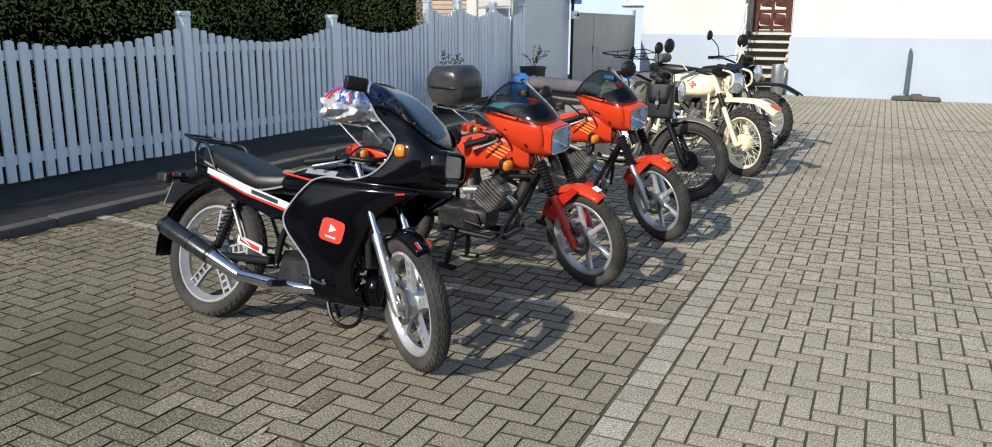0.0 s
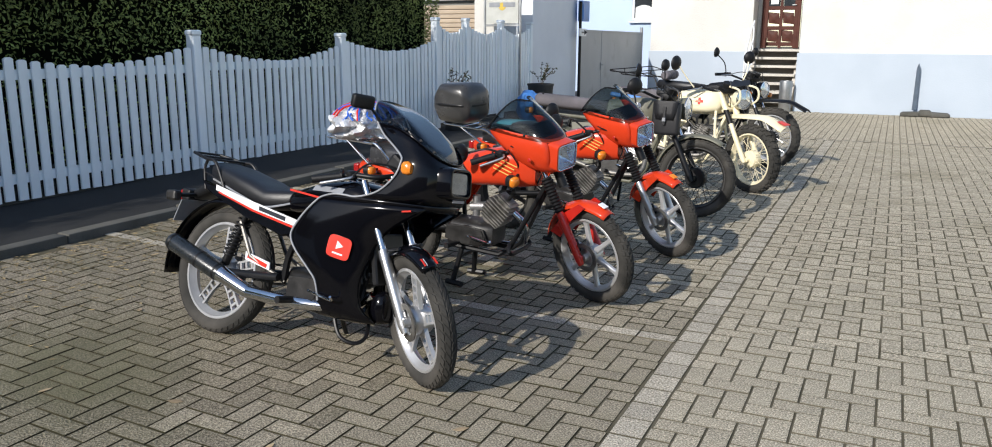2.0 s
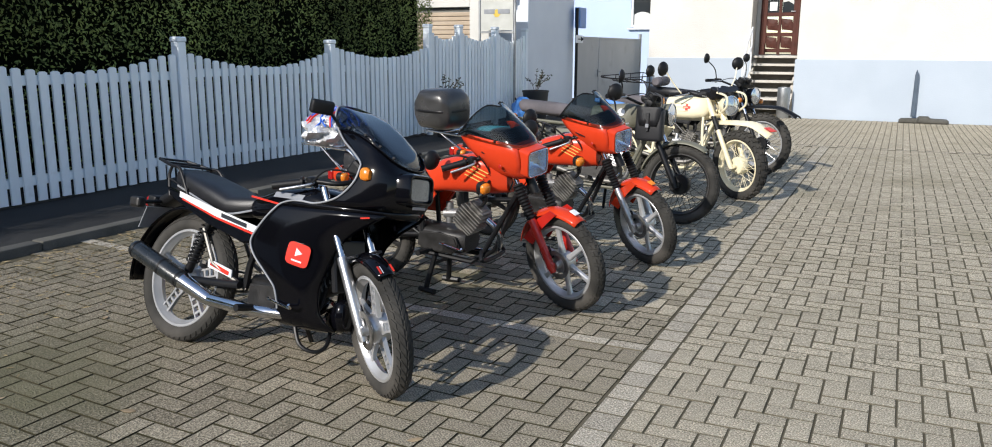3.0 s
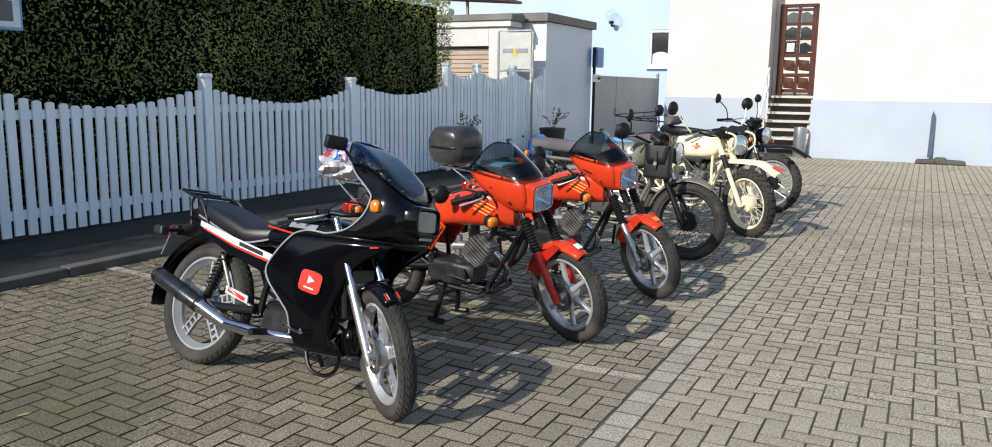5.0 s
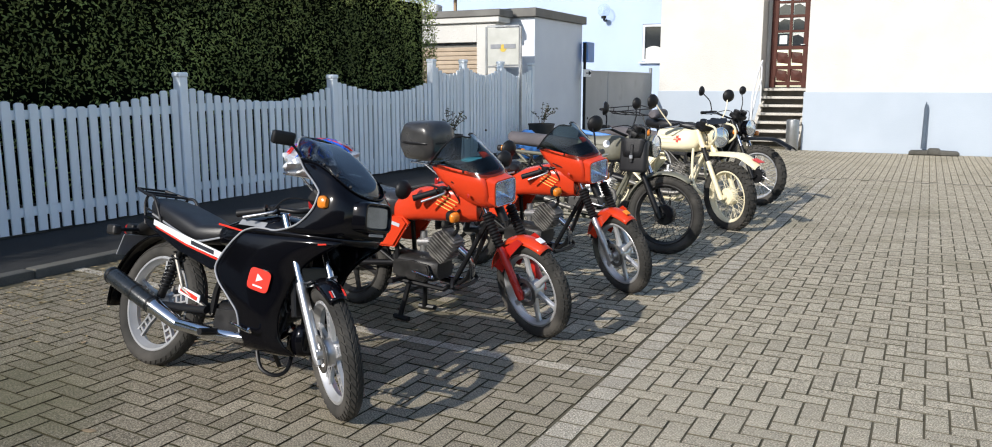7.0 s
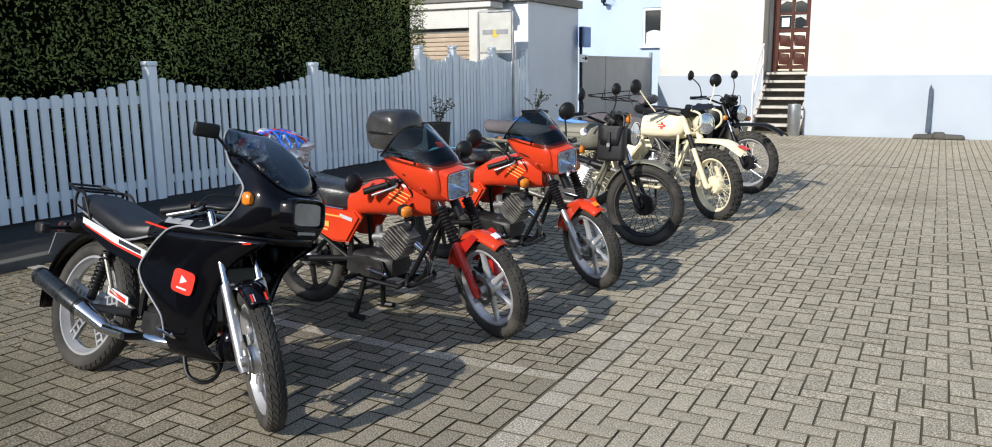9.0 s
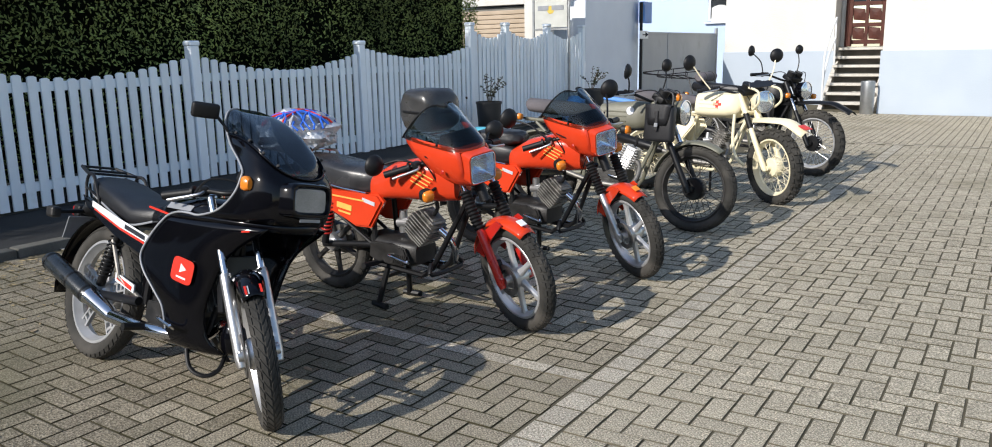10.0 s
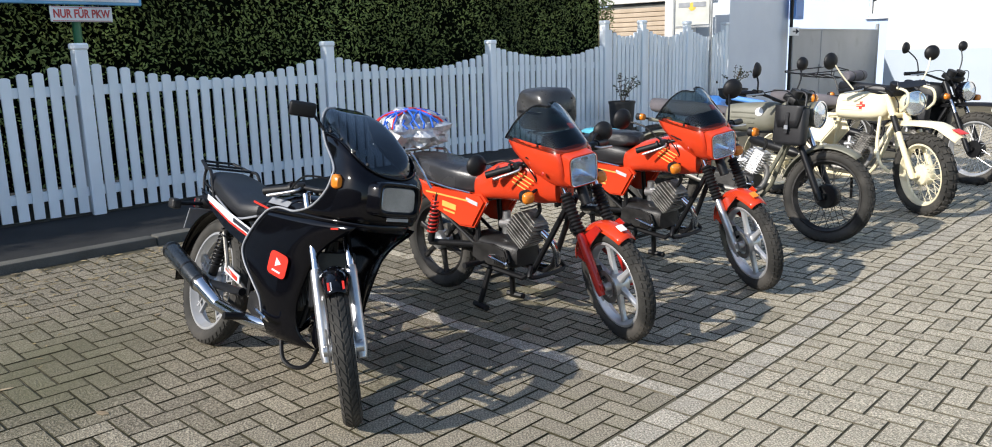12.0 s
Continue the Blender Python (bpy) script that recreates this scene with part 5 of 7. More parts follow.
    for s in (-1, 1):
        bm = bmesh.new()
        rods(bm, smoothed([(0.36, 0, 0.78), (0.20, s * 0.08, 0.64), (-0.08, s * 0.10, 0.52), (-0.14, s * 0.10, 0.34)], 5), 0.016)
        rods(bm, [(-0.08, s * 0.10, 0.53), (-0.70, s * 0.09, 0.70)], 0.013)
        rods(bm, [(0.34, 0, 0.70), (0.28, s * 0.07, 0.30), (-0.10, s * 0.09, 0.24)], 0.014)
        part("frame_tube", bm, M_MATBLACK, root, smooth=40)
        bm = bmesh.new()
        rods(bm, [(-0.13, s * 0.10, 0.33), (-0.35, s * 0.115, 0.42), (-0.44, s * 0.11, 0.57)], 0.010)
        part("footrest_hanger", bm, M_ENGINE, root, smooth=40)
    shock(root, (-0.42, -0.10, 0.60), (-0.52, -0.11, 0.36), M_MATBLACK)
    bm = bmesh.new()
    plate(bm, [(-0.38, 0.40), (-0.22, 0.37), (-0.22, 0.405), (-0.38, 0.437)], -0.118, -0.112)
    part("swingarm_decal", bm, M_WHITEDECAL, root, "white sticker with a red bar")
    stickers(root, "decal_bar", [((-0.30, -0.1195, 0.403), (0, -1, 0), (0.25, 0, 1), 0.13, 0.018)], M_REDDECAL, "red lettering drawn as a bar")
    bm = bmesh.new()
    rods(bm, smoothed([(0.33, -0.04, 0.34), (0.24, -0.07, 0.27), (0.13, -0.15, 0.270), (-0.04, -0.168, 0.262), (-0.29, -0.163, 0.262)], 5), [0.02] * 6 + [0.024] * 6 + [0.028] * 4 + [0.030] * 5, 16)
    ex = part("exhaust_pipe", bm, M_CHROME, root, "polished steel exhaust pipe", smooth=50)
    bm = bmesh.new()
    a, b = Vector((-0.29, -0.163, 0.262)), Vector((-0.775, -0.222, 0.437))
    rods(bm, [a, a.lerp(b, 0.05), a.lerp(b, 0.30), a.lerp(b, 0.34)], [0.030, 0.034, 0.036, 0.041], 20)
    part("muffler_cone", bm, M_CHROME, ex, "polished steel cone", smooth=50)
    bm = bmesh.new()
    rods(bm, [a.lerp(b, 0.34), a.lerp(b, 0.36), a.lerp(b, 0.97), a.lerp(b, 1.0), a.lerp(b, 0.99), a.lerp(b, 0.90)], [0.040, 0.0425, 0.0425, 0.038, 0.026, 0.025], 22, cap=False)
    part("muffler", bm, M_CARBON, ex, "black carbon muffler sleeve", smooth=50)
    for q in (0.37, 0.60, 0.95):
        bm = bmesh.new()
        rods(bm, [a.lerp(b, q), a.lerp(b, q + 0.02)], 0.0438, 22)
        part("muffler_clamp", bm, M_MATBLACK, ex, smooth=40)
    # lower scoop and radiator shadow inside the fairing
    bm = bmesh.new()
    box(bm, (0.03, 0.20, 0.22), (0.36, 0, 0.50), (0, -12, 0), bevel=0.006)
    part("radiator", bm, M_MATBLACK, root)
    bm = bmesh.new()
    body_x(bm, [(0.29, 0.27, 0.06, 0.045, 0.03), (0.36, 0.29, 0.10, 0.075, 0.04), (0.392, 0.295, 0.095, 0.07, 0.045), (0.40, 0.295, 0.08, 0.055, 0.046)], 16, 4)
    part("lower_scoop", bm, M_BLACK, root, smooth=50)
    # handlebars, levers, clocks
    grip_bar(root, [(0.15, -0.275, 0.862), (0.24, -0.14, 0.872), (0.32, -0.06, 0.86), (0.32, 0.06, 0.86), (0.24, 0.14, 0.872), (0.15, 0.275, 0.862)], BARS)
    bm = bmesh.new()
    box(bm, (0.12, 0.22, 0.07), (0.40, 0.05, 0.90), (0, 35, 0), bevel=0.015, seg=2)
    part("instrument_pod", bm, M_PLASTIC, root)
    cables(root, [[(0.27, -0.18, 0.84), (0.33, -0.15, 0.90), (0.42, -0.05, 0.88), (0.44, 0, 0.75)], [(0.27, 0.18, 0.84), (0.35, 0.12, 0.92), (0.42, 0.03, 0.86), (0.40, 0, 0.7)]])
    round_mirror(root, [(0.30, -0.082, 1.085), (0.29, -0.10, 1.11), (0.275, -0.125, 1.14)], (0.262, -0.168, 1.157), (-1, 0.35, 0.25), 0.047, M_PLASTIC, square=True)
    # red sticker with a white triangle
    bm = bmesh.new()
    ring = rounded_ring(0, 0, 0.056, 0.048, 28, 5)
    plate(bm, ring, -0.0012, 0.0012)
    sm = Matrix.Translation((0.234, -0.22 + 0.21 * 0.234 - 0.0078, 0.536)) @ pose(0, 0, 0, 0, 0, 12) @ pose(0, 0, 0, 0, 10, 0)
    stk = part("sticker", bm, M_REDDECAL, root, "red rounded sticker with a white triangle", xf=sm)
    bm = bmesh.new()
    plate(bm, [(-0.013, -0.010), (0.020, 0.008), (-0.013, 0.026)], -0.0026, -0.0012)
    part("triangle", bm, M_WHITEDECAL, stk, xf=sm)
    bm = bmesh.new()
    plate(bm, [(-0.025, -0.031), (0.025, -0.031), (0.025, -0.024), (-0.025, -0.024)], -0.0026, -0.0012)
    part("sticker_bar", bm, M_WHITEDECAL, stk, xf=sm)
    # side stand reaching the ground on the leaning side
    g = math.tan(radians(12.0))
    bm = bmesh.new()
    rods(bm, [(0.02, 0.09, 0.26), (-0.05, 0.27, 0.27 * g + 0.012)], 0.011)
    box(bm, (0.06, 0.04, 0.012), (-0.05, 0.275, 0.275 * g + 0.008), (12, 0, 0))
    part("side_stand", bm, M_MATBLACK, root)
    bm = bmesh.new()
    rods(bm, smoothed([(0.17, -0.09, 0.23), (0.22, -0.10, 0.15), (0.28, -0.07, 0.125), (0.30, -0.02, 0.15), (0.27, 0.03, 0.22)], 5), 0.009)
    part("stand_loop", bm, M_MATBLACK, root)
    return root


black_bike()


# -- the two orange-red bikes --
def red_bike(front, rear, lean, steer, fork_mat, label, rear_mode, spring):
    root, h = bike_root(front, rear, lean, label)
    R = 0.277
    S = steer_matrix((0.36, 0, 0.82), steer)
    wheel(root, "rear_wheel", -h, R, 0.084, "cast6", tread="block", rim_mat=M_CASE)
    wheel(root, "front_wheel", h, R, 0.074, "cast6", xf=S, tread="block", disc=1)
    fk_off = -0.02
    for s in (-1, 1):
        off = Vector((0, s * 0.085, 0))
        bm = bmesh.new()
        rods(bm, [fork_line(h, R, 0.25, fk_off) + off, fork_line(h, R, 0.66, fk_off) + off], 0.015, 12)
        fk = part("fork_tube", bm, M_CHROME, root, xf=S, smooth=40)
        bm = bmesh.new()
        a, b = fork_line(h, R, -0.04, fk_off) + off, fork_line(h, R, 0.27, fk_off) + off
        rods(bm, [a, a.lerp(b, 0.1), b.lerp(a, 0.05), b], [0.016, 0.022, 0.022, 0.018], 14)
        box(bm, (0.04, 0.02, 0.05), tuple(fork_line(h, R, 0.0, -0.012) + off), bevel=0.006)
        part("fork_slider", bm, fork_mat, fk, "painted fork slider", xf=S, smooth=40)
        bm = bmesh.new()
        a, b = fork_line(h, R, 0.27, fk_off) + off, fork_line(h, R, 0.47, fk_off) + off
        n = 22
        rods(bm, [a.lerp(b, k / n) for k in range(n + 1)], [0.031 if k % 2 else 0.023 for k in range(n + 1)], 14)
        part("fork_gaiter", bm, M_PLASTIC, fk, "black rubber bellows", xf=S, smooth=30)
    fender(root, h, R, 0.026, 0.125, 62, 168, M_RED, S, flare=0.012)
    bm = bmesh.new()
    for s in (-1, 1):
        plate(bm, [(h - 0.24, R + 0.10), (h - 0.12, R + 0.24), (h - 0.02, R + 0.305), (h + 0.02, R + 0.29), (h - 0.08, R + 0.20), (h - 0.17, R + 0.08)], s * 0.064 - 0.003, s * 0.064 + 0.003)
    part("fender_side", bm, M_RED if fork_mat is not M_DEEPRED else M_DEEPRED, root, xf=S)
    bm = bmesh.new()
    box(bm, (0.045, 0.035, 0.006), (h + 0.095, 0, R + 0.303), (0, 20, 0), bevel=0.002)
    part("fender_badge", bm, M_WHITEDECAL if rear_mode == "bag" else M_AMBER, root, "small oval mark on the fender", xf=S)
    # bikini fairing
    LIFT = S
    S = S @ Matrix.Translation((-0.009, -0.04 if rear_mode == "bag" else -0.022, 0.094)) @ Matrix.Translation((0.28, 0, 0.80)) @ Matrix.Rotation(radians(8), 4, "Y") @ Matrix.Translation((-0.28, 0, -0.80)) @ Matrix.Diagonal((1.0, 0.9, 1.0, 1.0))
    def ring_open(z, xb, wb, xf_, wf, n=24):
        """A wedge with rounded nose, open at the back."""
        out = []
        for k in range(n + 1):
            t = -1 + 2 * k / n
            a, sg = abs(t), (1 if t > 0 else -1)
            if a > 0.4:
                u = (a - 0.4) / 0.6
                out.append((xf_ - 0.04 + (xb - xf_ + 0.04) * u, sg * (wf + (wb - wf) * (1 - (1 - u) ** 1.5)), z))
            else:
                out.append((xf_ - 0.04 * (a / 0.4) ** 2.6, sg * wf * a / 0.4, z))
        return out
    CV = [(0.65, 0.370, 0.055, 0.445, 0.052), (0.663, 0.33, 0.098, 0.475, 0.080), (0.70, 0.27, 0.142, 0.497, 0.098), (0.745, 0.215, 0.170, 0.507, 0.104), (0.79, 0.165, 0.19, 0.502, 0.108), (0.822, 0.12, 0.19, 0.490, 0.106), (0.838, 0.105, 0.187, 0.476, 0.103), (0.848, 0.13, 0.184, 0.464, 0.101), (0.858, 0.17, 0.178, 0.45, 0.099)]
    bm = bmesh.new()
    loft(bm, [ring_open(*q) for q in CV], closed=False)
    # opening for the lamp
    bmesh.ops.delete(bm, geom=[f for f in bm.faces if abs(f.calc_center_median().y) < 0.084 and 0.70 < f.calc_center_median().z < 0.84 and f.calc_center_median().x > 0.42], context="FACES")
    cowl = part("cowl", bm, M_RED, root, "orange-red fibreglass cowl", xf=S, smooth=60)
    cowl.modifiers.new("thick", "SOLIDIFY").thickness = 0.004
    SV = [(0.895, 0.085, 0.193, 0.453, 0.104), (0.925, 0.092, 0.190, 0.428, 0.100), (0.96, 0.098, 0.178, 0.388, 0.092), (1.0, 0.102, 0.162, 0.336, 0.082), (1.04, 0.108, 0.140, 0.279, 0.070), (1.08, 0.115, 0.112, 0.220, 0.056), (1.11, 0.119, 0.080, 0.172, 0.040), (1.125, 0.12, 0.048, 0.142, 0.024)]
    # the screen is low and steep
    SV = [(0.836 + (z - 0.895) * 0.70, xb + 0.06 * k / 7, wb, 0.477 - (0.453 - xf_) * 0.78, wf) for k, (z, xb, wb, xf_, wf) in enumerate(SV)]
    bm = bmesh.new()
    loft(bm, [ring_open(*q) for q in SV], closed=False)
    ws = part("windscreen", bm, M_TINT, root, "smoked plastic windscreen", xf=S, smooth=60)
    ws.modifiers.new("thick", "SOLIDIFY").thickness = 0.0025
    bm = bmesh.new()
    edge = [ring_open(*SV[k])[0] for k in range(len(SV))] + ring_open(*SV[-1])[1:-1] + [ring_open(*SV[k])[-1] for k in reversed(range(len(SV)))]
    rods(bm, edge, 0.004, 6)
    part("screen_edge", bm, M_PLASTIC, ws, xf=S)
    low = ring_open(0.845, 0.088, 0.1925, 0.471, 0.103)
    for k in (1, 5, 19, 23):
        p, bm = Vector(low[k]), bmesh.new()
        bmesh.ops.create_uvsphere(bm, u_segments=8, v_segments=6, radius=0.007, matrix=Matrix.Translation(p + Vector((0.003, 0, 0.01))))
        part("screw", bm, M_PLASTIC, ws, xf=S)
    stickers(ws, "screen_badge", [((0.4595, -0.012, 0.861), (1, 0, 0.80), (0, 0, 1), 0.10 if rear_mode == "bag" else 0.06, 0.015 if rear_mode == "bag" else 0.010)], M_WHITEDECAL, "white lettering drawn as a bar")
    ws.children[-1].data.transform(S)
    # lamp
    bm = bmesh.new()
    loft(bm, [[(0.40, u, v) for u, v in rounded_ring(0, 0.765, 0.086, 0.078, 28, 6)], [(0.529, u, v) for u, v in rounded_ring(0, 0.765, 0.084, 0.076, 28, 6)],
              [(0.529, u, v) for u, v in rounded_ring(0, 0.765, 0.079, 0.071, 28, 7)], [(0.517, u, v) for u, v in rounded_ring(0, 0.765, 0.077, 0.069, 28, 7)]], cap=False)
    lamp = part("headlamp", bm, M_RED, root, "rectangular headlamp in a red surround", xf=S, smooth=40)
    bm = bmesh.new()
    loft(bm, [[(q, u, v) for u, v in rounded_ring(0, 0.765, a, a - 0.008, 28, 7)] for q, a in ((0.524, 0.0785), (0.5325, 0.0785), (0.5335, 0.0765), (0.5325, 0.0745), (0.526, 0.0745))], cap=False)
    part("lamp_rim", bm, M_CHROME, lamp, xf=S, smooth=40)
    bm = bmesh.new()
    loft(bm, [[(0.520, u, v) for u, v in rounded_ring(0, 0.765, 0.077, 0.069, 28, 7)], [(0.49, u, v) for u, v in rounded_ring(0, 0.765, 0.070, 0.060, 28, 5)], [(0.465, u, v) for u, v in rounded_ring(0, 0.765, 0.050, 0.046, 28, 3)], [(0.45, u, v) for u, v in rounded_ring(0, 0.765, 0.014, 0.014, 28, 2)], [(0.485, u, v) for u, v in rounded_ring(0, 0.765, 0.010, 0.010, 28, 2)]])
    bmesh.ops.delete(bm, geom=[f for f in bm.faces if all(v.co.x > 0.519 for v in f.verts)], context="FACES_ONLY")
    part("reflector", bm, M_REFLECTOR, lamp, xf=S, smooth=60)
    bm = bmesh.new()
    loft(bm, [[(0.523, u, v) for u, v in rounded_ring(0, 0.765, 0.079, 0.071, 28, 7)], [(0.530, u, v) for u, v in rounded_ring(0, 0.765, 0.072, 0.064, 28, 7)]])
    part("lamp_glass", bm, M_LENS, lamp, xf=S).visible_shadow = False
    for s in (-1, 1):
        bm = bmesh.new()
        drum(bm, 0.011, 0.0, 0.006, Matrix.Translation((0.385, s * 0.152, 0.735)) @ pose(0, 0, 0, 80 if s < 0 else -80, 0, 0))
        part("cowl_plug", bm, M_DEEPRED, cowl, "dark round plug", xf=S)
        indicator(root, (0.30, s * 0.14, 0.625), (0.325, s * 0.225, 0.612), S, 0.035)
        indicator(root, (-0.72, s * 0.08, 0.62), (-0.74, s * 0.17, 0.62), size=0.03)
    S = LIFT
    # handlebars
    grip_bar(root, [(0.09, -0.34, 0.80), (0.19, -0.20, 0.83), (0.30, -0.08, 0.85), (0.30, 0.08, 0.85), (0.19, 0.20, 0.83), (0.09, 0.34, 0.80)], S)
    bm = bmesh.new()
    box(bm, (0.09, 0.20, 0.08), (0.27, 0, 0.91), (0, 35, 0), bevel=0.015, seg=2)
    part("instrument_pod", bm, M_PLASTIC, root, xf=S)
    for s in (-1, 1):
        if rear_mode == "bag":
            round_mirror(root, [(0.17, s * 0.22, 0.84), (0.12, s * 0.27, 0.86), (0.04, s * 0.33, 0.84)], (0.03, s * 0.37, 0.845), (-1, 0.15 * s, 0.1), 0.055, M_PLASTIC, S)
        else:
            round_mirror(root, [(0.17, s * 0.22, 0.84), (0.10, s * 0.28, 0.93), (0.02, s * 0.33, 0.96)], (0.0, s * 0.37, 0.985), (-1, 0.15 * s, 0.1), 0.062, M_PLASTIC, S)
    cables(root, [[(0.19, -0.16, 0.85), (0.28, -0.11, 0.80), (0.33, -0.05, 0.72), (0.28, -0.03, 0.60)], [(0.18, -0.17, 0.83), (0.22, -0.12, 0.74), (0.20, -0.07, 0.62), (0.05, -0.05, 0.56)], [(0.19, 0.16, 0.85), (0.28, 0.09, 0.78), (0.30, 0.02, 0.62)]])
    # tank and seat
    bm = bmesh.new()
    body_x(bm, [(-0.27, 0.625, 0.07, 0.04), (-0.22, 0.645, 0.115, 0.07), (-0.08, 0.69, 0.138, 0.098), (0.10, 0.718, 0.138, 0.112), (0.22, 0.718, 0.120, 0.108), (0.30, 0.70, 0.07, 0.078)], 26, 3.4)
    tank = part("fuel_tank", bm, M_RED, root, "orange-red tank with yellow stripes", smooth=50)
    bm = bmesh.new()
    drum(bm, 0.03, 0, 0.018, pose(0.03, 0, 0.80))
    part("fuel_cap", bm, M_PLASTIC, tank, smooth=40)
    for s in (-1, 1):
        for k in range(4):
            stickers(tank, "tank_stripe", [((0.16 - 0.012 * k, s * 0.1375, 0.755 - 0.018 * k), (0.05, s, 0.12), (0.35, 0, 1), 0.13 - 0.01 * k, 0.0055)], M_GOLDDECAL, "yellow speed stripe")
    bm = bmesh.new()
    body_x(bm, [(-0.80, 0.71, 0.06, 0.035), (-0.78, 0.70, 0.105, 0.07), (-0.60, 0.69, 0.125, 0.08), (-0.42, 0.672, 0.125, 0.077), (-0.28, 0.665, 0.11, 0.072), (-0.22, 0.66, 0.07, 0.05)], 22, 3.4)
    seat = part("seat", bm, M_SEATGREY if rear_mode == "bag" else M_SEAT, root, "worn black seat, shiny on top", smooth=50)
    bm = bmesh.new()
    for s in (-1, 1):
        rods(bm, [(-0.78, s * 0.108, 0.655), (-0.60, s * 0.128, 0.64), (-0.42, s * 0.128, 0.622), (-0.26, s * 0.112, 0.61)], 0.005, 6)
    part("seat_trim", bm, M_CHROME, seat)
    for s in (-1, 1):
        bm = bmesh.new()
        plate(bm, [(-0.64, 0.615), (-0.30, 0.60), (-0.16, 0.62), (-0.12, 0.58), (-0.22, 0.43), (-0.33, 0.425), (-0.52, 0.50), (-0.63, 0.56)], s * 0.095, s * 0.135, 0.012)
        sp_ = part("side_cover", bm, M_RED, root, "orange-red side cover with yellow lettering bar", smooth=40)
        q = [((-0.40, s * 0.1375, 0.528), (0, s, 0), (0.12, 0, 1), 0.11, 0.030), ((-0.40, s * 0.1375, 0.495), (0, s, 0), (0.12, 0, 1), 0.09, 0.010)]
        stickers(sp_, "model_badge", q, M_GOLDDECAL, "yellow model mark drawn as bars")
        stickers(sp_, "stripe", [((-0.42, s * 0.1375, 0.578), (0, s, 0), (0.03, 0, 1), 0.34, 0.008)], M_GOLDDECAL, "thin yellow stripe")
        stickers(sp_, "pale_patch", [((-0.22, s * 0.1375, 0.572), (0, s, 0), (0.2, 0, 1), 0.09, 0.02)], M_SILVERDECAL, "pale worn patch")
    bm = bmesh.new()
    body_x(bm, [(-0.90, 0.60, 0.06, 0.03), (-0.86, 0.61, 0.10, 0.05), (-0.66, 0.605, 0.115, 0.05), (-0.58, 0.59, 0.11, 0.03)], 18, 3.5)
    part("tail_cowl", bm, M_RED, root, smooth=50)
    bm = bmesh.new()
    box(bm, (0.04, 0.13, 0.06), (-0.92, 0, 0.60), bevel=0.01, seg=2)
    part("tail_lamp", bm, M_REDLENS, root)
    fender(root, -h, R, 0.035, 0.13, 70, 190, M_PLASTIC, name="rear_fender", flare=0.03)
    # engine and frame
    engine(root, -0.04, 0.32, 38)
    swing_and_chain(root, -h, R, 0.0, 0.33, M_MATBLACK)
    bm = bmesh.new()
    rods(bm, [fork_line(h, R, 0.40), fork_line(h, R, 0.62)], 0.026, 14)
    part("steering_head", bm, M_MATBLACK, root, smooth=40)
    for s in (-1, 1):
        bm = bmesh.new()
        rods(bm, [(0.36, s * 0.015, 0.66), (0.16, s * 0.075, 0.26), (0.10, s * 0.085, 0.215), (-0.20, s * 0.09, 0.23)], 0.015)
        rods(bm, [(0.36, 0, 0.72), (-0.20, s * 0.07, 0.58), (-0.75, s * 0.10, 0.60)], 0.014)
        rods(bm, [(-0.24, s * 0.08, 0.58), (-0.22, s * 0.09, 0.24)], 0.014)
        rods(bm, [(-0.22, s * 0.09, 0.32), (-0.70, s * 0.105, 0.585)], 0.010)
        part("frame_tube", bm, M_MATBLACK, root, smooth=40)
        shock(root, (-0.50, s * 0.125, 0.585), (-0.575, s * 0.125, 0.30), spring)
    bm = bmesh.new()
    rods(bm, smoothed([(0.17, -0.10, 0.29), (0.19, -0.12, 0.24), (0.19, 0.12, 0.24), (0.17, 0.10, 0.29)], 4), 0.012)
    part("crash_bar", bm, M_MATBLACK, root, smooth=40)
    bm = bmesh.new()
    rods(bm, smoothed([(0.13, 0.02, 0.44), (0.20, 0.05, 0.36), (0.14, 0.10, 0.24), (-0.10, 0.13, 0.22), (-0.30, 0.135, 0.25)], 5), 0.019, 14)
    ex = part("exhaust_pipe", bm, M_CHROME, root, smooth=50)
    bm = bmesh.new()
    rods(bm, [(-0.30, 0.135, 0.25), (-0.34, 0.135, 0.255), (-0.85, 0.14, 0.32), (-0.88, 0.14, 0.325)], [0.02, 0.038, 0.04, 0.03], 18)
    part("muffler", bm, M_MATBLACK, ex, smooth=50)
    # centre stand
    for s in (-1, 1):
        bm = bmesh.new()
        rods(bm, [(-0.14, s * 0.075, 0.25), (-0.18, s * 0.125, 0.016)], 0.016)
        rods(bm, [(-0.22, s * 0.125, 0.016), (-0.11, s * 0.14, 0.016)], 0.016)
        part("centre_stand", bm, M_MATBLACK, root, smooth=40)
    bm = bmesh.new()
    rods(bm, [(-0.16, -0.095, 0.16), (-0.16, 0.095, 0.16)], 0.010)
    part("stand_brace", bm, M_MATBLACK, root)
    # rear rack
    drop, ry = (0.03, -0.05) if rear_mode == "box" else (0.0, 0.0)
    for s in (-1, 1):
        bm = bmesh.new()
        rods(bm, smoothed([(-0.55, s * 0.13, 0.60), (-0.70, s * 0.13 + ry / 2, 0.76 - drop), (-0.80, s * 0.12 + ry, 0.775 - drop), (-1.10, s * 0.10 + ry, 0.785 - drop)], 5), 0.008)
        rods(bm, [(-0.72, s * 0.12, 0.60), (-0.95, s * 0.11 + ry, 0.78 - drop)], 0.007)
        part("rack_side", bm, M_CHROME, root, smooth=40)
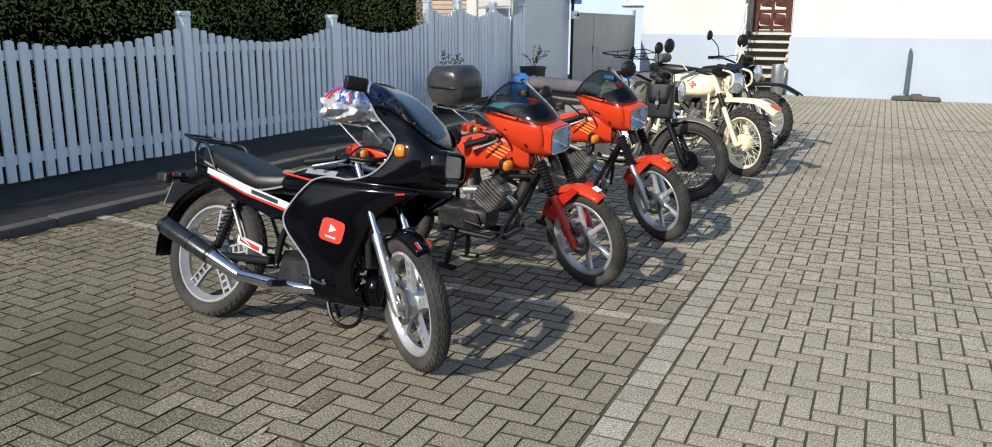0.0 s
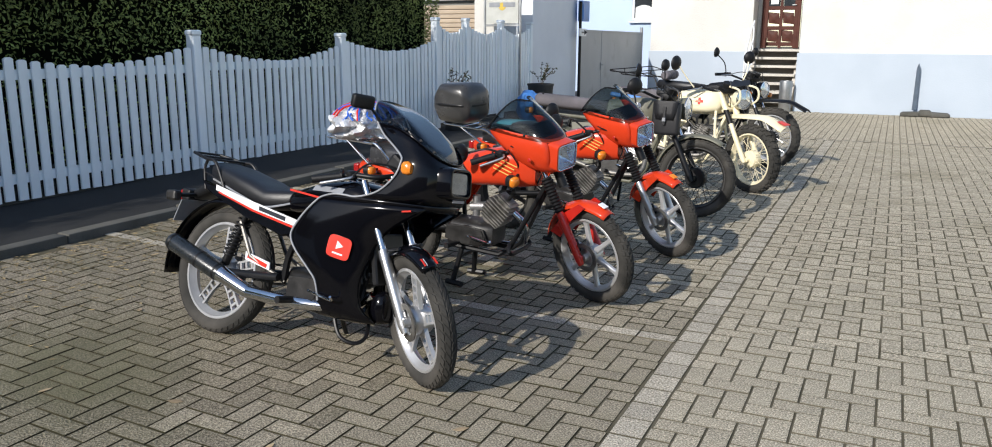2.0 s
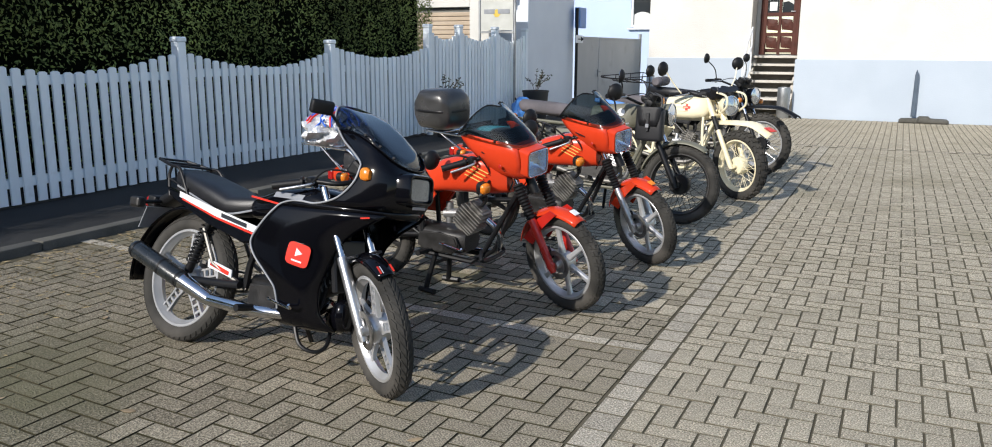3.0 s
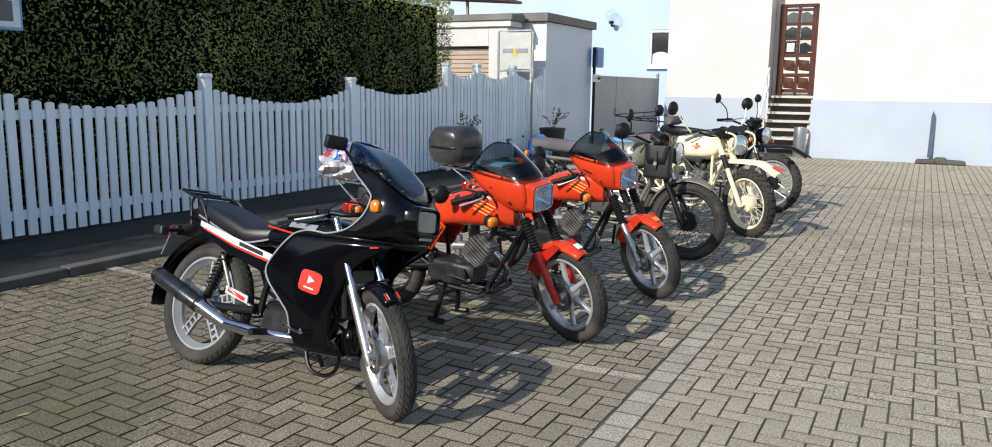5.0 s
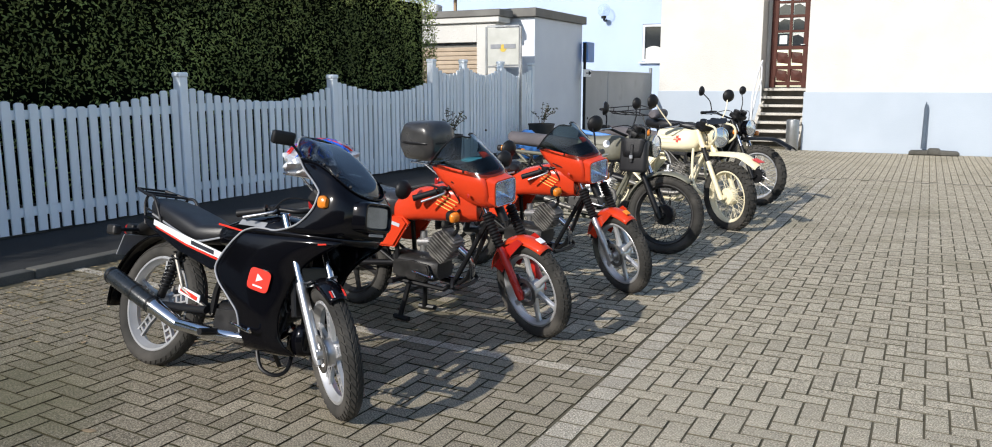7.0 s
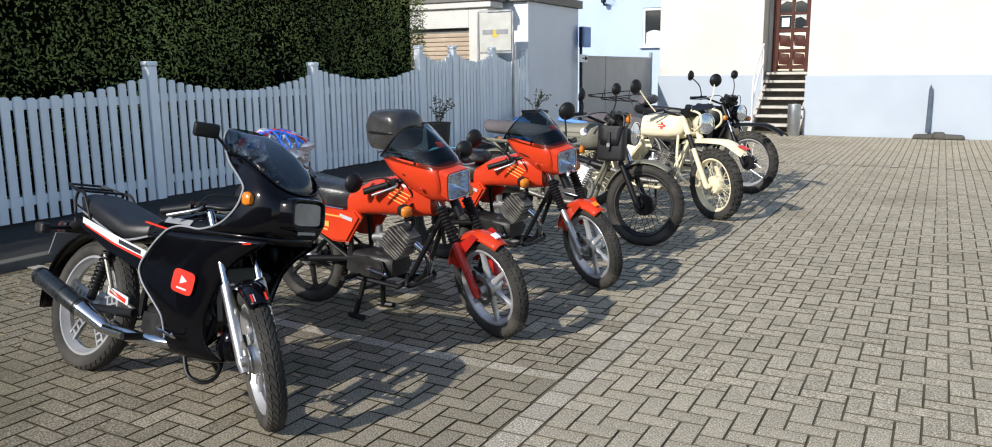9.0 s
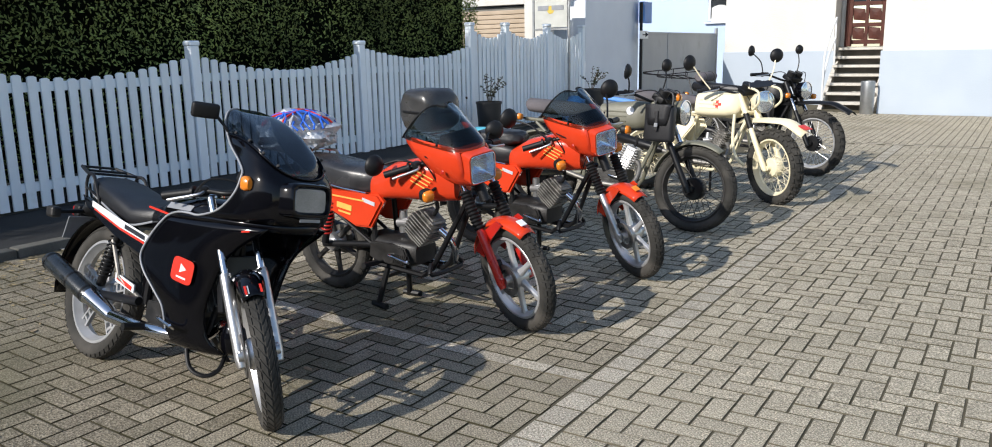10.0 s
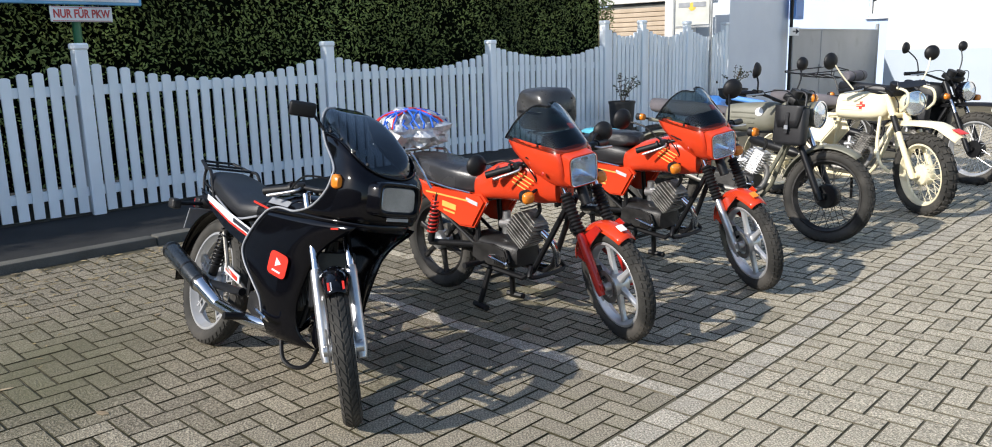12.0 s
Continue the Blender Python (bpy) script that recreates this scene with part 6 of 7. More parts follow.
    for x in (-0.80, -0.93, -1.08):
        bm = bmesh.new()
        rods(bm, [(x, ry - 0.115, 0.78 - drop), (x, ry + 0.115, 0.78 - drop)], 0.006)
        part("rack_bar", bm, M_CHROME, root)
    return root


bike_bag = red_bike((-1.340, 4.165), (-2.585, 4.225), -0.5, -22, M_DEEPRED, "orange-red motorcycle with smoked windscreen, on its centre stand", "bag", M_DEEPRED)
bike_box = red_bike((-1.215, 5.285), (-2.46, 5.50), -2.0, -24, M_ALU, "orange-red motorcycle with silver fork and top box", "box", M_MATBLACK)


def at_bike(root, x, y, z):
    return root.matrix_world @ Vector((x, y, z))


# top box on the second orange bike's rack
bm = bmesh.new()
body_x(bm, [(-0.195, 0.15, 0.13, 0.02), (-0.185, 0.15, 0.16, 0.08), (-0.13, 0.15, 0.185, 0.14), (0.11, 0.15, 0.185, 0.145), (0.17, 0.145, 0.165, 0.11), (0.19, 0.135, 0.13, 0.05)], 36, 4.2)
tb_m = Matrix.Translation((-0.99, -0.07, 0.762))
bmesh.ops.scale(bm, vec=(0.82, 0.88, 1.0), verts=bm.verts)
tb = part("top_box", bm, M_DUSTYBOX, bike_box, "dusty black plastic top box", xf=tb_m, smooth=45)
bm = bmesh.new()
rings = [[(x * k, y * k, z) for x, y in [(u, v) for u, v in rounded_ring(-0.003, 0, 0.162, 0.169, 40, 4.2)]] for k, z in ((0.985, 0.133), (1.0, 0.137), (1.0, 0.148), (0.985, 0.152))]
loft(bm, rings)
part("lid_seam", bm, M_MATBLACK, tb, xf=tb_m, smooth=40)
bm = bmesh.new()
for s in (-0.07, 0.07):
    box(bm, (0.01, 0.03, 0.05), (-0.158, s, 0.105), bevel=0.003)
part("latch", bm, M_TRIM, tb, xf=tb_m)


# bundle under an elastic net on the first orange bike's rack
def bundle():
    c = at_bike(bike_bag, -0.90, 0.02, 0.787)
    root = empty("luggage_bundle", Matrix.Translation(c) @ Matrix.Rotation(0.03, 4, "Z"), "crumpled silver bag tied down with a blue elastic net", "bag")
    rnd = random.Random(4)
    b = bmesh.new()
    bmesh.ops.create_icosphere(b, subdivisions=4, radius=1.0)
    for v in b.verts:
        n = v.co.normalized()
        f = 0.92 + 0.30 * noise.noise(n * 2.3) + 0.34 * abs(noise.noise(n * 4.5)) + 0.26 * abs(noise.noise(n * 9)) + 0.10 * noise.noise(n * 19)
        v.co = Vector((n.x * 0.19 * f, n.y * 0.215 * f, max(0.0, 0.085 + n.z * 0.115 * f)))
    part("bag", b, M_FOIL, root, "crumpled silvery plastic", smooth=50)
    for k in range(14):
        b = bmesh.new()
        a = rnd.uniform(0, math.pi)
        off = rnd.uniform(-0.10, 0.10)
        pts = []
        for j in range(13):
            t = -1.35 + 2.7 * j / 12
            d = Vector((math.cos(a), math.sin(a), 0))
            e = Vector((-math.sin(a), math.cos(a), 0))
            n = (d * math.sin(t) + e * (off * 4 + 0.22 * noise.noise(Vector((t * 2.2, k * 3.1, 0)))) + Vector((0, 0, math.cos(t)))).normalized()
            pts.append((n.x * 0.21, n.y * 0.237, max(0.006, 0.09 + n.z * 0.128)))
        rods(b, pts, 0.006, 6)
        part("cord", b, M_BLUENET if k % 5 else M_REDDECAL, root)
    return root


bundle()


# turquoise cloth and dark cover lying over the second orange bike's seat
def cover(root_bike, x, y, z, lx, ly, lz, mat, name, label, cat, seed=1, rot=0.0):
    c = at_bike(root_bike, x, y, z)
    r = empty(name, Matrix.Translation(c) @ Matrix.Rotation(rot, 4, "Z"), label, cat)
    b = bmesh.new()
    bmesh.ops.create_icosphere(b, subdivisions=4, radius=1.0)
    for v in b.verts:
        n = v.co.normalized()
        f = 1 + 0.08 * noise.noise(n * 2.1 + Vector((seed, 0, 0))) + 0.05 * noise.noise(n * 5.5 + Vector((seed, 3, 0)))
        v.co = Vector((math.copysign(abs(n.x) ** 0.7, n.x) * lx * f, math.copysign(abs(n.y) ** 0.7, n.y) * ly * f, max(0, lz + math.copysign(abs(n.z) ** 0.7, n.z) * lz * f)))
    part("body", b, mat, r, smooth=50)
    return r


cover(bike_box, -0.38, -0.02, 0.715, 0.19, 0.11, 0.05, M_LEATHER, "tank_bag", "black soft bag lying on the seat", "bag", 2)
cover(bike_box, -0.58, 0.06, 0.742, 0.16, 0.06, 0.03, M_LIGHTBLUE, "folded_cloth", "turquoise folded cloth lying on the seat", "cloth", 5)


# -- three older bikes with wire wheels --
def old_bike(front, rear, lean, steer, paint, frame_mat, rim_mat, tread, w, label, R=0.315, bar_high=0.0, lamp_mat=None, tank=(0.115, 0.115), fender_high=False, fork_mat=None, seat_mat=None, gaiter=False):
    root, h = bike_root(front, rear, lean, label)
    S = steer_matrix((0.34, 0, 0.84), steer)
    wheel(root, "rear_wheel", -h, R, w, "wire", rim_mat=rim_mat, tread=tread, hub_mat=rim_mat if rim_mat is M_CREAM else M_MATBLACK)
    wheel(root, "front_wheel", h, R, w * 0.95, "wire", xf=S, rim_mat=rim_mat, tread=tread, hub_mat=rim_mat if rim_mat is M_CREAM else M_MATBLACK)
    fm = fork_mat or frame_mat
    for s in (-1, 1):
        off = Vector((0, s * 0.09, 0))
        bm = bmesh.new()
        a, b = fork_line(h, R, -0.03, -0.02) + off, fork_line(h, R, 0.36, -0.02) + off
        rods(bm, [a, a.lerp(b, 0.1), b], [0.018, 0.024, 0.022], 14)
        fk = part("fork_slider", bm, fm, root, xf=S, smooth=40)
        bm = bmesh.new()
        rods(bm, [b, fork_line(h, R, 0.66, -0.02) + off], 0.019 if not gaiter else 0.024, 14)
        part("fork_tube", bm, M_CHROME if not gaiter else M_PLASTIC, fk, xf=S, smooth=40)
        bm = bmesh.new()
        rods(bm, [fork_line(h, R, 0.50, -0.02) + off, fork_line(h, R, 0.68, -0.02) + off], 0.027, 14)
        part("fork_shroud", bm, paint, fk, xf=S, smooth=40)
    # mudguards
    if fender_high:
        bm = bmesh.new()
        rings = []
        for k in range(15):
            t = k / 14
            x = h + 0.40 - 0.80 * t
            z = R * 2 + 0.045 + 0.055 * math.sin(math.pi * (0.25 + 0.6 * t)) - 0.16 * max(0, 0.25 - t) * 2
            ring = []
            for j in range(9):
                u = -1 + j / 4
                ring.append((x, u * 0.075 * (0.75 + 0.25 * math.sin(math.pi * min(1, 0.15 + t))), z - 0.035 * abs(u) ** 2))
            rings.append(ring)
        loft(bm, rings, closed=False)
        o = part("front_fender", bm, paint, root, xf=S, smooth=50)
        o.modifiers.new("thick", "SOLIDIFY").thickness = 0.004
    else:
        fender(root, h, R, 0.035, 0.135, 55, 165, paint, S)
    fender(root, -h, R, 0.04, 0.15, 20, 175, paint, name="rear_fender", flare=0.02)
    # lamp
    lm = Matrix.Translation((0.50, 0, 0.855))
    bm = bmesh.new()
    lathe(bm, [(1e-4, -0.10), (0.05, -0.095), (0.08, -0.06), (0.09, 0.0), (0.093, 0.012), (0.086, 0.018)], 32, lm @ pose(0, 0, 0, 0, 90, 0), closed=False)
    lamp = part("headlamp", bm, lamp_mat or paint, root, "round headlamp", xf=S, smooth=45)
    bm = bmesh.new()
    lathe(bm, [(0.083, 0.012), (0.06, -0.02), (0.012, -0.04)], 32, lm @ pose(0, 0, 0, 0, 90, 0), closed=False)
    part("reflector", bm, M_REFLECTOR, lamp, xf=S, smooth=60)
    bm = bmesh.new()
    lathe(bm, [(0.088, 0.012), (0.093, 0.014), (0.093, 0.022), (0.084, 0.024)], 32, lm @ pose(0, 0, 0, 0, 90, 0))
    part("lamp_rim", bm, M_CHROME, lamp, xf=S, smooth=40)
    bm = bmesh.new()
    lathe(bm, [(0.083, 0.018), (0.06, 0.026), (1e-4, 0.030)], 32, lm @ pose(0, 0, 0, 0, 90, 0), closed=False)
    part("lamp_glass", bm, M_LAMPGLASS, lamp, xf=S, smooth=60).visible_shadow = False
    # tank
    tw, th = tank
    bm = bmesh.new()
    body_x(bm, [(-0.14, 0.80, tw * 0.7, th * 0.6), (-0.12, 0.80, tw * 0.95, th * 0.85), (-0.02, 0.805, tw, th * 0.95), (0.16, 0.815, tw, th), (0.25, 0.82, tw * 0.85, th * 0.9), (0.29, 0.825, tw * 0.55, th * 0.55)], 28, 3.8)
    tk = part("fuel_tank", bm, paint, root, smooth=45)
    bm = bmesh.new()
    drum(bm, 0.035, 0, 0.02, pose(0.08, 0, 0.805 + th - 0.005))
    part("fuel_cap", bm, M_CHROME, tk, smooth=40)
    for s in (-1, 1):
        bm = bmesh.new()
        for z in (0.765, 0.80, 0.835):
            rods(bm, [(-0.08, s * (tw - 0.001), z), (0.10, s * (tw + 0.001), z)], 0.005, 6)
        part("tank_rib", bm, paint, tk)
    # seat
    bm = bmesh.new()
    body_x(bm, [(-0.78, 0.86, 0.09, 0.03), (-0.75, 0.855, 0.125, 0.055), (-0.45, 0.84, 0.135, 0.06), (-0.20, 0.83, 0.115, 0.05), (-0.13, 0.83, 0.08, 0.035)], 20, 3.4)
    part("seat", bm, seat_mat or M_CLOTHGREY, root, "grey-covered long seat", smooth=50)
    # bars, controls, mirrors
    zb = 0.98 + bar_high
    grip_bar(root, [(0.12, -0.38, zb - 0.01), (0.18, -0.24, zb), (0.30, -0.08, zb - 0.06), (0.30, 0.08, zb - 0.06), (0.18, 0.24, zb), (0.12, 0.38, zb - 0.01)], S)
    cables(root, [[(0.2, -0.22, zb), (0.36, -0.18, zb + 0.02), (0.43, -0.08, 0.86), (0.32, -0.04, 0.66)], [(0.2, 0.22, zb), (0.38, 0.15, zb + 0.03), (0.42, 0.05, 0.84), (0.30, 0.03, 0.62)]], S)
    bm = bmesh.new()
    box(bm, (0.10, 0.22, 0.05), (0.34, 0, zb - 0.03), (0, 30, 0), bevel=0.012, seg=2)
    for s in (-1, 1):
        drum(bm, 0.042, -0.03, 0.03, pose(0.36, s * 0.06, zb + 0.005, 0, 25, 0))
    part("instrument_panel", bm, M_PLASTIC, root, xf=S, smooth=40)
    # frame
    for s in (-1, 1):
        bm = bmesh.new()
        rods(bm, [(0.34, s * 0.015, 0.72), (0.20, s * 0.07, 0.34), (0.12, s * 0.085, 0.235), (-0.22, s * 0.09, 0.25)], 0.016)
        rods(bm, [(0.36, 0, 0.80), (-0.16, s * 0.08, 0.72), (-0.76, s * 0.11, 0.74)], 0.015)
        rods(bm, [(-0.20, s * 0.09, 0.73), (-0.22, s * 0.09, 0.25)], 0.015)
        rods(bm, [(-0.22, s * 0.09, 0.36), (-0.66, s * 0.11, 0.72)], 0.012)
        part("frame_tube", bm, frame_mat, root, smooth=40)
        shock(root, (-0.52, s * 0.13, 0.71), (-0.60, s * 0.13, 0.34), M_MATBLACK)
        bm = bmesh.new()
        plate(bm, [(-0.42, 0.68), (-0.14, 0.69), (-0.10, 0.62), (-0.20, 0.48), (-0.38, 0.50)], s * 0.10, s * 0.125, 0.010)
        part("side_cover", bm, paint, root, smooth=40)
        indicator(root, (-0.75, s * 0.09, 0.74), (-0.78, s * 0.2, 0.75), size=0.032)
    bm = bmesh.new()
    rods(bm, [fork_line(h, R, 0.42), fork_line(h, R, 0.66)], 0.03, 14)
    part("steering_head", bm, frame_mat, root, smooth=40)
    bm = bmesh.new()
    for t in (0.50, 0.66):
        p = fork_line(h, R, t, -0.03)
        box(bm, (0.07, 0.22, 0.03), tuple(p), (0, -27, 0), bevel=0.008)
    part("fork_yoke", bm, frame_mat, root, xf=S)
    engine(root, 0.04, 0.36, 22, cyl_mat=M_ALU if paint is M_OLIVE else M_ENGINE)
    swing_and_chain(root, -h, R, 0.0, 0.36, frame_mat)
    bm = bmesh.new()
    rods(bm, smoothed([(0.12, -0.02, 0.50), (0.22, -0.06, 0.44), (0.18, -0.13, 0.30), (-0.10, -0.16, 0.30), (-0.35, -0.17, 0.36)], 5), 0.02, 14)
    ex = part("exhaust_pipe", bm, M_ENGINE, root, smooth=50)
    bm = bmesh.new()
    rods(bm, [(-0.35, -0.17, 0.36), (-0.40, -0.17, 0.37), (-0.80, -0.175, 0.44), (-0.84, -0.175, 0.445)], [0.022, 0.042, 0.044, 0.03], 18)
    part("muffler", bm, M_MATBLACK, ex, smooth=50)
    g = math.tan(radians(max(lean, 2)))
    bm = bmesh.new()
    rods(bm, [(0.0, 0.09, 0.27), (-0.06, 0.26, 0.26 * g + 0.012)], 0.012)
    part("side_stand", bm, M_MATBLACK, root)
    return root, S, zb


# olive bike with a leather bag
olive, So, zo = old_bike((-1.305, 6.56), (-2.575, 6.55), 8.0, -7, M_OLIVE, M_OLIVE, M_CASE, "block", 0.098, "olive-grey old motorcycle with wire wheels and long grey seat", tank=(0.12, 0.11), fork_mat=M_MATBLACK)
round_mirror(olive, [(0.18, -0.25, zo), (0.19, -0.27, zo + 0.07), (0.18, -0.28, zo + 0.12)], (0.18, -0.30, zo + 0.15), (-1, -0.3, 0.1), 0.055, M_MATBLACK, So)
round_mirror(olive, [(0.18, 0.25, zo), (0.20, 0.28, zo + 0.12), (0.18, 0.30, zo + 0.20)], (0.18, 0.31, zo + 0.23), (-1, 0.3, 0.1), 0.05, M_MATBLACK, So)
for s in (-1, 1):
    indicator(olive, (0.30, s * 0.10, 0.72), (0.16 if s < 0 else 0.34, s * 0.25, 0.70 if s < 0 else 0.98), size=0.038)
bm = bmesh.new()
drum(bm, 0.03, 0, 0.003, Matrix.Translation((0.13, -0.1215, 0.845)) @ pose(0, 0, 0, 90, 0, 0))
part("tank_emblem", bm, M_WHITEDECAL, olive, "small round pale emblem")
bm = bmesh.new()
box(bm, (0.26, 0.05, 0.035), (0.0, -0.03, 0.925), (0, 6, 0), bevel=0.01, seg=2)
part("blue_stripe_roll", bm, M_BLUEBOX, olive, "blue strip on the tank")

def leather_bag():
    m = olive.matrix_world @ So @ Matrix.Translation((0.40, -0.155, 0.66))
    root = empty("saddle_bag", m, "black leather bag with a flap, hung from the fork", "bag")
    b = bmesh.new()
    box(b, (0.225, 0.085, 0.26), (0, 0, 0.11), bevel=0.025, seg=3)
    part("pouch", b, M_LEATHER, root, smooth=45)
    b = bmesh.new()
    pts = [(-0.05, 0.245), (-0.052, 0.22), (-0.054, 0.15), (-0.053, 0.10)]
    loft(b, [[(x * (1 - 0.18 * (k / 3) ** 2), y, z) for x in (-0.105, -0.05, 0, 0.05, 0.105)] for k, (y, z) in enumerate([(0.04, 0.25)] + pts)], closed=False)
    fl = part("flap", b, M_LEATHER, root, smooth=50)
    fl.modifiers.new("thick", "SOLIDIFY").thickness = 0.006
    b = bmesh.new()
    box(b, (0.022, 0.008, 0.14), (0, -0.061, 0.13), bevel=0.002)
    part("strap", b, M_LEATHER, root)
    b = bmesh.new()
    box(b, (0.028, 0.012, 0.03), (0, -0.066, 0.10), bevel=0.004)
    part("buckle", b, M_TRIM, root, "dull metal buckle")
    b = bmesh.new()
    rods(b, smoothed([(-0.07, 0.04, 0.24), (-0.05, 0.06, 0.33), (0.05, 0.06, 0.33), (0.07, 0.04, 0.24)], 4), 0.008)
    part("carry_strap", b, M_LEATHER, root)


leather_bag()

# cream bike with cream wheels
cream, Sc, zc = old_bike((-1.07, 7.83), (-2.31, 8.03), 11.0, -31, M_CREAM, M_CREAM, M_CREAM, "knob", 0.105, "cream-painted old motorcycle with cream spoked wheels and knobbly tyres", R=0.315, fender_high=True, tank=(0.13, 0.115), gaiter=True, seat_mat=M_CLOTHGREY)
round_mirror(cream, [(0.18, -0.30, zc), (0.14, -0.36, zc + 0.10), (0.12, -0.42, zc + 0.20)], (0.10, -0.45, zc + 0.235), (-1, -0.2, 0.1), 0.068, M_CREAM, Sc)
round_mirror(cream, [(0.18, 0.30, zc), (0.18, 0.36, zc + 0.10), (0.16, 0.40, zc + 0.20)], (0.15, 0.42, zc + 0.23), (-1, 0.2, 0.1), 0.062, M_CREAM, Sc)
for s in (-1, 1):
    bm = bmesh.new()
    rods(bm, smoothed([(0.50, s * 0.11, 0.80), (0.58, s * 0.115, 0.86), (0.57, s * 0.11, 0.95), (0.44, s * 0.10, 0.98)], 5), 0.010)
    part("lamp_guard", bm, M_CREAM, cream, xf=Sc, smooth=40)
    q = [((0.09, s * 0.1315, 0.80), (0, s, 0), (0, 0, 1), 0.075, 0.024), ((0.09, s * 0.132, 0.80), (0, s, 0), (0, 0, 1), 0.024, 0.075)]
    stickers(cream, "red_mark", q, M_REDDECAL, "small worn red mark on the tank")
    bm = bmesh.new()
    rods(bm, smoothed([(0.26, s * 0.12, 0.72), (0.30, s * 0.17, 0.50), (0.36, s * 0.19, 0.36), (0.42, s * 0.14, 0.30)], 5), 0.013)
    part("leg_guard", bm, M_CREAM, cream, smooth=40)
bm = bmesh.new()
box(bm, (0.10, 0.06, 0.004), (1.0, 0, 0.672), (0, 16, 0))
part("fender_mark", bm, M_REDDECAL, cream, "red mark on the mudguard", xf=Sc)
bm = bmesh.new()
box(bm, (0.008, 0.24, 0.05), (0.47, 0, 1.0), (0, -20, 0), bevel=0.002)
part("name_bar", bm, M_INK, cream, "black plate with pale bar", xf=Sc)

# dark bike beyond, with a large black headlamp
dark, Sd, zd = old_bike((-1.13, 9.6), (-2.41, 9.85), 9.0, -12, M_MATBLACK, M_MATBLACK, None, "knob", 0.105, "black old motorcycle with wire wheels and knobbly tyres", R=0.33, bar_high=0.03, lamp_mat=M_BLACK, fork_mat=M_MATBLACK, seat_mat=M_SEAT, fender_high=True)
round_mirror(dark, [(0.18, -0.28, zd), (0.16, -0.30, zd + 0.12), (0.12, -0.38, zd + 0.20)], (0.11, -0.41, zd + 0.23), (-1, -0.2, 0.1), 0.055, M_MATBLACK, Sd)
round_mirror(dark, [(0.18, 0.28, zd), (0.18, 0.32, zd + 0.14), (0.14, 0.34, zd + 0.26)], (0.14, 0.36, zd + 0.28), (-1, 0.2, 0.1), 0.05, M_MATBLACK, Sd)
for s in (-1, 1):
    indicator(dark, (0.42, s * 0.10, 0.80), (0.44, s * 0.22, 0.80), Sd, 0.034)
    bm = bmesh.new()
    box(bm, (0.30, 0.12, 0.26), (0.12, s * 0.22, 0.66), bevel=0.03, seg=2)
    part("tank_pannier", bm, M_LEATHER, dark, "black leather side pannier", smooth=45)

# raised rack behind the seat, and rolled kit
for s in (-1, 1):
    bm = bmesh.new()
    rods(bm, smoothed([(-0.72, s * 0.15, 0.76), (-0.82, s * 0.15, 0.95), (-1.0, s * 0.15, 0.96), (-1.36, s * 0.15, 0.97), (-1.40, s * 0.15, 0.99)], 4), 0.007)
    rods(bm, [(-0.84, s * 0.15, 1.05), (-1.40, s * 0.15, 0.99)], 0.006)
    for x, z in ((-0.84, 1.05), (-1.0, 1.033), (-1.2, 1.012)):
        rods(bm, [(x, s * 0.15, 0.952), (x, s * 0.15, z)], 0.005)
    part("rack_side", bm, M_MATBLACK, dark, smooth=40)
for x, z in ((-0.84, 0.952), (-0.98, 0.958), (-1.12, 0.962), (-1.26, 0.967), (-1.40, 0.99), (-0.84, 1.05)):
    bm = bmesh.new()
    rods(bm, [(x, -0.15, z), (x, 0.15, z)], 0.006)
    part("rack_bar", bm, M_MATBLACK, dark)
rc = at_bike(dark, -0.66, 0.0, 0.912)
kit = empty("rolled_kit", Matrix.Translation(rc), "grey rolled kit strapped on a luggage rack", "luggage roll")
bm = bmesh.new()
rods(bm, [(0.0, -0.24, 0.058), (0.0, -0.22, 0.058), (0.0, 0.22, 0.058), (0.0, 0.24, 0.058)], [0.035, 0.055, 0.055, 0.035], 20)
part("roll", bm, M_CLOTHGREY, kit, smooth=45)
for y in (-0.12, 0.12):
    bm = bmesh.new()
    lathe(bm, [(0.055, -0.012), (0.058, -0.012), (0.058, 0.012), (0.055, 0.012)], 20, Matrix.Translation((0, y, 0.058)) @ AXLE)
    part("strap", bm, M_MATBLACK, kit)

# ---- signs, pots, plants, litter ----


def text_bar(root, name, words, size, m, mat):
    cu = bpy.data.curves.new(name, "FONT")
    cu.body, cu.size, cu.extrude, cu.offset = words, size, 0.001, 0.0025
    cu.align_x, cu.align_y = "CENTER", "CENTER"
    o = new(name, cu)
    me = bpy.data.meshes.new_from_object(o)
    bpy.data.objects.remove(o)
    me.transform(m)
    me.materials.append(mat)
    ob = new(name, me)
    ob.parent = root
    return ob


sign = empty("parking_sign", pose(-5.97, 3.66, 0.1), "white parking sign with blue edge on a green pole", "sign")
bm = bmesh.new()
rods(bm, [(-0.03, 0, 0), (-0.03, 0, 2.45)], 0.032, 14)
part("pole", bm, M_POLEGREEN, sign, "green painted pole", smooth=40)
bm = bmesh.new()
box(bm, (0.03, 1.06, 0.70), (0.02, -0.03, 2.045), bevel=0.006)
bd = part("board", bm, M_SIGNBLUE, sign, "white board with blue border")
bm = bmesh.new()
box(bm, (0.004, 1.01, 0.65), (0.037, -0.03, 2.045))
part("face", bm, M_SIGNWHITE, bd)
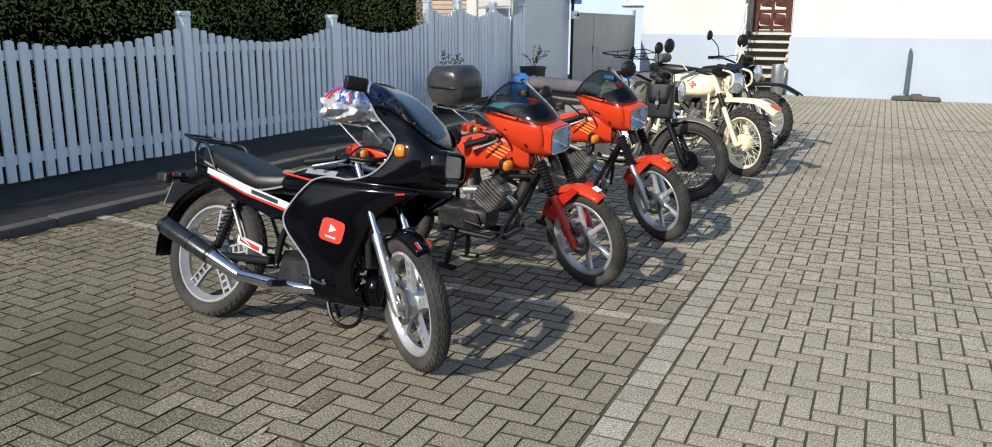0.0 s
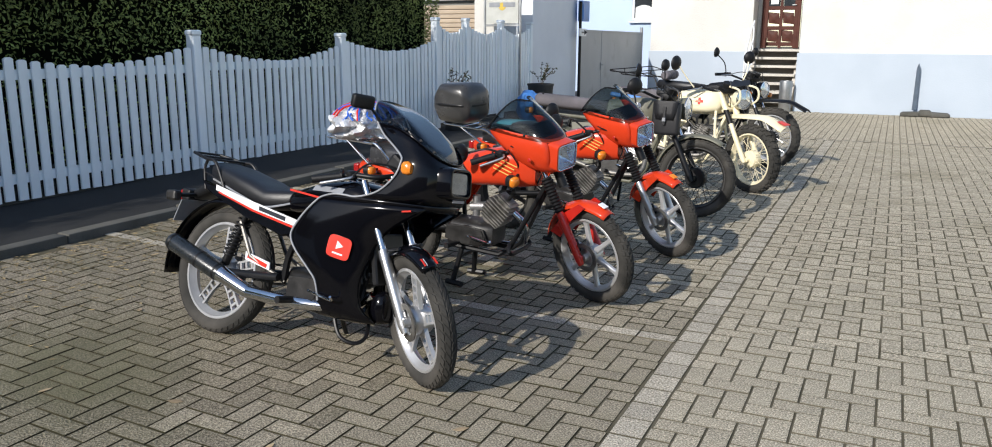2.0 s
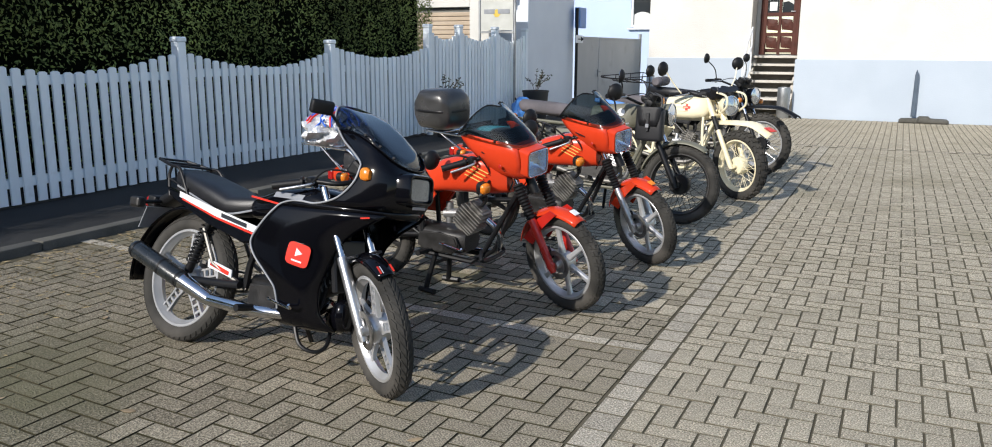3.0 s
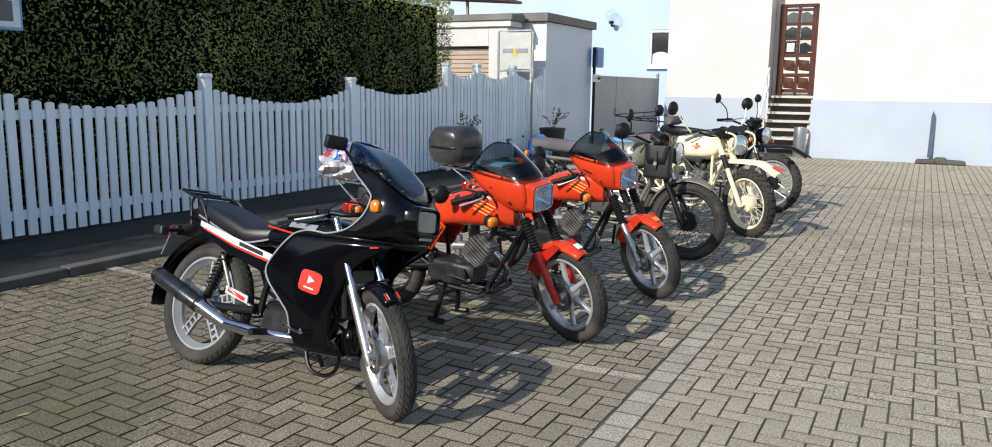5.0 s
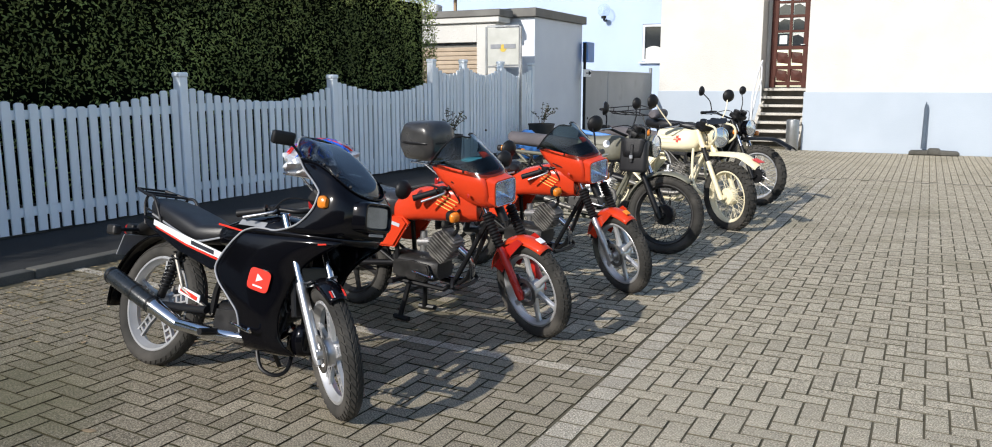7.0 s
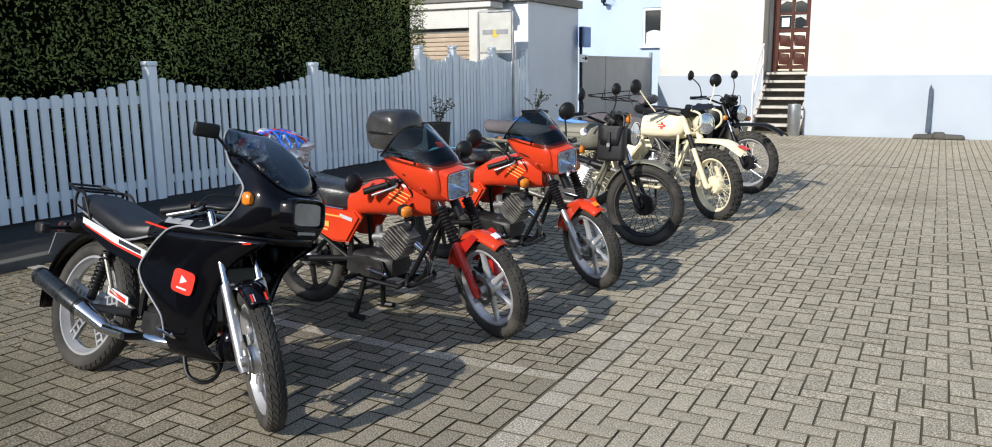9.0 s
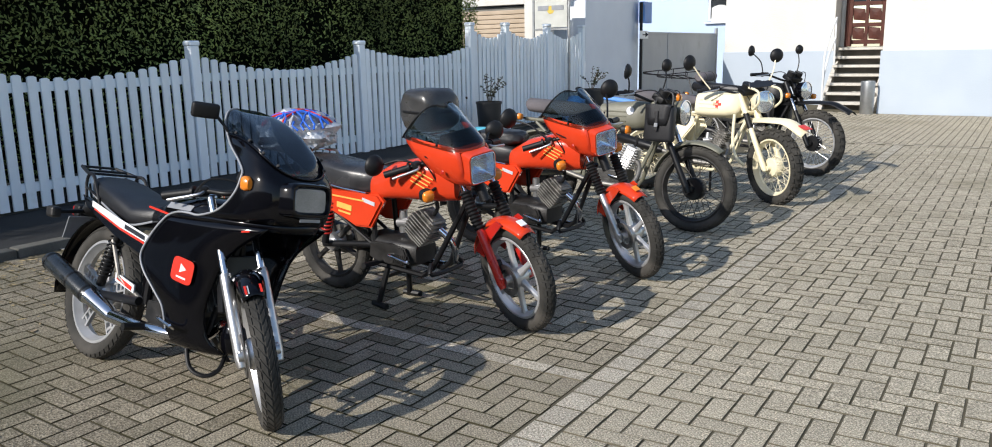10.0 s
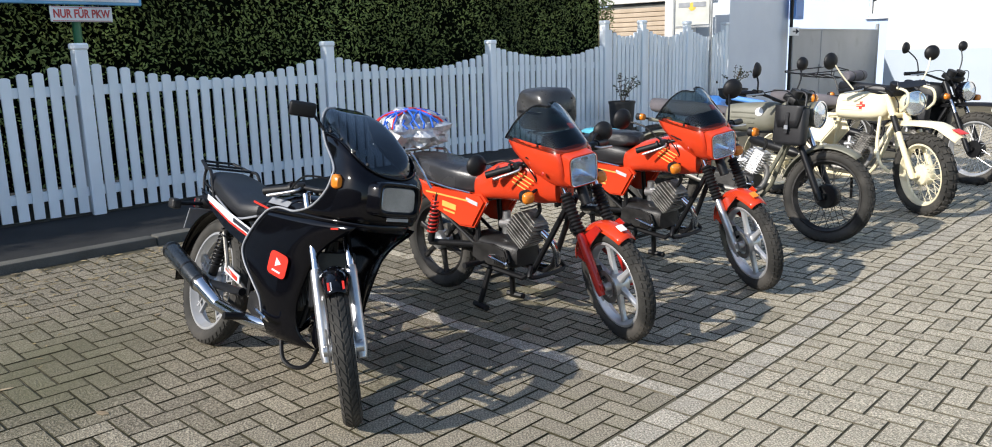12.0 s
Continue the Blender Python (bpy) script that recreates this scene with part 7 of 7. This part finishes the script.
# unreadable names become bars the size of their lettering
for z, ys_ in ((1.84, [-0.36 + 0.145 * k for k in range(6)]), (2.06, [-0.37 + 0.105 * k for k in range(8)]), (2.26, [-0.25, -0.1, 0.05, 0.2])):
    for y in ys_:
        bm = bmesh.new()
        box(bm, (0.003, 0.105 if z < 2 else 0.07, 0.155 if z < 2 else 0.1), (0.040, y, z))
        part("lettering_bar", bm, M_NAVY, bd, "black lettering drawn as bars")
bm = bmesh.new()
box(bm, (0.012, 0.46, 0.115), (0.02, 0.03, 1.625), bevel=0.004)
pl = part("lower_plate", bm, M_SIGNWHITE, sign, "small white plate with red lettering")
text_bar(pl, "lettering", "NUR FÜR PKW", 0.088, Matrix.Translation((0.0272, 0.03, 1.625)) @ Matrix(((0, 0, 1, 0), (1, 0, 0, 0), (0, 1, 0, 0), (0, 0, 0, 1))) @ Matrix.Diagonal((0.72, 0.98, 1, 1)), M_SIGNRED)
bm = bmesh.new()
for z in (1.575, 1.675):
    box(bm, (0.002, 0.43, 0.004), (0.027, 0.03, z))
part("plate_border", bm, M_SIGNRED, pl)


def potted_plant(x, y, r, hgt, seed, label):
    z = walk_z(y) + 0.006
    root = empty("potted_plant", pose(x, y, z), label, "plant", "potted plants")
    rnd = random.Random(seed)
    b = bmesh.new()
    lathe(b, [(1e-4, 0), (r * 0.78, 0), (r * 0.82, 0.02), (r, hgt - 0.03), (r * 1.05, hgt - 0.03), (r * 1.05, hgt), (r * 0.95, hgt), (r * 0.93, hgt - 0.05), (1e-4, hgt - 0.05)], 28, closed=False)
    part("pot", b, M_POT, root, "black plastic pot", smooth=35)
    b = bmesh.new()
    lv, lf = [], []
    for k in range(9):
        a = rnd.uniform(0, math.tau)
        tip = Vector((math.cos(a) * rnd.uniform(0.1, 0.28), math.sin(a) * rnd.uniform(0.1, 0.28), hgt + rnd.uniform(0.18, 0.36)))
        pts = smoothed([(0.3 * tip.x * 0.2, 0.3 * tip.y * 0.2, hgt - 0.05), (tip.x * 0.4, tip.y * 0.4, hgt + 0.12), tuple(tip)], 4)
        rods(b, pts, 0.004, 5)
        for p in pts[3:]:
            for _ in range(3):
                d = Vector((rnd.uniform(-1, 1), rnd.uniform(-1, 1), rnd.uniform(-0.4, 0.8))).normalized()
                s = d.orthogonal().normalized()
                i = len(lv)
                L = rnd.uniform(0.025, 0.05)
                lv.extend((p, p + d * L * 0.5 + s * L * 0.25, p + d * L, p + d * L * 0.5 - s * L * 0.25))
                lf.append((i, i + 1, i + 2, i + 3))
    part("stems", b, M_BARK, root)
    me = bpy.data.meshes.new("leaves")
    me.from_pydata([tuple(v) for v in lv], [], lf)
    me.materials.append(M_SHRUB)
    o = new("leaves", me)
    o.parent = root


potted_plant(-5.45, 10.25, 0.17, 0.50, 1, "sparse shrub in a black plastic pot by the fence")
potted_plant(-5.40, 13.25, 0.22, 0.55, 2, "sparse shrub in a black pot by the shed corner")
# blue sack beside the pots
sk = empty("blue_sack", pose(-5.2, 12.3, walk_z(12.3) + 0.003), "crumpled blue plastic sack on the asphalt strip", "sack")
bm = bmesh.new()
bmesh.ops.create_icosphere(bm, subdivisions=4, radius=1.0)
for v in bm.verts:
    n = v.co.normalized()
    f = 1 + 0.16 * noise.noise(n * 2.6) + 0.09 * noise.noise(n * 7)
    v.co = Vector((n.x * 0.2 * f, n.y * 0.22 * f, max(0, 0.22 + n.z * 0.26 * f)))
part("sack_body", bm, M_BLUEBOX, sk, smooth=50)

# a few fallen leaves
rl = random.Random(21)
leafy = bmesh.new()
plate(leafy, [(-0.03, 0.0), (-0.012, 0.012), (0.012, 0.013), (0.03, 0.0), (0.012, -0.012), (-0.012, -0.010)], -0.001, 0.001)
bmesh.ops.transform(leafy, matrix=pose(0, 0, 0, 90, 0, 0), verts=leafy.verts)
first = tagged(part("fallen_leaf", leafy, M_LEAFDRY), "dry curled leaf lying on the pavers", "leaf", "fallen leaves")
first.matrix_world = pose(-2.35, 2.18, ground_z(2.2, -2.35) + 0.004, 4, 6, 30)
for k in range(16):
    x, y = rl.uniform(-4.6, -1.0), rl.uniform(1.4, 4.6)
    copy_thing(first, pose(x, y, ground_z(y, x) + 0.004, rl.uniform(-6, 6), rl.uniform(-6, 6), rl.uniform(0, 360)))

# dead grass and leaf crumbs that have gathered in front of the kerb
lit_v, lit_f = [], []
for k in range(2600):
    x = KERB_X + 0.03 + abs(rl.gauss(0, 0.55))
    y = rl.uniform(-0.5, 6.5)
    if x > -2.9:
        continue
    a, L, w = rl.uniform(0, math.tau), rl.uniform(0.008, 0.032), rl.uniform(0.002, 0.006)
    c, q, zz = math.cos(a), math.sin(a), ground_z(y, x) + 0.003
    i = len(lit_v)
    lit_v += [(x - c * L, y - q * L, zz), (x - q * w, y + c * w, zz + 0.004), (x + c * L, y + q * L, zz + rl.uniform(0, 0.006)), (x + q * w, y - c * w, zz)]
    lit_f.append((i, i + 1, i + 2, i + 3))
lit = bpy.data.meshes.new("leaf_litter")
lit.from_pydata(lit_v, [], lit_f)
lit.materials.append(material("straw_litter", (0.36, 0.28, 0.15), (0.16, 0.12, 0.06), rough=0.9, scale=9, fine=60, bump=0.0, island=0.45))
tagged(new("leaf_litter", lit), "dry grass and leaf crumbs along the kerb", "litter", kind="stuff")

# ---- paving, last ----
U = 0.0945


def block_mesh(name, lx, ly, mat):
    """A paver with eased upper edges, its base open."""
    c, h = 0.0016, 0.018
    hx, hy = lx / 2 - 0.0036, ly / 2 - 0.0036
    vs = [(sx * hx, sy * hy, -h) for sx, sy in ((-1, -1), (1, -1), (1, 1), (-1, 1))]
    vs += [(sx * hx, sy * hy, -0.0022) for sx, sy in ((-1, -1), (1, -1), (1, 1), (-1, 1))]
    vs += [(sx * (hx - c), sy * (hy - c), 0.0) for sx, sy in ((-1, -1), (1, -1), (1, 1), (-1, 1))]
    fs = [(8, 9, 10, 11)]
    for o in (0, 4):
        fs += [(o + k, o + (k + 1) % 4, o + 4 + (k + 1) % 4, o + 4 + k) for k in range(4)]
    me = bpy.data.meshes.new(name)
    me.from_pydata(vs, [], fs)
    me.materials.append(mat)
    me.materials.append(M_BAYJOINT if mat in (M_BAY_OB, M_MID_OB) else M_JOINT)
    for f in list(me.polygons)[1:]:
        f.material_index = 1
    return me, vs, fs


PIECES = {"h": block_mesh("paver_across", 2 * U, U, M_PAVER_OB), "v": block_mesh("paver_along", U, 2 * U, M_PAVER_OB), "s": block_mesh("slab", 0.13, 0.154, M_SLAB),
          "c": block_mesh("course_stone", 2 * U, U, M_SLAB), "r": block_mesh("paver_row", U, 2 * U, M_PAVER_OB),
          "hb": block_mesh("bay_paver_across", 2 * U, U, M_BAY_OB), "vb": block_mesh("bay_paver_along", U, 2 * U, M_BAY_OB),
          "hm": block_mesh("worn_paver_across", 2 * U, U, M_MID_OB), "vm": block_mesh("worn_paver_along", U, 2 * U, M_MID_OB)}
STRIP_L, STRIP_R, SEAM_Y, CROSS_Y = -0.765, -0.635, 3.81, 12.9
paving = empty("pavement", pose(0, 0, 0), "grey concrete herringbone pavers with sandy joints", "pavement", kind="structure")
rnd, bay_rnd = random.Random(11), random.Random(3)
laid = []


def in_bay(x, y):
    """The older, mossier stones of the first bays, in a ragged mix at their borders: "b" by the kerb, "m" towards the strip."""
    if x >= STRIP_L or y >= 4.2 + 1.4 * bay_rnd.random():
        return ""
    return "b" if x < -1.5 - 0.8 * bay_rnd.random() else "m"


# herringbone to both sides of the gutter strip, mirrored in the bays; (origin x, origin y, direction)
for ox, oy, way in ((-0.535, -0.086, 1), (-0.962, -0.101, -1)):
    for i in range(-6, 108):
        for j in range(-20, 200):
            v = (i - j) % 4
            if v == 0:
                x, y, k = (i + 1) * U, (j + 0.5) * U, "h"
            elif v == 3:
                x, y, k = (i + 0.5) * U, (j + 1) * U, "v"
            else:
                continue
            x, y = ox + way * x, oy + y
            if x > 4.5 + 0.35 * y or x < KERB_X + 0.06 or y > CROSS_Y - 0.08 or (x < -2.2 and y > 9):
                continue
            hw, ly = (U, U) if k == "h" else (U / 2, 2 * U)
            if way > 0:
                if x + hw < STRIP_R + 0.012:
                    continue
                if x - hw < STRIP_R - 0.008:
                    laid.append(("cut", (STRIP_R + x + hw) / 2, y, x + hw - STRIP_R, ly))
                    continue
            else:
                if x - hw > STRIP_L - 0.012:
                    continue
                if x + hw > STRIP_L + 0.008:
                    laid.append(("cut", (STRIP_L + x - hw) / 2, y, STRIP_L - x + hw, ly))
                    continue
            laid.append((k, x, y))
for j in range(-10, 84):
    laid.append(("s", (STRIP_L + STRIP_R) / 2, 0.154 * j + 0.039))
for j in range(22):
    laid.append(("c", STRIP_L - U - 0.004 - 2 * U * j, SEAM_Y, 0.0035))
for i in range(-22, 110):
    for j in range(30):
        x, y = STRIP_R + 0.05 + U * i, CROSS_Y + 0.12 + 2 * U * j + (U if i % 2 else 0.0)
        if y < WALL_Y - 0.1:
            laid.append(("r", x, y))
for i in range(-8, 55):
    laid.append(("c", STRIP_R + 2 * U * i, CROSS_Y - 0.03, 0.0035))
# the nearest stones one by one, the rest as one sheet of stones
near = [q for q in laid if q[0] in ("h", "v", "s", "c") and -2.3 < q[1] < 0.9 and 1.75 < q[2] < 3.9][:295]
chosen = {id(q) for q in near}
for q in near:
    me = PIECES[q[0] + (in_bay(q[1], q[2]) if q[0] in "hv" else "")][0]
    o = bpy.data.objects.new("slab" if q[0] in "sc" else "paver", me)
    scene.collection.objects.link(o)
    o.parent = paving
    o.location = (q[1], q[2], ground_z(q[2], q[1]) + rnd.uniform(-0.0015, 0.0015) + (q[3] if len(q) > 3 else 0))
    tilt = (ground_z(q[2], q[1] - 0.05) - ground_z(q[2], q[1] + 0.05)) / 0.1
    o.rotation_euler = (rnd.uniform(-0.005, 0.005), tilt + rnd.uniform(-0.005, 0.005), rnd.uniform(-0.006, 0.006))
sheets = {"paver_field": (M_PAVER, [], []), "bay_field": (M_BAY, [], []), "worn_bay_field": (M_MID, [], []), "slab_field": (M_SLAB_FAR, [], [])}
for q in laid:
    if id(q) in chosen:
        continue
    if q[0] == "cut":
        _, x, y, lx, ly = q
        c, h = 0.0016, 0.018
        hx, hy = lx / 2 - 0.0036, ly / 2 - 0.0036
        if hx < c + 0.002 or hy < c + 0.002:
            continue
        sg = ((-1, -1), (1, -1), (1, 1), (-1, 1))
        base = [(sx * hx, sy * hy, -h) for sx, sy in sg] + [(sx * hx, sy * hy, -0.0022) for sx, sy in sg] + [(sx * (hx - c), sy * (hy - c), 0.0) for sx, sy in sg]
        fs = PIECES["h"][2]
    else:
        x, y = q[1], q[2]
        base, fs = PIECES[q[0]][1], PIECES[q[0]][2]
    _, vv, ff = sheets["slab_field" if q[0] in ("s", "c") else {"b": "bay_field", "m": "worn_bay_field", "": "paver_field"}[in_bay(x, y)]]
    o = len(vv)
    a, tx, ty, dz = rnd.uniform(-0.006, 0.006), rnd.uniform(-0.005, 0.005), rnd.uniform(-0.005, 0.005), rnd.uniform(-0.001, 0.001) + ground_z(y, x) + (q[3] if len(q) == 4 else 0)
    tx += (ground_z(y, x + 0.05) - ground_z(y, x - 0.05)) / 0.1
    vv += [(x + px - a * py, y + py + a * px, pz + dz + tx * px + ty * py) for px, py, pz in base]
    ff += [tuple(o + n for n in f) for f in fs]
for nm, (mt, vv, ff) in sheets.items():
    me = bpy.data.meshes.new(nm)
    me.from_pydata(vv, [], ff)
    me.materials.append(mt)
    me.materials.append(M_BAYJOINT if mt in (M_BAY, M_MID) else M_JOINT)
    me.polygons.foreach_set("material_index", [0 if k % 9 == 0 else 1 for k in range(len(ff))])
    o = new(nm, me)
    o.parent = paving
    o["kind"] = "stuff"
